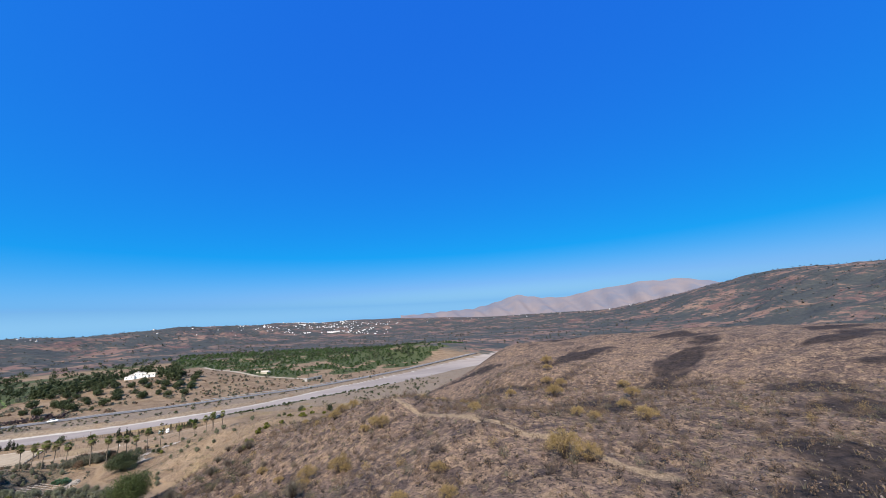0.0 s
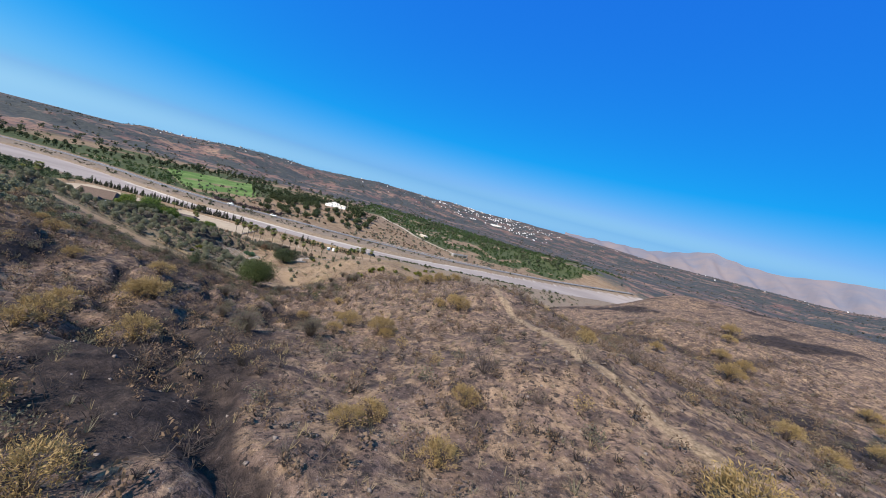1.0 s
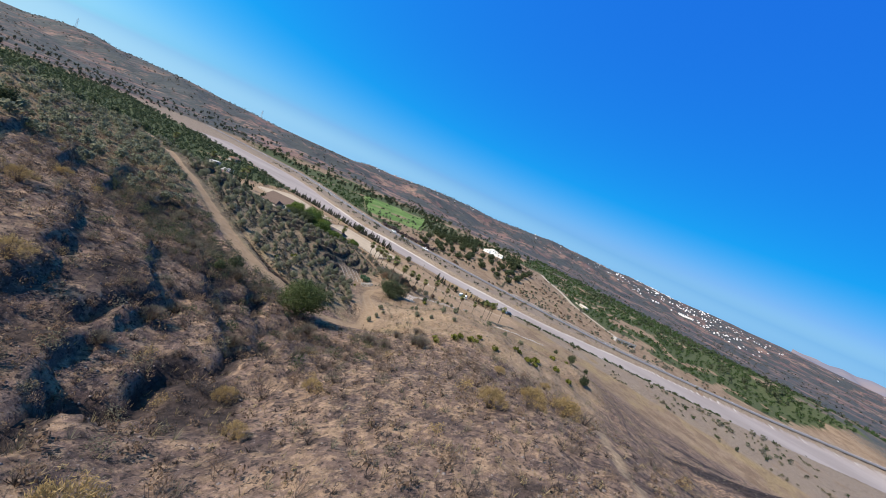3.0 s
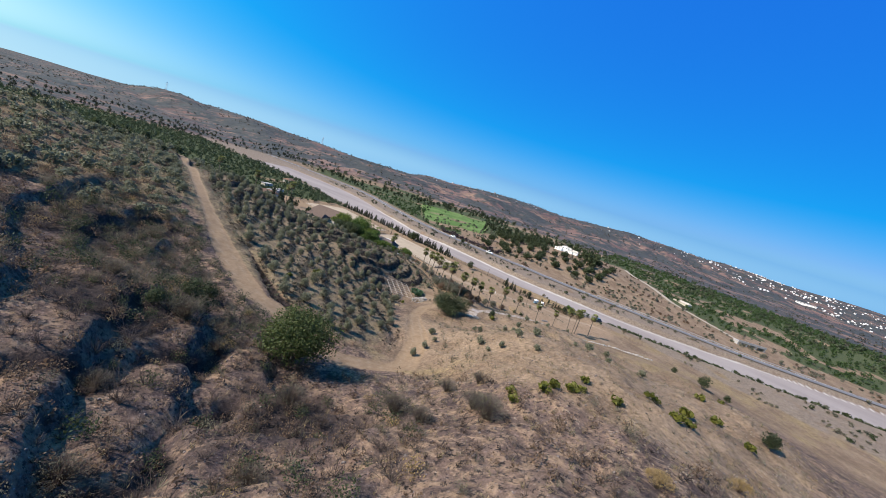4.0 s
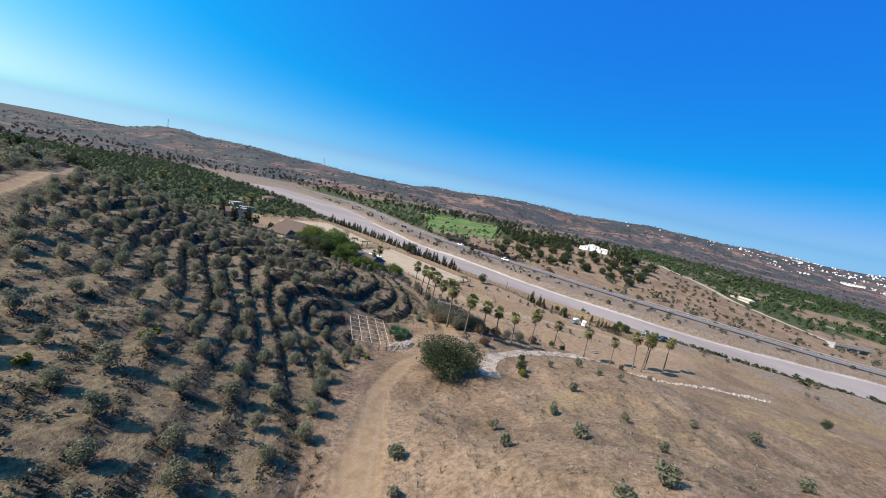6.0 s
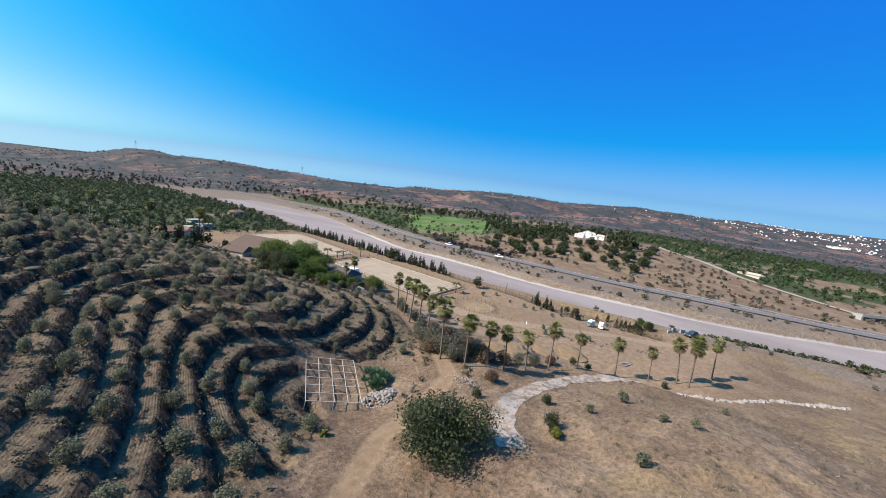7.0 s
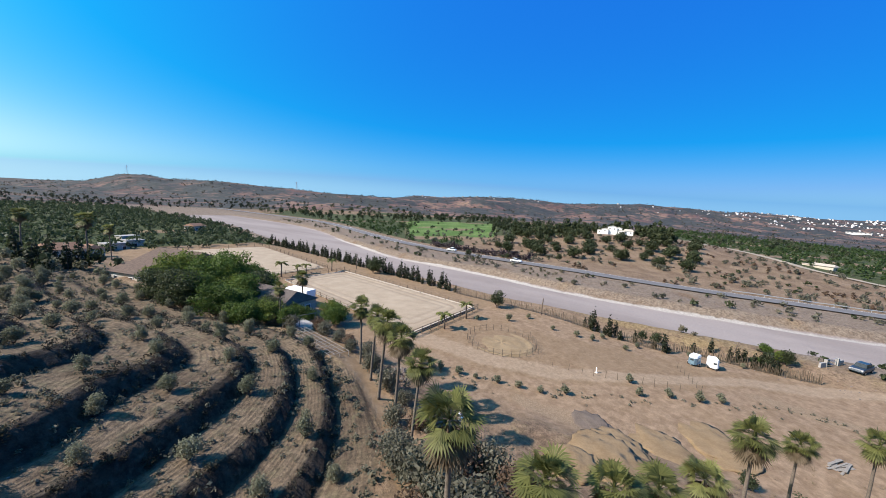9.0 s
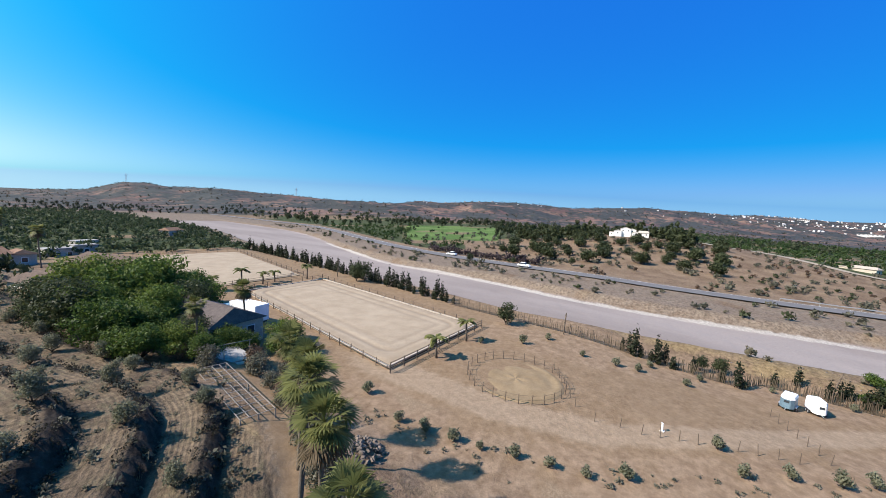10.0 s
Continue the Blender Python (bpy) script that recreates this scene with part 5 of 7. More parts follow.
def fan_palm(rng, height, label, group="fan palms"):
    ob = thing("fan_palm", Matrix(), label, "palm tree", group)
    n = 9
    lean = rng.uniform(-0.05, 0.05, 2)
    pts = [(lean[0] * height * (k / n) ** 2, lean[1] * height * (k / n) ** 2, -0.4 + (height + 0.4) * k / n) for k in range(n + 1)]
    radii = [0.22 if k == 0 else 0.140 - 0.045 * k / n + 0.012 * (k % 2) for k in range(n + 1)]
    part("trunk", mesh_of("trunk", *tube_data(pts, radii, 8), flat=False), PALM_BARK, ob)
    top = np.array(pts[-1])
    green = [fan_leaf(rng, rng.uniform(0.95, 1.65), rng.uniform(0, 2 * math.pi), rng.uniform(-0.8, 1.4)) for _ in range(46)]
    v, f = stack(green)
    part("crown", array_mesh("crown", v + top, f, PALM_LEAF), None, ob)
    dead = [fan_leaf(rng, rng.uniform(1.0, 1.6), rng.uniform(0, 2 * math.pi), rng.uniform(-1.45, -0.7)) for _ in range(34)]
    v, f = stack(dead)
    part("skirt", array_mesh("skirt", v + top - [0, 0, 0.15], f, DEAD_FROND), None, ob, "hanging dead brown fronds")
    return ob


# place and height of the crown's heart
PALMS = [(-13.6, 13.4, 7.2), (-6.0, 19.0, 7.0), (-14.7, -4.8, 8.6), (-16.3, -8.2, 8.8), (-18.4, -11.5, 9.4), (-19.7, -14.8, 8.5), (-22.0, -18.6, 8.4), (-29.5, -27.0, 10.8), (-29.0, -31.0, 10.2), (-26.5, -33.2, 9.2),
         (-24.2, -35.1, 8.4), (-19.9, -36.9, 7.7), (-15.0, -39.0, 7.4), (-9.2, -42.2, 6.0), (-3.4, -47.5, 4.9), (0.0, -52.4, 4.4), (2.6, -56.6, 6.2), (2.2, -58.4, 6.8), (5.5, -58.6, 6.4), (11.0, -61.9, 5.8)]
palms = [fan_palm(rng, 7.4, "tall fan palm with a skirt of dead fronds") for k in range(4)]
plant_all(palms, [(x, y, (z - on(x, y)) / 7.4) for x, y, z in PALMS], 0.1, 0.98, 1.02)
FAR_PALMS = [(-22, 74, 1.3), (-30, 92, 1.15), (-42, 104, 1.2), (-15, 88, 1.0)]
more = [fan_palm(rng, 8.0, "tall fan palm among the trees round the farmhouse")]
plant_all(more, FAR_PALMS, 0.1, 0.95, 1.1)


def feather_palm(rng, height, label):
    """A young date palm: short trunk and arching feathered fronds."""
    ob = thing("feather_palm", Matrix(), label, "palm tree", "young date palms")
    part("trunk", mesh_of("trunk", *tube_data([(0, 0, -0.3), (0, 0, height * 0.5), (0.05, 0, height)], [0.17, 0.13, 0.12], 7), flat=False), PALM_BARK, ob)
    pieces = []
    for k in range(18):
        a, rise = rng.uniform(0, 2 * math.pi), rng.uniform(0.1, 1.2)
        d = np.array([math.cos(a), math.sin(a), 0])
        side = np.array([-d[1], d[0], 0])
        v, f = [], []
        spine = [d * s * 1.35 * math.cos(rise * (1 - 0.5 * s)) + np.array([0, 0, math.sin(rise) * s * 1.25 - 0.75 * s * s]) for s in np.linspace(0, 1, 7)]
        for i in range(6):
            p, q = spine[i], spine[i + 1]
            w = 0.30 * math.sin(math.pi * (0.18 + 0.75 * i / 6))
            for s in (-1, 1):
                n = len(v)
                v += [p, q, q + side * s * w - [0, 0, 0.12] + (q - p) * 0.5, p + side * s * w - [0, 0, 0.10] + (q - p) * 0.25]
                f.append([n, n + 1, n + 2, n + 3])
        pieces.append((np.array(v) + [0, 0, height], np.array(f)))
    v, f = stack(pieces)
    part("crown", array_mesh("crown", v, f, PALM_LEAF), None, ob)
    return ob


feathers = [feather_palm(rng, 2.4 + 0.5 * k, "young date palm beside the riding arena") for k in range(2)]
plant_all(feathers, [(6.4, -1.9), (14.0, -1.4), (2.0, 48.0), (7.5, 48.0), (15.0, 48.8), (22.2, 47.6), (12.0, 48.2)], 0.05, 0.9, 1.2)


def cypress(rng, height, radius, leaf, label):
    ob = thing("cypress_tree", Matrix(), label, "tree", "riverside cypresses")
    part("trunk", mesh_of("trunk", *tube_data([(0, 0, -0.3), (0, 0, height * 0.8)], [0.09, 0.03], 5)), BARK, ob)
    z = np.linspace(0.25, height * 0.93, 9)
    r = radius * np.array([0.75, 1.0, 1.05, 1.0, 0.92, 0.8, 0.62, 0.42, 0.22])
    centres = np.stack([rng.uniform(-0.2, 0.2, 9) * radius, rng.uniform(-0.2, 0.2, 9) * radius, z], -1)
    v, f = leaf_cards(rng, centres, r, 230, 0.20, 1.2, 0.5)
    part("crown", array_mesh("crown", v, f, leaf), None, ob)
    return ob


cyps = [cypress(rng, 3.0 + 0.5 * k, 0.62, CYPRESS_LEAF, "small dark cypress in the hedge along the dry river") for k in range(4)]
CYPRESS = [(29.5 + 0.095 * (y - 8) + random.uniform(-0.5, 0.5), y + random.uniform(-0.5, 0.5), random.uniform(0.65, 1.25)) for y in np.arange(12, 108, 1.25)]
CYPRESS += [(29.0 + random.uniform(-0.8, 0.8), y, random.uniform(0.6, 1.0)) for y in (-18.6, -19.5, -20.2, -21.0, -22.4, -23.2, -24.0, -25.0, -27.2, -30.4, -32)]
CYPRESS += [(35 + random.uniform(-1, 1), y, random.uniform(0.6, 1.0)) for y in (-36, -38.4, -41, -42, -43, -44.2, -45.4, -46.2, -47)]
CYPRESS += [(-26.5, 67, 1.9), (-29, 69, 2.1), (-24.5, 70, 1.7), (-31.5, 66, 1.8), (-22.5, 72, 1.6), (-28, 73, 1.9), (-33, 70, 1.7)]
plant_all(cyps, CYPRESS, 0.1, 0.85, 1.1)


def cane_fence():
    """A fence of dry canes along the river bank."""
    ob = thing("cane_fence", Matrix(), "ragged fence of dry brown canes along the river bank", "fence", "timber fences")
    line = [(28.5 + 0.02 * (y + 10) ** 2 / 20 + (3.5 if y < -34 else 0), y) for y in np.arange(-52, 14, 2.2)]
    post = mesh_of("post", *tube_data([(0, 0, -0.3), (0, 0, 1.7)], [0.05, 0.04], 5), TIMBER)
    for (ax, ay), (bx, by) in zip(line, line[1:]):
        v, f = [], []
        for k in range(20):
            s = (k + random.random()) / 20
            x, y, h, d = ax + (bx - ax) * s, ay + (by - ay) * s, random.uniform(0.9, 1.75), random.uniform(-0.12, 0.12)
            z, n = on(x, y), len(v)
            v += [(x - 0.02, y - 0.03, z), (x + 0.02, y + 0.03, z), (x + d + 0.02, y + d + 0.03, z + h), (x + d - 0.02, y + d - 0.03, z + h)]
            f.append((n, n + 1, n + 2, n + 3))
        part("cane_panel", array_mesh("cane_panel", v, f, CANE), None, ob)["kind"] = "stuff"
        part("post", post, None, ob).location = (ax, ay, on(ax, ay))


cane_fence()

# big broadleaf trees
YOUNG_LEAF = leafy("young_green_leaf", (0.048, 0.074, 0.012), (0.165, 0.205, 0.040))
bigs = [make_tree("broadleaf_tree", rng, 6.6 + 0.5 * (k % 3), 4.3 + 0.3 * (k % 2), 1.0, 7000, 0.17, leaf, tone + " broadleaf tree beside the farm buildings", "tree", 6, 17, 0.26, flat=0.75, group="farm trees") for k, (leaf, tone) in enumerate(((BROAD_LEAF, "spreading green"), (YOUNG_LEAF, "bright yellow-green"), (BROAD_LEAF, "dense green"), (DARK_LEAF, "dark green"), (BROAD_LEAF, "wide-crowned green")))]
BIGS = [(-17.6, 15.6, 0.62), (-15.0, 14.0, 0.55), (-18.8, 21.5, 0.72), (-19.8, 30.0, 0.8), (-13.4, 11.6, 0.42), (-15, 33, 1.0), (-18, 41, 0.95), (-10, 36, 1.0), (-9, 29, 0.85), (-14, 25, 0.75), (-6, 33, 0.8), (-12, 44, 0.9), (-4, 40, 0.75), (-12, 19, 0.55), (-8.5, 14.5, 0.5), (-5.5, 11.5, 0.5), (-3.6, 14.8, 0.5), (-16, 22, 0.55), (-13.5, 16.0, 0.42), (-15.5, 20.0, 0.6), (-10.0, 16.6, 0.45), (-12.5, 29.0, 0.8), (-17.5, 29.0, 0.8), (-20.5, 36.0, 0.85), (-8.0, 27.5, 0.7)]
plant_all(bigs, [(x, y, s * 1.08) for x, y, s in BIGS], 0.1, 0.9, 1.1)
CAROB_LEAF = leafy("carob_leaf", (0.024, 0.035, 0.011), (0.089, 0.112, 0.033))
carobs = [make_tree("carob_tree", rng, 5.9, 4.4, 0.5, 12000, 0.10, CAROB_LEAF, "round dark green carob tree casting a deep shadow on the track", "tree", 5, 12, 0.3, full=True)]
plant_all(carobs, [(-98.5, -52.0, 1.22)], 0.2, 1.0, 1.0)
carob2 = [make_tree("fig_tree", rng, 5.7, 4.5, 0.4, 12000, 0.115, DARK_LEAF, "wide dark green tree on the bank above the track", "tree", 5, 12, 0.22)]
plant_all(carob2, [(-47.3, -39.6, 1.0)], 0.2, 1.0, 1.0)
carob2[0].scale = (1.22, 1.22, 1.0)
lone = [make_tree("scrub_oak", rng, 3.2, 2.0, 0.5, 1100, 0.14, DARK_LEAF, "dark grey-green scrub oak on the dry slope", "tree", 4, 8, 0.12, group="scrub oaks", full=True) for _ in range(3)]
LONE = [(-7.6, -94.1, 1.0), (-124, -7, 1.0), (-103, -40, 0.85), (-106, -43, 0.7), (-110, -45, 0.6), (-29.4, -35.8, 0.55), (-36, -37.1, 0.45), (-31, -44, 0.5), (-37, -46.4, 0.6), (-1.8, -55.1, 0.4), (25.3, -1.8, 1.0), (30.2, 36.9, 1.3), (29.5, 39.0, 1.1), (33, -30.2, 0.7), (31.8, -28, 0.7), (36, -46, 0.7), (37.5, -48.5, 0.8),
        (109, 13, 0.9), (96, 30, 0.8), (88, 44, 0.9), (-26.5, -25.0, 0.8), (-24.6, -21.5, 0.8), (-25.2, -28.5, 0.75), (-22.5, -32.0, 0.6), (-18.5, -35.0, 0.55), (-19.5, -17.5, 0.6), (-22.0, -25.5, 0.8), (-27.6, -29.4, 0.6), (-12.5, -38.5, 0.5), (-17.0, -13.5, 0.5), (-25.8, -23.0, 1.0), (-23.8, -24.0, 1.0), (-26.6, -27.0, 0.9), (-24.4, -30.4, 0.85), (-21.0, -33.6, 0.7), (-24.0, -18.8, 0.7), (-20.6, -15.5, 0.6), (-28.5, -24.0, 0.8), (-16.0, -36.8, 0.6), (-7.0, -43.5, 0.5), (-5.5, -40.5, 0.45), (-60, -98, 0.7), (-5, -100, 0.6), (6, -88, 0.6)]
by_palms = [p for p in LONE if -30 < p[0] < -12 and -39 < p[1] < -12]
plant_all(lone, [p for p in LONE if p not in by_palms], 0.15, 0.9, 1.15)
sages = [make_tree("grey_bush", rng, 2.9, 2.1, 0.3, 1900, 0.13, SAGE_LEAF if k % 3 else BROWN_LEAF, "tall grey-green bush under the fan palms", "shrub", 5, 9, 0.06, group="bushes under the palms", full=True) for k in range(3)]
MORE = [(-26.2, -27.2, 1.15), (-24.5, -31.7, 1.0), (-18.2, -17.4, 0.8), (-27.4, -25.6, 1.1), (-23.0, -28.0, 0.9), (-28.4, -28.6, 0.9), (-11.2, 6.0, 0.7), (-10.0, 9.0, 0.8), (-12.0, 2.5, 0.6), (-13.2, -1.5, 0.6), (-21.2, -22.2, 0.9), (-25.0, -20.4, 0.9), (-12.6, -4.0, 0.7), (-12.0, 0.5, 0.7), (-14.6, -6.6, 0.7), (-16.2, -10.4, 0.7), (-9.0, 11.0, 0.7), (-8.2, 6.5, 0.5), (-14.0, 10.0, 0.6), (-15.2, 13.0, 0.7)]
plant_all(sages, [(x, y, s * 1.15) for x, y, s in by_palms] + MORE, 0.15, 0.9, 1.15)


def agave_clump():
    ob = thing("agave_clump", pose(-39.6, -23.4, on(-39.6, -23.4) + 0.2) @ Matrix.Diagonal((1.55, 1.55, 1.45, 1)), "blue-green agave clump on a heap of pale rubble", "shrub")
    r2 = np.random.RandomState(3)
    mesh = []
    for k in range(24):
        v, f = [], []
        for j in range(60):
            a, rise, L = r2.uniform(0, 2 * math.pi), r2.uniform(0.3, 1.5), r2.uniform(0.45, 0.8)
            d = np.array([math.cos(a) * math.cos(rise), math.sin(a) * math.cos(rise), math.sin(rise)])
            s = np.array([-math.sin(a), math.cos(a), 0]) * 0.06
            n = len(v)
            v += [d * 0.05, d * L * 0.5 - s, d * L, d * L * 0.5 + s]
            f.append([n, n + 1, n + 2, n + 3])
        o = part("rosette", array_mesh("rosette", v, f, AGAVE), None, ob)
        o["kind"] = "stuff"
        a, q = r2.uniform(0, 2 * math.pi), 1.35 * math.sqrt(r2.rand())
        o.location = (q * math.cos(a), q * math.sin(a), 0.05 + 0.55 * (1 - (q / 1.4) ** 2))
        mesh.append(o)


agave_clump()


def heap_of_stones(name, x, y, rx, ry, h, count, size, material, label, seed):
    """A heap whose stones are pieces of their own."""
    r2 = np.random.RandomState(seed)
    ob = thing(name, pose(x, y, on(x, y)), label, "rubble heap")
    kinds = [mesh_of("stone", *stone(r2, 1.0), material) for _ in range(6)]
    for k in range(count):
        a, s = r2.uniform(0, 2 * math.pi), r2.rand() ** 0.6
        px, py = math.cos(a) * s * rx, math.sin(a) * s * ry
        pz = on(x + px, y + py) - on(x, y) + h * max(0.0, 1 - s * s) - 0.05
        o = part("stone", kinds[k % 6], None, ob)
        q = size * r2.uniform(0.5, 1.5)
        o.matrix_basis = pose(px, py, pz, *r2.uniform(-30, 30, 2), r2.uniform(0, 360)) @ Matrix.Diagonal((q, q * r2.uniform(0.7, 1.3), q, 1))


heap_of_stones("rubble_heap", -41.6, -26.6, 2.3, 1.9, 0.7, 290, 0.21, STONE, "heap of broken white rubble under an agave clump", 5)
heap_of_stones("rubble_heap", -33.0, -33.6, 1.3, 3.0, 0.25, 130, 0.13, STONE, "pale stones tipped beside the dirt track", 6)
heap_of_stones("rubble_heap", -12.2, -9.2, 2.2, 1.5, 0.6, 160, 0.22, BROWN_STONE, "heap of brown stones among shrubs", 8)


def stone_wall():
    ob = thing("stone_wall", Matrix(), "low dry wall of large pale boulders", "stone wall")
    r2 = np.random.RandomState(9)
    kinds = [mesh_of("boulder", *stone(r2, 1.0), STONE) for _ in range(6)]
    line = [(-5.5, -57.0), (-4.6, -58.7), (-1.4, -64.1), (5.3, -69.8), (12, -76.5), (18, -82)]
    for (ax, ay), (bx, by) in zip(line, line[1:]):
        n = int(math.hypot(bx - ax, by - ay) / 0.55)
        for k in range(n):
            s = (k + r2.rand() * 0.5) / n
            x, y = ax + (bx - ax) * s + r2.uniform(-0.3, 0.3), ay + (by - ay) * s + r2.uniform(-0.3, 0.3)
            q = r2.uniform(0.5, 1.1)
            part("boulder", kinds[k % 6], None, ob).matrix_basis = pose(x, y, on(x, y) - 0.1, *r2.uniform(-15, 15, 2), r2.uniform(0, 360)) @ Matrix.Diagonal((q, q * 0.8, q * 0.8, 1))


stone_wall()


DARK_HEAP = plain("dark_earth", (0.095, 0.070, 0.052), (0.150, 0.115, 0.088), 1.2, 0.97, 0.8)


def earth_mound(x, y, rx, ry, h, turn, material=HEAP, label="mound of golden sandy earth on the yard"):
    bm = bmesh.new()
    bmesh.ops.create_icosphere(bm, subdivisions=4, radius=1.0)
    for v in bm.verts:
        n = noise.noise(v.co * 2.2 + Vector((x, y, 0))) * 0.16 + noise.noise(v.co * 6) * 0.05
        top = max(v.co.z, 0.0) ** 1.7 * (1 + 2.2 * n)
        v.co = Vector((v.co.x * rx * (1 + 2 * n), v.co.y * ry * (1 + 2 * n), top * h if v.co.z > 0 else -0.15))
    me = bpy.data.meshes.new("earth_mound")
    bm.to_mesh(me)
    bm.free()
    me.shade_smooth()
    me.materials.append(material)
    o = tagged(new("earth_mound", me), label, "earth mound", "earth mounds")
    o.matrix_basis = pose(x, y, on(x, y), 0, 0, turn)


for x, y, rx, ry, h, turn in ((-12.2, -31.0, 3.6, 2.6, 0.34, 30), (-8.4, -31.4, 3.2, 2.4, 0.28, 35), (-4.4, -34.4, 3.8, 2.6, 0.28, 40), (0.6, -38.2, 4.2, 2.8, 0.25, 45), (-15.0, -29.0, 2.2, 2.0, 0.4, 0)):
    earth_mound(x, y, rx, ry, h, turn)
earth_mound(-5.0, -28.4, 3.2, 2.0, 0.24, 40, DARK_HEAP, "mound of dark stony earth on the yard")

# pale worn concrete track that curves round the knoll
PATH = [(-43, -45), (-40, -42.6), (-36.5, -41.0), (-30, -40.3), (-23.6, -41.3), (-18, -42.8), (-13.5, -45.2), (-9.5, -48.6), (-7, -52)]
fine_path = []
for k in range(len(PATH) - 1):
    p0, p1, p2, p3 = (Vector(PATH[min(max(k + i, 0), len(PATH) - 1)]) for i in (-1, 0, 1, 2))
    for s in range(8):
        t = s / 8
        q = 0.5 * (2 * p1 + (p2 - p0) * t + (2 * p0 - 5 * p1 + 4 * p2 - p3) * t * t + (3 * p1 - p0 - 3 * p2 + p3) * t ** 3)
        fine_path.append((q.x, q.y))


def worn_track():
    n = Nodes("worn_concrete")
    f = n.span(n.noise(0.75, 6.0, 0.72), 0.45, 0.53)
    g = n.noise(6.0, 3.0)
    col = n.mix(f, (0.190, 0.140, 0.098), (0.310, 0.265, 0.228))
    return n.done(n.mix(n.math("MULTIPLY", g, 0.4), col, (0.266, 0.218, 0.171)), 0.92, g, 0.3, 0.05)


ribbon("pavement_track", fine_path, 1.35, 0.045, worn_track(), "worn pale concrete track broken by earth", "track", 4)

# shrubs of the burnt slopes, the larger ones one by one
def fountain_shrub(name, rng, height, spread_, stems, leaves, size, stem_mat, leaf_mat, label, group):
    """A dry shrub: many fine stems that fan out from the root, with sprays of small leaves towards the tips."""
    ob = thing(name, Matrix(), label, "shrub", group)
    a = rng.uniform(0, 2 * math.pi, stems)
    lean = spread_ * np.sqrt(rng.rand(stems))
    h = height * (1 - 0.45 * (lean / spread_) ** 2) * rng.uniform(0.75, 1.1, stems)
    d = np.stack([np.cos(a), np.sin(a), 0 * a], -1)
    side = np.stack([-np.sin(a), np.cos(a), 0 * a], -1) * 0.010
    root, mid, top = d * spread_ * 0.10, d * (lean * 0.45)[:, None], d * lean[:, None]
    mid[:, 2], top[:, 2] = h * 0.62, h
    v = np.concatenate([np.stack([root - side, root + side, mid + side, mid - side], 1).reshape(-1, 3), np.stack([mid - side, mid + side, top + side * 0.4, top - side * 0.4], 1).reshape(-1, 3)])
    part("branchwork", array_mesh("branchwork", v, np.arange(len(v)).reshape(-1, 4), stem_mat), None, ob)["kind"] = "stuff"
    k = rng.randint(stems, size=leaves)
    s = rng.uniform(0.55, 1.05, leaves)[:, None]
    c = mid[k] * (1 - s) + top[k] * s + rng.normal(size=(leaves, 3)) * 0.07 * spread_
    c[:, 2] = np.maximum(c[:, 2], 0.05)
    x = rng.normal(size=(leaves, 3))
    x = d[k] * 0.5 + np.array([0, 0, 0.6]) + x * 0.5
    x /= np.linalg.norm(x, axis=1)[:, None]
    y = np.cross(x, rng.normal(size=(leaves, 3)))
    y /= np.linalg.norm(y, axis=1)[:, None]
    z = size * rng.uniform(0.6, 1.4, leaves)[:, None]
    v = np.stack([c - x * z, c + y * z * 0.22, c + x * z, c - y * z * 0.22], 1).reshape(-1, 3)
    part("crown", array_mesh("crown", v, np.arange(len(v)).reshape(-1, 4), leaf_mat), None, ob)
    return ob


golds = [fountain_shrub("gold_shrub", rng, 1.6, 1.35, 110, 2600, 0.072, TWIG, GOLD_LEAF, "dry golden shrub on burnt grey ground", "golden shrubs") for _ in range(4)]
GOLD = [(-139.8, -81.1, 1.1), (-142.4, -85.1, 1.25), (-120.9, -75.8, 0.8), (-115.8, -89.4, 1.2), (-142.5, -60.7, 1.3), (-134.9, -56.1, 1.2), (-156.3, -62.9, 1.1), (-143.6, -60.1, 1.1), (-156.4, -69.3, 1.0), (-163.0, -86.7, 0.8), (-160.7, -92.0, 0.8), (-166.4, -90.3, 0.9), (-168.8, -102.6, 1.4), (-163.8, -122.5, 1.3), (-124.5, -141.6, 1.7),
        (-157.5, -116.0, 0.8), (-132.8, -91.2, 0.9), (-134.2, -93.7, 1.3), (-143.2, -80.2, 0.7), (-143.8, -85.7, 0.7), (-131.8, -93.1, 0.7), (-170.8, -103.8, 1.2), (-160.0, -116.6, 0.7), (-149.0, -57.6, 1.0), (-143.1, -59.4, 0.9), (-165.0, -85.7, 0.8), (-111, -92, 1.0), (-108, -95, 1.1), (-104, -92, 0.9), (-126, -72, 0.7), (-130, -78, 0.6),
        (-118, -150, 1.5), (-110, -152, 1.3), (-104, -158, 1.4), (-130, -160, 1.2), (-140, -150, 1.2), (-96, -165, 1.5), (-150, -135, 1.0), (-115, -135, 1.1), (-147, -105, 0.7), (-105, -120, 1.0), (-120, -118, 0.9), (-90, -95, 0.9), (-84, -92, 0.8), (-95, -86, 0.8), (-172, -78, 0.9), (-168, -72, 0.8), (-161, -66, 0.9), (-138, -48, 1.0), (-130, -38, 1.0), (-145, -44, 1.0), (-124, -30, 0.9)]
plant_all(golds, GOLD, 0.05, 0.85, 1.2)
limes = [make_tree("dwarf_palm", rng, 0.9, 0.75, 0.1, 130, 0.22, LIME_LEAF, "yellow-green dwarf fan palm on the dry knoll", "shrub", 3, 5, 0.05, 0.8, "dwarf palms") for _ in range(3)]
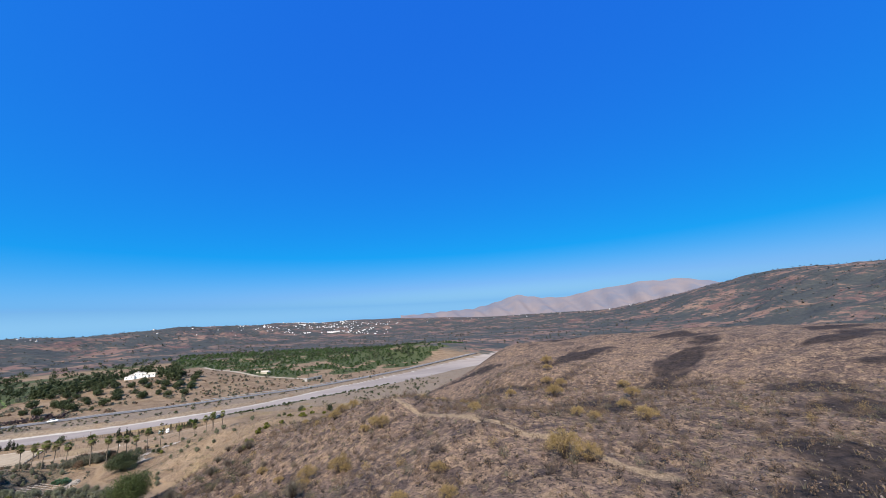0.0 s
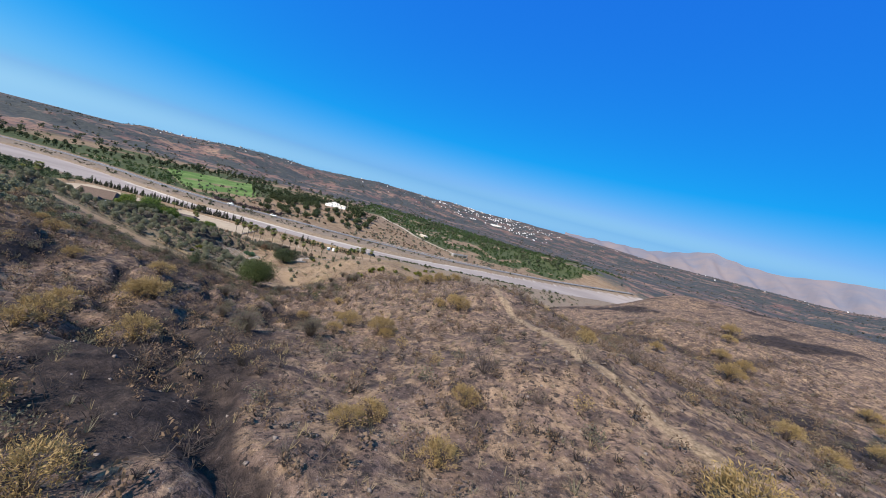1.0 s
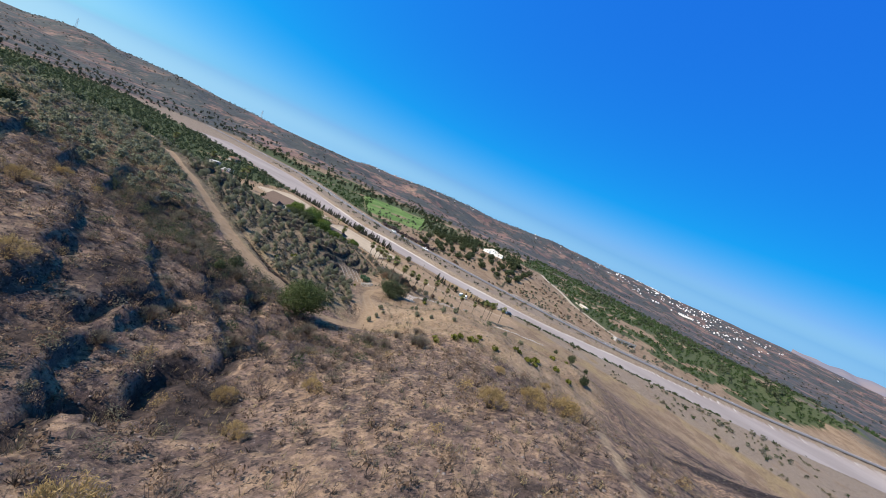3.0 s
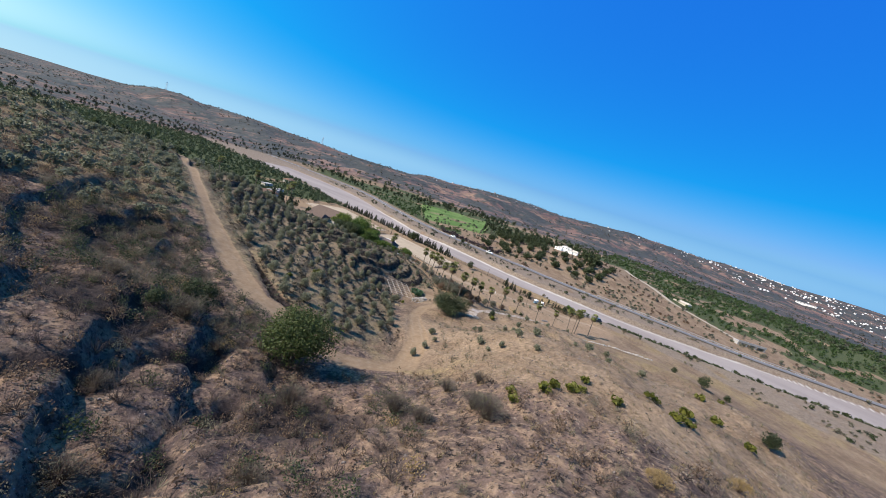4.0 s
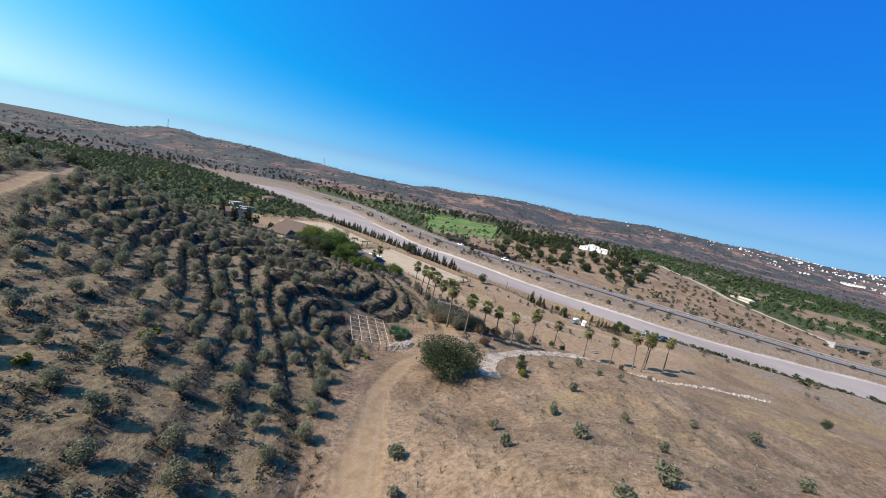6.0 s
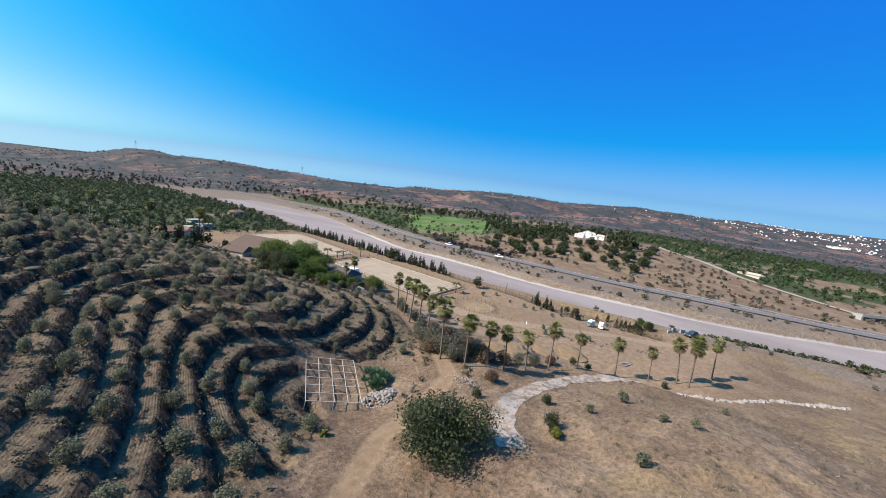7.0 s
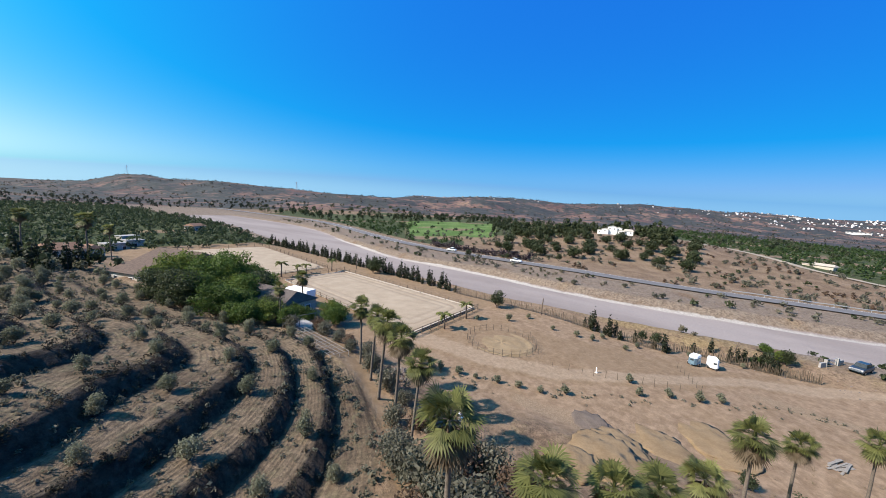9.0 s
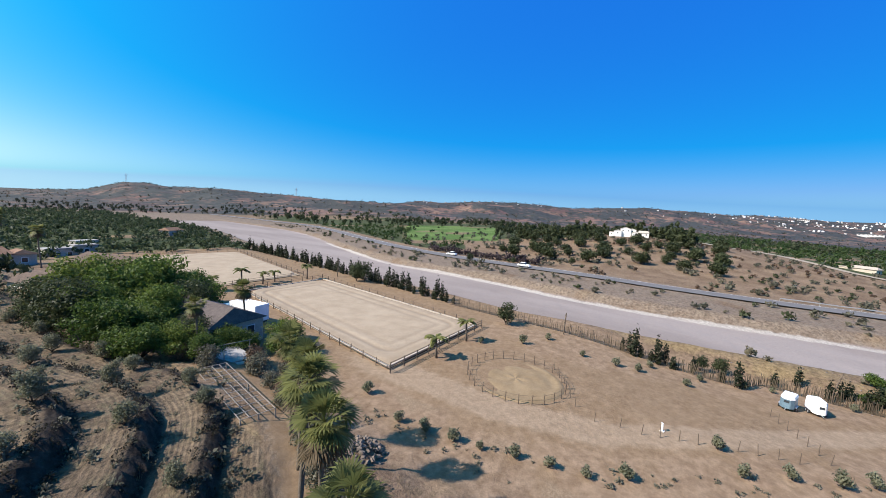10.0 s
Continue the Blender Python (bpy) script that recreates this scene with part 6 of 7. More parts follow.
LIME = [(-90.1, -74.0), (-85.8, -75.4), (-84.5, -76.0), (-83, -77.4), (-81.4, -78.2), (-79.8, -81.3), (-78.2, -77.6), (-73.5, -83.8), (-72.6, -84.8), (-73.5, -88.5), (-75, -87), (-92.5, -72.5), (-88.4, -73), (-70, -88), (-62, -92), (-66, -95), (-55, -90), (-50, -93), (-86, -30), (-78, -27), (-52, -29), (-38.5, -47.6)]
plant_all(limes, [(*p, 1.0) for p in LIME], 0.05, 0.8, 1.3)
greys = [fountain_shrub("grey_shrub", rng, 1.6, 1.35, 420, 1100, 0.065, TWIG, GREY_LEAF, "grey-brown half-bare shrub on dry ground", "grey shrubs") for _ in range(3)]
GREY = [(-97.5, -66.3, 1.2), (-93.0, -71.6, 1.1), (-94.5, -73.5, 1.25), (-98.0, -69.4, 0.9), (-118.8, -62.9, 1.0), (-104, -60, 1.0), (-106, -50, 1.1), (-108, -47, 1.2), (-112, -41, 1.1), (-102, -36, 1.1), (-146.7, -78.7, 1.3), (-150, -74, 1.1), (-138, -66, 1.0), (-131, -63, 0.9), (-126, -60, 1.0), (-122, -57, 1.0), (-116, -55, 1.0), (-90, -67, 0.9), (-87, -69, 0.8), (-112, -68, 0.9)]
plant_all(greys, GREY, 0.05, 0.8, 1.2)
burnt = [thing("burnt_shrub", Matrix(), "burnt leafless grey-brown shrub on ash", "shrub", "burnt shrubs") for _ in range(4)]
for b in burnt:
    v, f = twigs(rng, 34, 1.1, 1.3, 0.016)
    part("branchwork", array_mesh("branchwork", v, f, TWIG), None, b)
wild = lambda x, y: (in_orchard(x, y) < 0.05) * (dirt_road(x, y) > 4.5) * (trail(x, y) > 0.9) * smooth(-60, -80, x) * (1 - smooth(-88, -66, x) * smooth(-34, -50, y))
BURNT = spaced(sprinkle(rng, 900, -185, -85, -130, -10, lambda x, y: 0.8 * wild(x, y)), 4.2)[:170]
plant_all(burnt, [tuple(p) for p in BURNT], 0.05, 0.6, 1.3)

# small growth that nobody could count
brown = [clump(rng, 46, 0.62, 0.8, 0.085, 6, 0.28) for _ in range(7)]
sown(rng, brown, spaced(sprinkle(rng, 11000, -205, -84, -170, 30, lambda x, y: wild(x, y) * np.clip(0.35 + 0.5 * wave(x, y, 20, 66, 3) + 0.5 * smooth(-95, -110, x) * smooth(-80, -66, y), 0.05, 1)), 1.05), 1.0, BROWN_LEAF, "brown_scrub", "dry brown shrubs on the burnt slope", "scrub")
weeds = [clump(rng, 16, 0.45, 0.4, 0.13, 4, 0.3) for _ in range(5)]
sown(rng, weeds, sprinkle(rng, 15000, -100, -17, -45, 90, lambda x, y: (in_orchard(x, y) > 0.5) * (dirt_road(x, y) > 3.0) * np.clip(0.45 + 0.5 * wave(x, y, 14, 67, 3), 0.1, 1)), 0.8, SAGE_LEAF, "grove_weeds", "grey-green weeds and dry growth between olive rows", "scrub")
lane = sprinkle(rng, 2600, -42, -12, -36, 16, lambda x, y: smooth(1.9, 2.5, dirt_road(x, y)) * smooth(4.2, 3.0, dirt_road(x, y)) * np.clip(0.6 + 0.7 * wave(x, y, 9, 69, 2), 0, 1))
sown(rng, [clump(rng, 34, 0.6, 0.8, 0.16, 5, 0.3) for _ in range(4)], spaced(lane, 0.9), 0.8, SAGE_LEAF, "lane_bushes", "grey-green bushes along the narrow farm lane", "scrub")
yard_row = np.array([(-7.5, -6.0), (-5.0, -15.0), (-1.0, -24.0), (5.0, -31.0), (10.0, -38.0), (18.0, -47.0)])
near_row = lambda x, y: np.exp(-((x - np.interp(-y, -yard_row[:, 1], yard_row[:, 0]) + 0.6) / 1.6) ** 2)
sown(rng, weeds, sprinkle(rng, 2600, -16, 26, -52, -4, lambda x, y: 0.75 * near_row(x, y) * np.clip(0.5 + 0.8 * wave(x, y, 8, 68, 2), 0, 1)), 0.62, SAGE_LEAF, "yard_weeds", "low grey-green weeds along a row of saplings", "scrub")
tufts = [tuft(rng, 8, 0.30, 0.34, 0.014) for _ in range(5)]
sown(rng, tufts, sprinkle(rng, 27000, -205, -60, -170, 40, lambda x, y: wild(x, y) * np.clip(0.55 + 0.5 * wave(x, y, 25, 61, 3), 0.05, 1)), 1.0, STRAW, "dry_grass", "tufts of dry straw grass on the burnt slope", "grass")
sown(rng, tufts, sprinkle(rng, 14000, -95, 10, -125, -36, lambda x, y: (dirt_road(x, y) > 4) * (in_orchard(x, y) < 0.1) * smooth(8, -4, x) * np.clip(0.5 + 0.6 * wave(x, y, 18, 62, 3), 0, 1)), 0.85, STRAW, "dry_grass_knoll", "dry straw grass on the bare knoll", "grass")
small_twigs = [twigs(rng, 5, 0.55, 0.6, 0.014) for _ in range(5)]
sown(rng, small_twigs, sprinkle(rng, 8000, -205, -75, -170, 30, lambda x, y: wild(x, y) * np.clip(0.5 + 0.7 * wave(x, y, 16, 63, 3), 0.05, 1)), 1.0, TWIG, "burnt_twigs", "burnt twigs and stalks on ash", "scrub")
small_gold = [clump(rng, 22, 0.36, 0.42, 0.065, 4, 0.3) for _ in range(4)]
sown(rng, small_gold, sprinkle(rng, 3200, -205, -60, -170, 30, lambda x, y: 0.55 * wild(x, y)), 0.85, STRAW, "small_straw_scrub", "small straw-coloured shrubs on the slope", "scrub")
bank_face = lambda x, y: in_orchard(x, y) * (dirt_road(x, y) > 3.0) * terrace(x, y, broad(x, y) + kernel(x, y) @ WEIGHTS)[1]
# bank weeds kept near black, deepening the shade painted on the banks
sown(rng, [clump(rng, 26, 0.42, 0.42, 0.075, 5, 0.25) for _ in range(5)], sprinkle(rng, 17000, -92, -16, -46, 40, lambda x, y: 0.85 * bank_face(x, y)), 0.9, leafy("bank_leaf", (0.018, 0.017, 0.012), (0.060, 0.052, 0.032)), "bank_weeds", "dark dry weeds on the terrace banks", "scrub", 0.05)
small_grey = [tuft(rng, 18, 0.45, 0.5, 0.018) for _ in range(4)]
sown(rng, small_grey, sprinkle(rng, 5200, -205, -10, -170, 90, lambda x, y: (dirt_road(x, y) > 3.6) * 0.6 * smooth(-15, -25, x)), 0.8, GREY_LEAF, "small_grey_scrub", "small grey-green weeds and shrubs", "scrub")
stones = [stone(rng, 0.20) for _ in range(6)]
sown(rng, stones, sprinkle(rng, 15000, -205, -40, -170, 60, lambda x, y: (dirt_road(x, y) > 3.4) * 0.5), 0.8, GREY_STONE, "loose_stones", "loose grey stones on the hillside", "stones", 0.04)

knoll_at = lambda x, y: (dirt_road(x, y) > 3.0) * (in_orchard(x, y) < 0.1) * smooth(-98, -90, x) * smooth(-8, -16, x) * smooth(-112, -96, y) * (1 - smooth(-44, -38, y - 0.3 * (x + 60)))
clods = [stone(rng, 0.17) for _ in range(6)]
sown(rng, clods, sprinkle(rng, 26000, -98, -8, -110, -30, lambda x, y: knoll_at(x, y) * np.clip(0.35 + 0.6 * wave(x, y, 12, 83, 3), 0.05, 1)), 0.8, BROWN_STONE, "knoll_clods", "brown clods and stones strewn over the bare knoll", "stones", 0.05)
sown(rng, [clump(rng, 30, 0.40, 0.42, 0.06, 5, 0.3) for _ in range(5)], sprinkle(rng, 3000, -98, -8, -110, -30, lambda x, y: knoll_at(x, y) * np.clip(0.2 + 0.7 * wave(x, y, 14, 84, 3), 0.02, 1)), 0.9, GREY_LEAF, "knoll_weeds", "low grey weeds on the bare knoll", "scrub")
rut_rows = lambda x, y: knoll_at(x, y) * smooth(-84, -78, x) * smooth(-42, -48, x) * sum(np.exp(-(((dirt_road(x, y) - r) / 0.35) ** 2)) for r in (4.8, 6.6, 8.4, 10.4)) * np.clip(0.4 + 0.9 * wave(x, y, 9, 85, 2), 0, 1)
sown(rng, small_grey, sprinkle(rng, 6000, -84, -42, -75, -36, rut_rows), 0.75, GREY_LEAF, "rut_weeds", "rows of grey weeds between the ruts", "scrub")
FAR_LEAF = leafy("far_scrub_leaf", (0.044, 0.043, 0.030), (0.089, 0.080, 0.059))
FAR_WOOD = leafy("far_wood_leaf", (0.026, 0.034, 0.021), (0.062, 0.068, 0.044))
heath = [clump(rng, 230, 0.95, 1.15, 0.058, 9, 0.22) for _ in range(7)]
heath_at = lambda x, y: wild(x, y) * np.clip(0.35 + 0.6 * wave(x, y, 24, 81, 3) + 0.5 * smooth(-93, -100, x) * smooth(-82, -68, y), 0.06, 1)
for mat, name, label, count, least in ((BROWN_LEAF, "heath_bushes", "brown half-burnt bushes on the slope", 1500, 2.6), (GREY_LEAF, "grey_heath", "grey-brown dry bushes on the slope", 900, 3.0), (GOLD_LEAF, "gold_heath", "straw-gold bushes scattered on the burnt slope", 300, 4.0)):
    sown(rng, heath, spaced(sprinkle(rng, count, -200, -84, -160, 30, heath_at), least), 0.9, mat, name, label, "scrub", 0.08)
brush = [twigs(rng, 26, 1.0, 1.1, 0.018) for _ in range(5)]
roadside = lambda x, y: wild(x, y) * smooth(-93, -97, x) * smooth(-130, -118, x) * smooth(-76, -66, y) * (1 - smooth(-6, 4, y))
sown(rng, brush, spaced(sprinkle(rng, 1000, -132, -92, -78, 6, roadside), 1.8), 0.9, TWIG, "bare_brush", "tangled bare grey brush above the dirt road", "scrub", 0.05)
sown(rng, heath, spaced(sprinkle(rng, 380, -132, -92, -78, 6, roadside), 2.8), 1.05, DARK_LEAF, "dark_brush", "dark green and black scrub above the dirt road", "scrub", 0.08)
verge = lambda x, y: (x < np.interp(y, [-20, 0, 30, 90], [-93, -89, -80, -63]) - 2.0) * (x > np.interp(y, [-20, 0, 30, 90], [-93, -89, -80, -63]) - 16) * smooth(-16, -6, y)
sown(rng, heath, spaced(sprinkle(rng, 420, -112, -66, -16, 86, verge), 1.8), 1.1, OLIVE_LEAF, "verge_scrub", "grey-green scrub along the dirt road's upper edge", "scrub", 0.08)
sown(rng, heath, spaced(sprinkle(rng, 220, -112, -66, -16, 86, verge), 2.2), 1.0, BROWN_LEAF, "verge_brush", "brown dry brush along the dirt road's upper edge", "scrub", 0.08)
bend = lambda x, y: (x < -94.5) * (x > -114) * (y > -48) * (y < -14) * (dirt_road(x, y) > 2.8) * (np.hypot(x + 98.5, y + 52) > 5)
sown(rng, heath, spaced(sprinkle(rng, 260, -114, -94, -48, -14, bend), 2.0), 1.25, DARK_LEAF, "bend_scrub", "dark scrub on the slope above the road's bend", "scrub", 0.08)
sown(rng, brush, spaced(sprinkle(rng, 320, -114, -94, -48, -14, bend), 1.5), 1.2, GREY_LEAF, "bend_brush", "bare grey brush above the road's bend", "scrub", 0.05)
road_edge = lambda x, y: (dirt_road(x, y) > 1.9) * (dirt_road(x, y) < 4.8) * smooth(-22, -12, y) * (x < -50)
sown(rng, heath, spaced(sprinkle(rng, 1100, -98, -56, -22, 100, road_edge), 1.5), 0.7, OLIVE_LEAF, "road_edge_scrub", "low grey-green scrub at the dirt road's edges", "scrub", 0.06)
sown(rng, heath, spaced(sprinkle(rng, 700, -98, -56, -22, 100, road_edge), 1.6), 0.6, BROWN_LEAF, "road_edge_brush", "low brown brush at the dirt road's edges", "scrub", 0.06)
soot = [twigs(rng, 9, 0.30, 0.42, 0.020) for _ in range(6)]
CHARRED = leafy("charred_stalk", (0.015, 0.011, 0.010), (0.049, 0.038, 0.031))
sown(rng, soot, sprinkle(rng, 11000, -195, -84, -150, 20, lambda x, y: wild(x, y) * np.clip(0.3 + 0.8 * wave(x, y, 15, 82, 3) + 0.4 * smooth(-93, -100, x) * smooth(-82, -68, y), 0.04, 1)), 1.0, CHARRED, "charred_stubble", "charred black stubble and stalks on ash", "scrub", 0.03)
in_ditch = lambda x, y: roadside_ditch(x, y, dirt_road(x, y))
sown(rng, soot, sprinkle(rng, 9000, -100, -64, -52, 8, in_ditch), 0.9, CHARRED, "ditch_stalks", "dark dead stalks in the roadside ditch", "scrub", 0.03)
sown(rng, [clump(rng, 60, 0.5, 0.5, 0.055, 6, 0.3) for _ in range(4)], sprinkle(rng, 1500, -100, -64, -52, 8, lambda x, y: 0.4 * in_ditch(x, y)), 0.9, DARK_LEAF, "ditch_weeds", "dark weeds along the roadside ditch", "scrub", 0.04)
# bushes on the gravel banks and between river and road
bank = [clump(rng, 36, 1.0, 1.1, 0.33) for _ in range(5)]


def banks(x, y):
    mid, half = river_line(y)
    return ((np.abs(x - mid) > half + 3) & (x > 30) & (np.abs(x - road_line(y)) > 6)).astype(float)


sown(rng, bank, sprinkle(rng, 12000, 40, 150, -220, 250, lambda x, y: banks(x, y) * (x < road_line(y)) * np.clip(-0.05 + 1.0 * wave(x, y, 24, 64, 4), 0, 1)), 0.7, GREY_LEAF, "bank_scrub", "dry grey-green bushes on the river bank", "scrub")
sown(rng, bank, sprinkle(rng, 260, 40, 150, -220, 250, lambda x, y: banks(x, y) * 0.8), 1.0, DARK_LEAF, "bank_bushes", "dark green bushes beside the river and road", "scrub")
sown(rng, stones, sprinkle(rng, 6000, 30, 120, -140, 130, lambda x, y: banks(x, y) * 0.6), 0.9, GREY_STONE, "bank_stones", "pale boulders on the river bank", "stones", 0.04)
sown(rng, bank, [(float(river_line(y)[0] - river_line(y)[1]) - 2 + random.uniform(-1, 1), y) for y in np.arange(-170, -60, 0.8)], 0.9, DARK_LEAF, "river_hedge", "green hedge along the edge of the river bed", "hedge")

slope = lambda x, y: (x > road_line(y) + 6) * (x < farm_line(y) - 4) * (polar(x, y)[0] > 58) * (polar(x, y)[0] < 145) * (polar(x, y)[1] < 430)
sown(rng, [clump(rng, 22, 1.0, 1.1, 0.42) for _ in range(5)], sprinkle(rng, 12000, 95, 330, -420, 60, lambda x, y: slope(x, y) * np.clip(-0.12 + 1.1 * wave(x, y, 34, 91, 4), 0, 1)), 0.85, BROWN_LEAF, "slope_scrub", "dry brown bushes on the slope beyond the road", "scrub")
sown(rng, bank, sprinkle(rng, 1500, 60, 200, -200, 120, lambda x, y: (banks(x, y) + slope(x, y)) * np.clip(0.3 + 0.7 * wave(x, y, 30, 92, 2), 0, 1)), 1.15, SAGE_LEAF, "roadside_bushes", "rounded grey-green bushes along the river road", "scrub")
# orchards, golf trees and woods beyond
ORCHARD_LEAF = leafy("orchard_leaf", (0.026, 0.048, 0.015), (0.078, 0.118, 0.034))
tree_t = [clump(rng, 50, 2.1, 2.9, 0.52, 8, 0.2) for _ in range(6)]
wood_t = [clump(rng, 90, 2.8, 6.4, 0.72, 9, 0.15) for _ in range(6)]


sown(rng, tree_t, spaced(sprinkle(rng, 13000, -190, 110, 104, 420, citrus), 3.4), 0.82, CITRUS_LEAF, "citrus_orchard", "dense dark green citrus orchard in the valley", "orchard")
sown(rng, wood_t, spaced(sprinkle(rng, 300, -120, -12, 60, 112, lambda x, y: 0.6 * (x < -16 - (y - 52) * 0.25)), 6.5), 0.58, DARK_LEAF, "farm_wood", "dark trees round the farmhouse", "trees")


sown(rng, tree_t, spaced(sprinkle(rng, 15000, 100, 600, -420, 300, lambda x, y: 0.8 * east_orchard(x, y)), 4.2), 0.95, ORCHARD_LEAF, "east_orchard", "green orchard beyond the road", "orchard")


sown(rng, tree_t, spaced(sprinkle(rng, 260, 90, 380, 40, 260, lambda x, y: (lawn_at(x, y) > 0.1) * 0.8), 9.0), 0.9, CITRUS_LEAF, "golf_trees", "clumps of green trees on the golf course", "trees")
sown(rng, wood_t, spaced(sprinkle(rng, 16000, -100, 900, -700, 900, lambda x, y: woods(x, y) * (woods(x, y) > 0.8)), 4.6), 0.9, DARK_LEAF, "valley_woods", "dark green woods and shelter belts across the valley", "trees")
PLAIN_LEAF = leafy("plain_tree_leaf", (0.037, 0.048, 0.025), (0.089, 0.100, 0.050))
sown(rng, tree_t, sprinkle(rng, 11000, -100, 900, -700, 900, lambda x, y: woods(x, y) * (woods(x, y) < 0.8)), rng.uniform(0.5, 1.0) + 0.5, PLAIN_LEAF, "plain_trees", "green trees and bushes over the valley plain", "trees")
sown(rng, wood_t, spaced(sprinkle(rng, 3600, -500, 300, 400, 640, lambda x, y: np.clip(0.20 + 0.7 * wave(x, y, 110, 73, 3), 0, 1)), 6.0), 0.62, FAR_WOOD, "upper_valley_woods", "dark woods in the upper valley", "trees")
sown(rng, tree_t, spaced([(road_line(y) + 9 + random.uniform(-1, 1.5), y) for y in np.arange(22, 75, 1.2)], 1.0), 0.8, leafy("hedge_leaf", (0.030, 0.021, 0.025), (0.077, 0.056, 0.058)), "road_hedge", "dense dark purple-brown hedge beside the road", "hedge")
VILLA_TREES = []
for a0, a1, d0, d1, count in ((66, 76, 205, 236, 70), (75.5, 87, 246, 262, 50), (84.6, 88.5, 205, 236, 46)):
    for _ in range(count):
        a, d = radians(random.uniform(a0, a1)), random.uniform(d0, d1)
        VILLA_TREES.append((-29 + d * math.sin(a), -27 + d * math.cos(a)))
sown(rng, [clump(rng, 110, 1.7, 7.5, 0.62, 9, 0.12) for _ in range(5)], spaced(VILLA_TREES, 2.6), 1.0, DARK_LEAF, "villa_trees", "tall dark cypresses and pines round the villa", "trees", stretch=(0.8, 1.3))
oaks = [make_tree("holm_oak", rng, 4.6, 3.6, 0.5, 900, 0.36, DARK_LEAF, "round dark holm oak on the tan slope below the villa", "tree", 4, 9, 0.25, group="holm oaks", full=True) for _ in range(4)]
OAKS = spaced(sprinkle(np.random.RandomState(14), 800, 108, 222, -70, 52, lambda x, y: 0.8 * ((polar(x, y)[0] > 62) & (polar(x, y)[0] < 92) & (polar(x, y)[1] > 155) & (polar(x, y)[1] < 232)) * ~((polar(x, y)[0] > 77) & (polar(x, y)[0] < 85.5) & (polar(x, y)[1] > 205)) * (x > road_line(y) + 10)), 8.5)
plant_all(oaks, [tuple(p) for p in OAKS], 0.2, 0.7, 1.25)
far_t = [clump(rng, 8, 3.0, 3.6, 1.7, 4, 0.3) for _ in range(4)]
hill_keep = lambda x, y: (np.hypot(x, y) > 430) * np.clip(0.5 + 0.8 * wave(x, y, 260, 74, 3), 0.03, 1)
sown(rng, far_t, sprinkle(rng, 20000, -900, 1900, -1900, 1900, hill_keep), 0.75, FAR_LEAF, "hill_scrub", "dark scrub trees dotted over the far hills", "scrub")


# ---- buildings, vehicles and distance ----
VILLA_Z = on(201, 9) + 0.2
house(pose(201, 9.0, VILLA_Z, 0, 0, -81) @ Matrix.Diagonal((0.70, 0.70, 0.72, 1)), [(-12, 0, -6.5, 9, 3.6, "gable"), (-7.4, 2, 0.2, 10, 5.6, "gable"), (-1.5, 4, 4.0, 11, 5.0, "gable"), (1.2, -1.5, 6.6, 5, 3.0, "gable"), (5.5, 0, 13.0, 6.5, 3.4, "hip"), (-15.5, 3, -12.05, 8, 2.4, "flat")], "large white villa of several gabled blocks among dark trees", roof=CREAM_WALL, wall=WHITE_PAINT)
house(pose(-7.6, 23.0, on(-7.6, 23), 0, 0, 8), [(-4.5, -5.5, 2.5, 5.5, 2.9, "hip")], "low white stable with a dark roof among trees", roof=DARK_ROOF)
house(pose(-9.5, 60, on(-9.5, 60), 0, 0, 20), [(-6, -7, 6, 7, 3.2, "hip"), (-12, -4, -6, 4, 2.8, "hip")], "cream farmhouse with a brown tiled roof behind trees", roof=BROWN_ROOF)
house(pose(-23, 96, on(-23, 96), 0, 0, 10), [(-4, -3, 4, 3, 2.2, "hip"), (4.1, -2.4, 8, 2.4, 1.9, "hip")], "low cream farm building among trees", roof=TILE_ROOF)
house(pose(212, -84, on(212, -84), 0, 0, 55), [(-4.5, -2.2, 4.5, 2.2, 1.5, "hip"), (4.55, -1.6, 8, 1.6, 1.3, "flat")], "long cream farm shed with a pale roof", roof=PALE_TIMBER)
house(pose(36, 171, on(36, 171), 0, 0, 30), [(-4, -2.5, 4, 2.5, 2.3, "hip")], "small pale shed in a clearing of the orchard", roof=TILE_ROOF)


for x, y, turn, a, b in ((-9.0, 111, 12, 3.2, 1.8), (-3.0, 117, 12, 2.6, 1.6), (0.5, 136, 20, 3.0, 1.7)):
    house(pose(x, y, on(x, y), 0, 0, turn), [(-a, -b, a, b, 1.9, "flat")], "long low farm shed with a grey flat roof among trees", "farm sheds", roof=CONCRETE)


def terrace_floor():
    ob = thing("patio", pose(-11.8, 14.0, on(-11.8, 14.0), 0, 0, -8), "pale concrete patio with thin posts under the palms", "patio")
    part("slab", box(-2.6, -3.6, -0.3, 2.6, 3.6, 0.18, 0.02), CONCRETE, ob)
    for x in (-2.4, 0, 2.4):
        for y in (-3.3, 3.3):
            part("post", box(x - 0.035, y - 0.035, 0.18, x + 0.035, y + 0.035, 2.0), GREY_TIMBER, ob)
    for y in (-3.3, 3.3):
        part("beam", box(-2.6, y - 0.03, 2.0, 2.6, y + 0.03, 2.06), GREY_TIMBER, ob)
    part("step", box(-2.0, -4.3, -0.3, 2.0, -3.62, 0.06, 0.02), CONCRETE, ob)


terrace_floor()


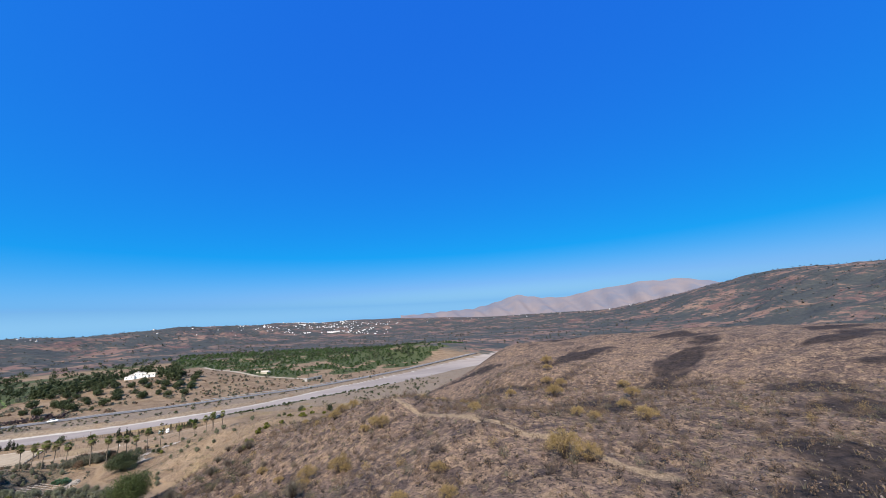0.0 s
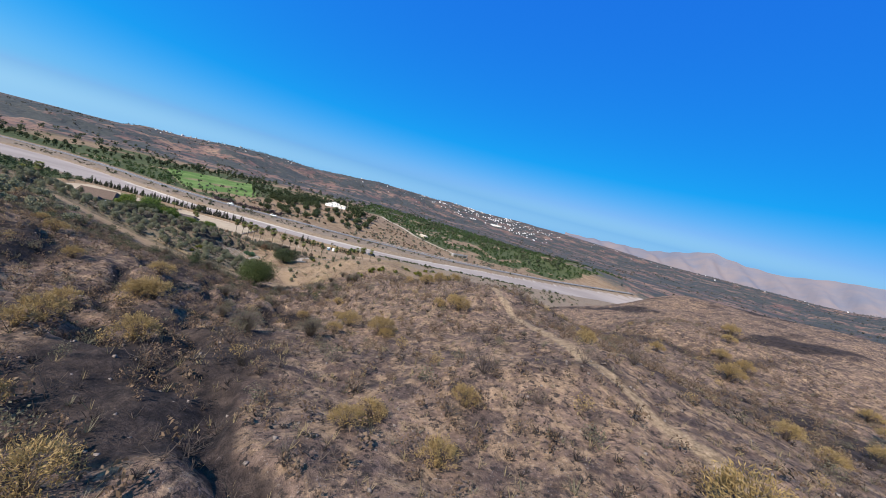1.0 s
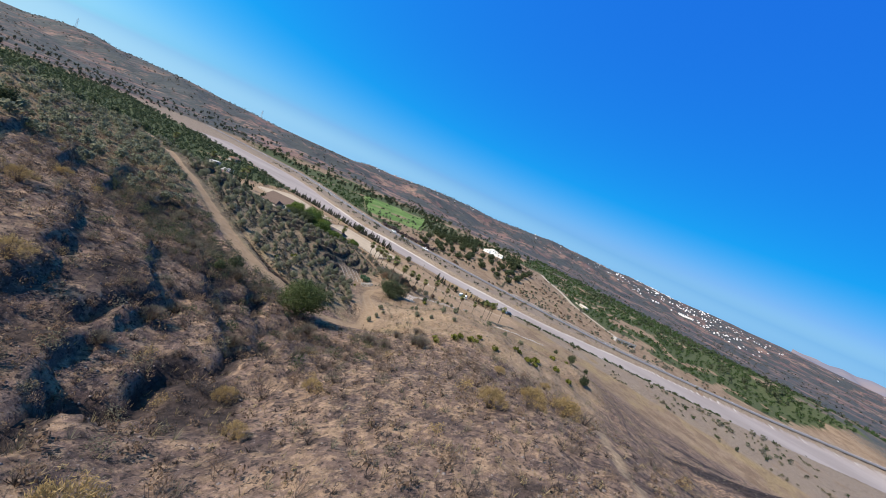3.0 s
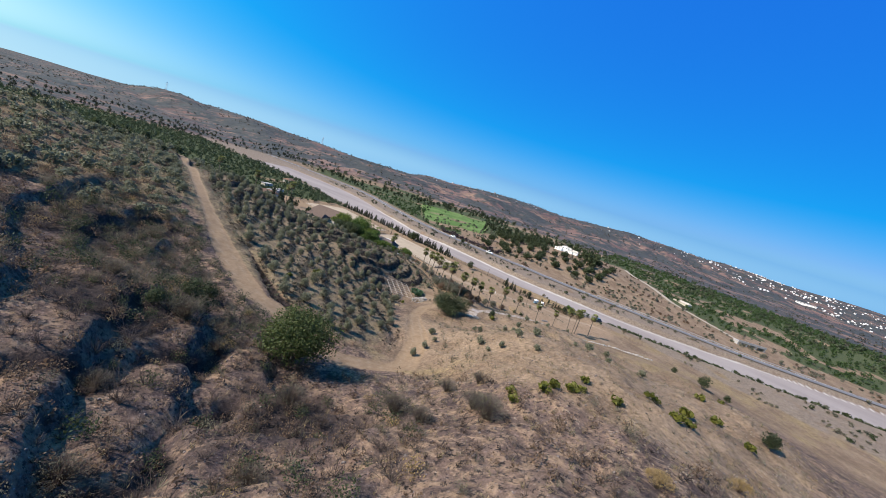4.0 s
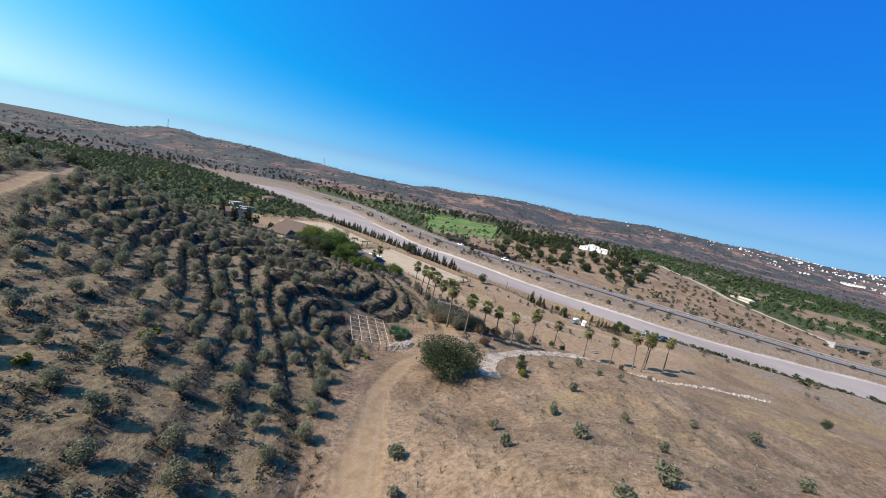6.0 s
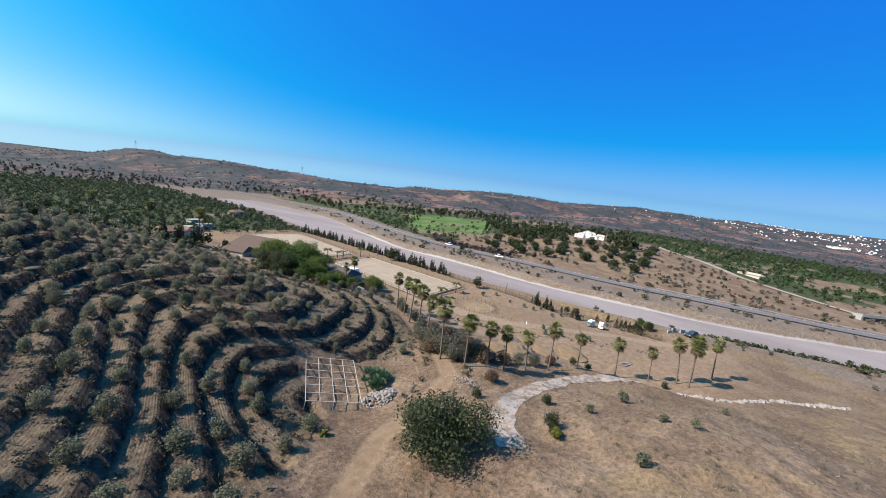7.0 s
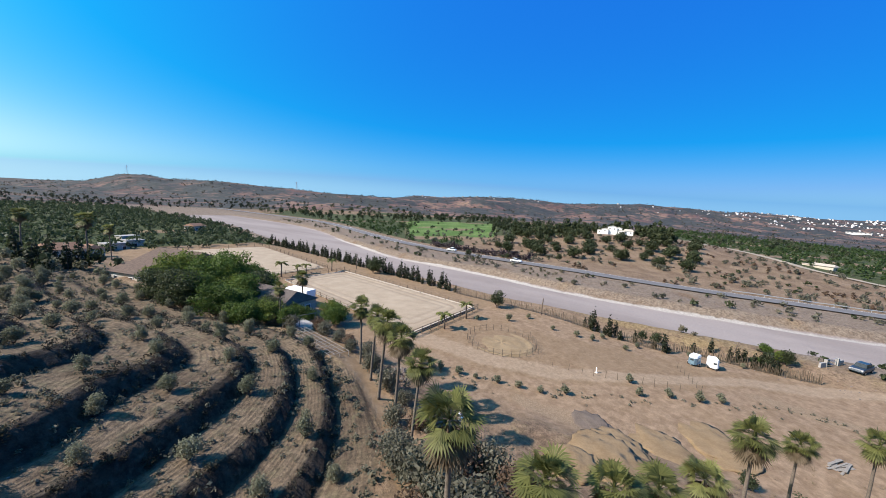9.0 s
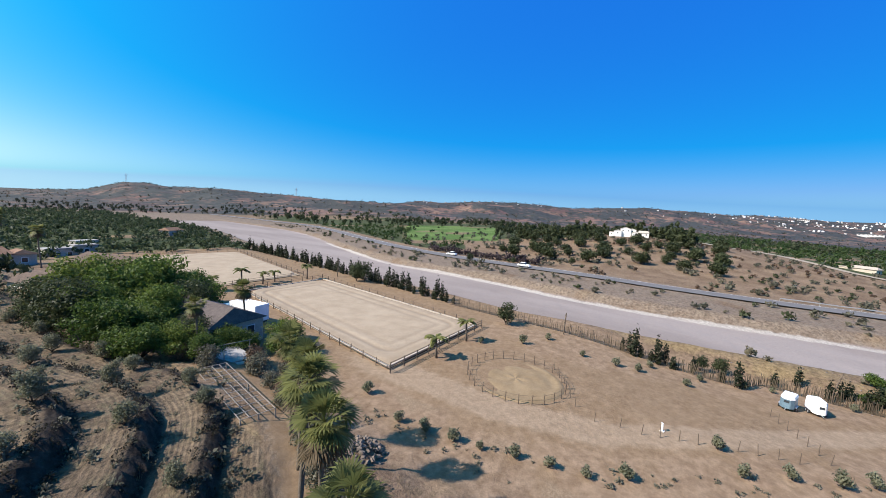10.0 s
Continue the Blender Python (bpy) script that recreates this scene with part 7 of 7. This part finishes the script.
def truck(x, y, turn):
    ob = thing("box_truck", pose(x, y, on(x, y), 0, 0, turn), "white box truck with a blue stripe beside the stable", "truck")
    part("cargo_box", box(-1.15, -3.0, 0.75, 1.15, 2.2, 3.1, 0.06), WHITE_PAINT, ob)
    part("stripe", box(-1.17, -2.9, 1.5, 1.17, 2.1, 1.9), BLUE_METAL, ob)
    part("cab", box(-1.05, 2.3, 0.6, 1.05, 3.9, 2.4, 0.12), WHITE_PAINT, ob)
    part("windscreen", box(-0.9, 3.88, 1.5, 0.9, 3.93, 2.2, 0.01), GLASS_DARK, ob)
    part("chassis", box(-0.9, -2.9, 0.5, 0.9, 3.8, 0.74), RUBBER, ob)
    for sx in (-0.95, 0.95):
        for yy in (-1.9, 3.0):
            w = part("wheel", mesh_of("wheel", *tube_data([(sx - 0.14, yy, 0.45), (sx + 0.14, yy, 0.45)], [0.45, 0.45], 14)), RUBBER, ob)
            part("rim", mesh_of("rim", *tube_data([(sx - 0.15, yy, 0.45), (sx + 0.15, yy, 0.45)], [0.24, 0.24], 10)), GALVANISED, w)


truck(-2.6, 25.5, 12)


def car(x, y, z, turn, paint, label):
    """A small car: lower body, cabin, glass, lamps and wheels."""
    ob = thing("car", pose(x, y, z, 0, 0, turn), label, "car", "cars")
    bm = bmesh.new()
    prof = [(-2.1, 0.35), (-2.1, 0.8), (-1.95, 0.95), (1.0, 0.95), (1.95, 0.82), (2.1, 0.6), (2.1, 0.35)]
    left = [bm.verts.new((-0.86, py, pz)) for py, pz in prof]
    right = [bm.verts.new((0.86, py, pz)) for py, pz in prof]
    n = len(prof)
    bm.faces.new(left)
    bm.faces.new(right[::-1])
    for k in range(n):
        bm.faces.new((left[k], right[k], right[(k + 1) % n], left[(k + 1) % n]))
    bmesh.ops.recalc_face_normals(bm, faces=bm.faces)
    bmesh.ops.bevel(bm, geom=list(bm.edges), offset=0.07, segments=2, affect="EDGES")
    part("body", bm, paint, ob)
    cab = box(-0.74, -1.6, 0.93, 0.74, 0.75, 1.46, 0.05)
    for v in cab.verts:
        if v.co.z > 1.2:
            v.co.y = v.co.y * 0.72 - 0.12
            v.co.x *= 0.86
    part("cabin", cab, GLASS_DARK, ob, "dark window glass")
    part("roof", box(-0.62, -1.18, 1.45, 0.62, 0.34, 1.5, 0.02), paint, ob)
    for sx in (-0.8, 0.8):
        part("headlight", box(sx - 0.2 * (sx > 0) - 0.02, 2.03, 0.62, sx + 0.2 * (sx < 0) + 0.02, 2.12, 0.78, 0.02), GALVANISED, ob)
        for yy in (-1.3, 1.3):
            w = part("wheel", mesh_of("wheel", *tube_data([(sx - 0.1, yy, 0.31), (sx + 0.1, yy, 0.31)], [0.31, 0.31], 14)), RUBBER, ob)
            part("rim", mesh_of("rim", *tube_data([(sx - 0.11, yy, 0.31), (sx + 0.11, yy, 0.31)], [0.18, 0.18], 10)), GALVANISED, w)
    return ob


DARK_PAINT = plain("dark_car_paint", (0.018, 0.030, 0.041), (0.030, 0.044, 0.059), 1.0, 0.3, 0.0, specular=0.5)
for y, lane, turn in ((23.0, -1.7, 185), (56.0, 1.7, 5)):
    x = float(road_line(np.array(y))) + lane
    car(x, y, on(x - lane, y) + 0.31, turn, WHITE_PAINT, "white car driving on the country road")
car(42.5, -58.0, on(42.5, -58.0), 60, DARK_PAINT, "dark car parked by the gate at the river")


def timber_pile(x, y, turn, count, length, label, material, seed):
    """Boards thrown on one another."""
    r2 = np.random.RandomState(seed)
    ob = thing("timber_pile", pose(x, y, on(x, y), 0, 0, turn), label, "timber pile", "timber piles")
    for k in range(count):
        w, l, z = r2.uniform(0.09, 0.16), length * r2.uniform(0.6, 1.0), 0.05 + 0.065 * (k // 3)
        o = part("board", box(-l / 2, -w, -0.022, l / 2, w, 0.022, 0.006), material, ob)
        o.matrix_basis = pose(r2.uniform(-0.3, 0.3), ((k % 3) - 1) * 0.42 + r2.uniform(-0.08, 0.08), z, r2.uniform(-3, 3), r2.uniform(-3, 3), r2.uniform(-14, 14))
    return ob


pile = timber_pile(-14.0, -18.6, 25, 14, 2.6, "heap of grey boards and a white plank under the palms", GREY_TIMBER, 31)
part("plank", box(-0.45, -0.07, 0.36, 0.45, 0.07, 0.39, 0.008), WHITE_PAINT, pile, "white painted plank").matrix_basis = pose(-0.6, 0.3, 0.05, 6, -4, 30)
part("crate", box(-0.55, -0.4, 0.0, 0.55, 0.4, 0.5, 0.02), TIMBER, pile, "weathered dark crate").matrix_basis = pose(-0.4, -1.3, 0, 0, 0, 12)
timber_pile(5.0, -48.0, -30, 9, 3.0, "low stack of grey boards beside the yard track", GREY_TIMBER, 32)
lime_bush = [make_tree("green_bush", rng, 1.7, 1.5, 0.15, 1500, 0.12, YOUNG_LEAF if k else BROAD_LEAF, "bright green rounded bush by the river fence", "shrub", 4, 9, 0.06, group="green bushes", full=True) for k in range(2)]
plant_all(lime_bush, [(40.2, -46.1, 0.9), (38.3, -47.8, 1.0), (36.2, -44.6, 0.7)], 0.08, 0.95, 1.05)


def gate():
    """Low gate walls and a barred gate at the river's edge."""
    ob = thing("yard_gate", pose(42.0, -54.5, on(42.0, -54.5), 0, 0, -35), "low pale concrete gate walls with a barred steel gate", "gate")
    part("wall", box(-3.2, -0.15, -0.3, -1.6, 0.15, 0.8, 0.02), CONCRETE, ob)
    part("wall", box(1.6, -0.15, -0.3, 3.2, 0.15, 0.8, 0.02), CONCRETE, ob)
    part("pillar", box(-1.75, -0.22, -0.3, -1.45, 0.22, 1.25, 0.02), CONCRETE, ob)
    part("pillar", box(1.45, -0.22, -0.3, 1.75, 0.22, 1.25, 0.02), CONCRETE, ob)
    for k in range(5):
        part("gate_bar", box(-1.45, -0.02, 0.2 + 0.24 * k, 1.45, 0.02, 0.25 + 0.24 * k), GALVANISED, ob)


gate()


def pole(x, y, h, lean):
    ob = thing("utility_pole", pose(x, y, on(x, y), lean, 0, 30), "leaning grey timber utility pole by the river", "utility pole", "utility poles")
    part("shaft", mesh_of("shaft", *tube_data([(0, 0, -0.5), (0, 0, h)], [0.11, 0.08], 8)), TIMBER, ob)
    part("cross_arm", box(-0.5, -0.05, h - 0.5, 0.5, 0.05, h - 0.4), TIMBER, ob)


for x, y, h, lean in ((27.6, -10.5, 3.4, 3), (34.0, -41.0, 3.8, 16), (29.6, 46, 4.5, 2)):
    pole(x, y, h, lean)


def culvert_bridge():
    ob = thing("road_bridge", pose(158, -121, on(158, -121), 0, 0, 38), "small concrete bridge with square openings under the road", "bridge")
    part("deck", box(-2, -9, 1.6, 2, 9, 2.2, 0.04), CONCRETE, ob)
    for y in (-8.5, -3, 3, 8.5):
        part("pier", box(-1.8, y - 0.5, -1.5, 1.8, y + 0.5, 1.6, 0.03), CONCRETE, ob)
    part("parapet", box(-2.0, -9, 2.2, -1.8, 9, 2.9, 0.02), CONCRETE, ob)


culvert_bridge()


def farm_track():
    """The straight pale track and its bank, from the villa's hill down to the bridge."""
    line = [(float(farm_line(y)), float(y)) for y in np.arange(-24, -124, -3.0)]
    ribbon("track_east", line, 2.0, 0.35, plain("pale_track", (0.248, 0.201, 0.148), (0.325, 0.271, 0.207), 0.5, 0.95, 0.3, local=False), "straight pale farm track on a low bank", "track")


farm_track()


# the white town on the far hills
TOWN_WALL = plain("town_wall", (0.42, 0.405, 0.40), (0.60, 0.58, 0.57), 0.3, 0.85, 0.1)


def far_house(rng, label):
    w, d, h = rng.uniform(7, 13), rng.uniform(7, 11), rng.uniform(4, 8)
    ob = thing("town_house", Matrix(), label, "house", "hillside town")
    part("wall", box(-w / 2, -d / 2, -6, w / 2, d / 2, h), TOWN_WALL, ob)
    bm = bmesh.new()
    a = [bm.verts.new(p) for p in ((-w / 2 - 0.4, -d / 2 - 0.4, h), (w / 2 + 0.4, -d / 2 - 0.4, h), (w / 2 + 0.4, d / 2 + 0.4, h), (-w / 2 - 0.4, d / 2 + 0.4, h))]
    t = bm.verts.new((0, 0, h + 1.6))
    for k in range(4):
        bm.faces.new((a[k], a[(k + 1) % 4], t))
    bm.faces.new(a[::-1])
    part("roof", bm, TILE_ROOF, ob)
    part("wing", box(w / 2, -d * 0.3, -6, w * 0.75, d * 0.35, h * 0.62), TOWN_WALL, ob)
    return ob


r3 = np.random.RandomState(21)
town = [far_house(r3, "white house with a tiled roof in the hillside town") for _ in range(4)]
places = []
for low, high, near, far_, count in ((91, 115, 1300, 2050, 110), (50, 72, 900, 1180, 26), (118, 132, 1700, 2400, 16), (132, 150, 1900, 2500, 22), (78, 92, 1100, 1700, 16)):
    for _ in range(count):
        a, d = radians(r3.uniform(low, high)), r3.uniform(near, far_)
        places.append((20 + d * math.sin(a), 20 + d * math.cos(a), r3.uniform(0.22, 0.48)))
plant_all(town, places, 0.0, 0.9, 1.2)


def block(w, d, h):
    """A plain house body of two storeys, the upper one set back."""
    v, f = [], []
    for x0, x1, z0, z1 in ((-w, w, -4, h * 0.6), (-w, w * 0.3, h * 0.6, h)):
        k = len(v)
        v += [(x, y, z) for z in (z0, z1) for x, y in ((x0, -d), (x1, -d), (x1, d), (x0, d))]
        f += [(k + 4, k + 5, k + 6, k + 7)] + [(k + q, k + (q + 1) % 4, k + 4 + (q + 1) % 4, k + 4 + q) for q in range(4)]
    return np.array(v, float), np.array(f)


spots = []
for _ in range(16):
    a, d = radians(r3.uniform(95, 112)), r3.uniform(1350, 2050)
    spots.append(np.stack([20 + d * math.sin(a) + r3.normal(0, 45, 12), 20 + d * math.cos(a) + r3.normal(0, 45, 12)], -1))
sown(r3, [block(3.4, 2.6, 4.0), block(2.6, 2.6, 3.2), block(4.4, 2.4, 3.4)], np.concatenate(spots), 0.6, TOWN_WALL, "town_houses_far", "crowded small white houses on the far hillside", "house", 0.0)
for a, d, w in ((103, 1500, 34), (105.5, 1450, 48), (100, 1700, 30)):
    x, y = 20 + d * math.sin(radians(a)), 20 + d * math.cos(radians(a))
    ob = thing("warehouse", pose(x, y, on(x, y), 0, 0, -a), "long white warehouse below the hillside town", "warehouse", "warehouses")
    part("wall", box(-w / 2, -9, -5, w / 2, 9, 3), TOWN_WALL, ob)
    part("roof", box(-w / 2 - 0.6, -9.6, 3, w / 2 + 0.6, 9.6, 3.6), TOWN_WALL, ob)
    for k in range(6):
        part("window", box(-w / 2 + w * (k + 0.3) / 6, -9.1, 1.5, -w / 2 + w * (k + 0.7) / 6, -9.0, 2.6), GLASS_DARK, ob)


# distant mountains, the blue haze of distance painted into their colour
def mountains():
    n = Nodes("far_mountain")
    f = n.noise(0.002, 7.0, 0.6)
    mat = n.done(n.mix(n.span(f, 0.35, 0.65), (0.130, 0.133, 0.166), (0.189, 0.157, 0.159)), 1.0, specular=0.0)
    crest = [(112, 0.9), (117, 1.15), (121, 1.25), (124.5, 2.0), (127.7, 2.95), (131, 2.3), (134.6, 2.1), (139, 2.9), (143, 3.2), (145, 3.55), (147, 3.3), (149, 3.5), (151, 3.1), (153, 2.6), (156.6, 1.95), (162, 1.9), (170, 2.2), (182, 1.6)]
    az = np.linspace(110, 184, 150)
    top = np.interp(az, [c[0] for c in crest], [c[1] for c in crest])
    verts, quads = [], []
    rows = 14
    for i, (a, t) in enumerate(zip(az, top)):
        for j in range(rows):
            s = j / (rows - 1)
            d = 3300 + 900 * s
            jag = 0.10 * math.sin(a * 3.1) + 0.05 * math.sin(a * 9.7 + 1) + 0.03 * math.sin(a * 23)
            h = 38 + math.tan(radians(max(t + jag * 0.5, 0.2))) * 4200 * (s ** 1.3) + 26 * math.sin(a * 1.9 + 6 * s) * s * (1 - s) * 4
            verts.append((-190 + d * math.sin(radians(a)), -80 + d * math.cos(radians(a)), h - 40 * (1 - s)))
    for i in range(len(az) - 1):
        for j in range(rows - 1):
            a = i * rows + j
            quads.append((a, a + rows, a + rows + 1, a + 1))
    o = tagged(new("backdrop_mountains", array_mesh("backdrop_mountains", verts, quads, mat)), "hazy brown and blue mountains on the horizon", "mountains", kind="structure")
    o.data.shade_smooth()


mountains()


def pylon(x, y, h):
    ob = thing("pylon", pose(x, y, on(x, y)), "steel lattice pylon on the skyline", "pylon", "pylons")
    for sx in (-1, 1):
        for sy in (-1, 1):
            part("leg", mesh_of("leg", *tube_data([(sx * 2, sy * 2, -3), (sx * 0.3, sy * 0.3, h)], [0.25, 0.18], 4)), GALVANISED, ob)
    for k in (0.7, 0.85):
        part("cross_arm", box(-4, -0.2, h * k, 4, 0.2, h * k + 0.4), GALVANISED, ob)


for a, d, h in ((12.5, 1400, 26), (31.8, 1000, 20)):
    pylon(20 + d * math.sin(radians(a)), 20 + d * math.cos(radians(a)), h)
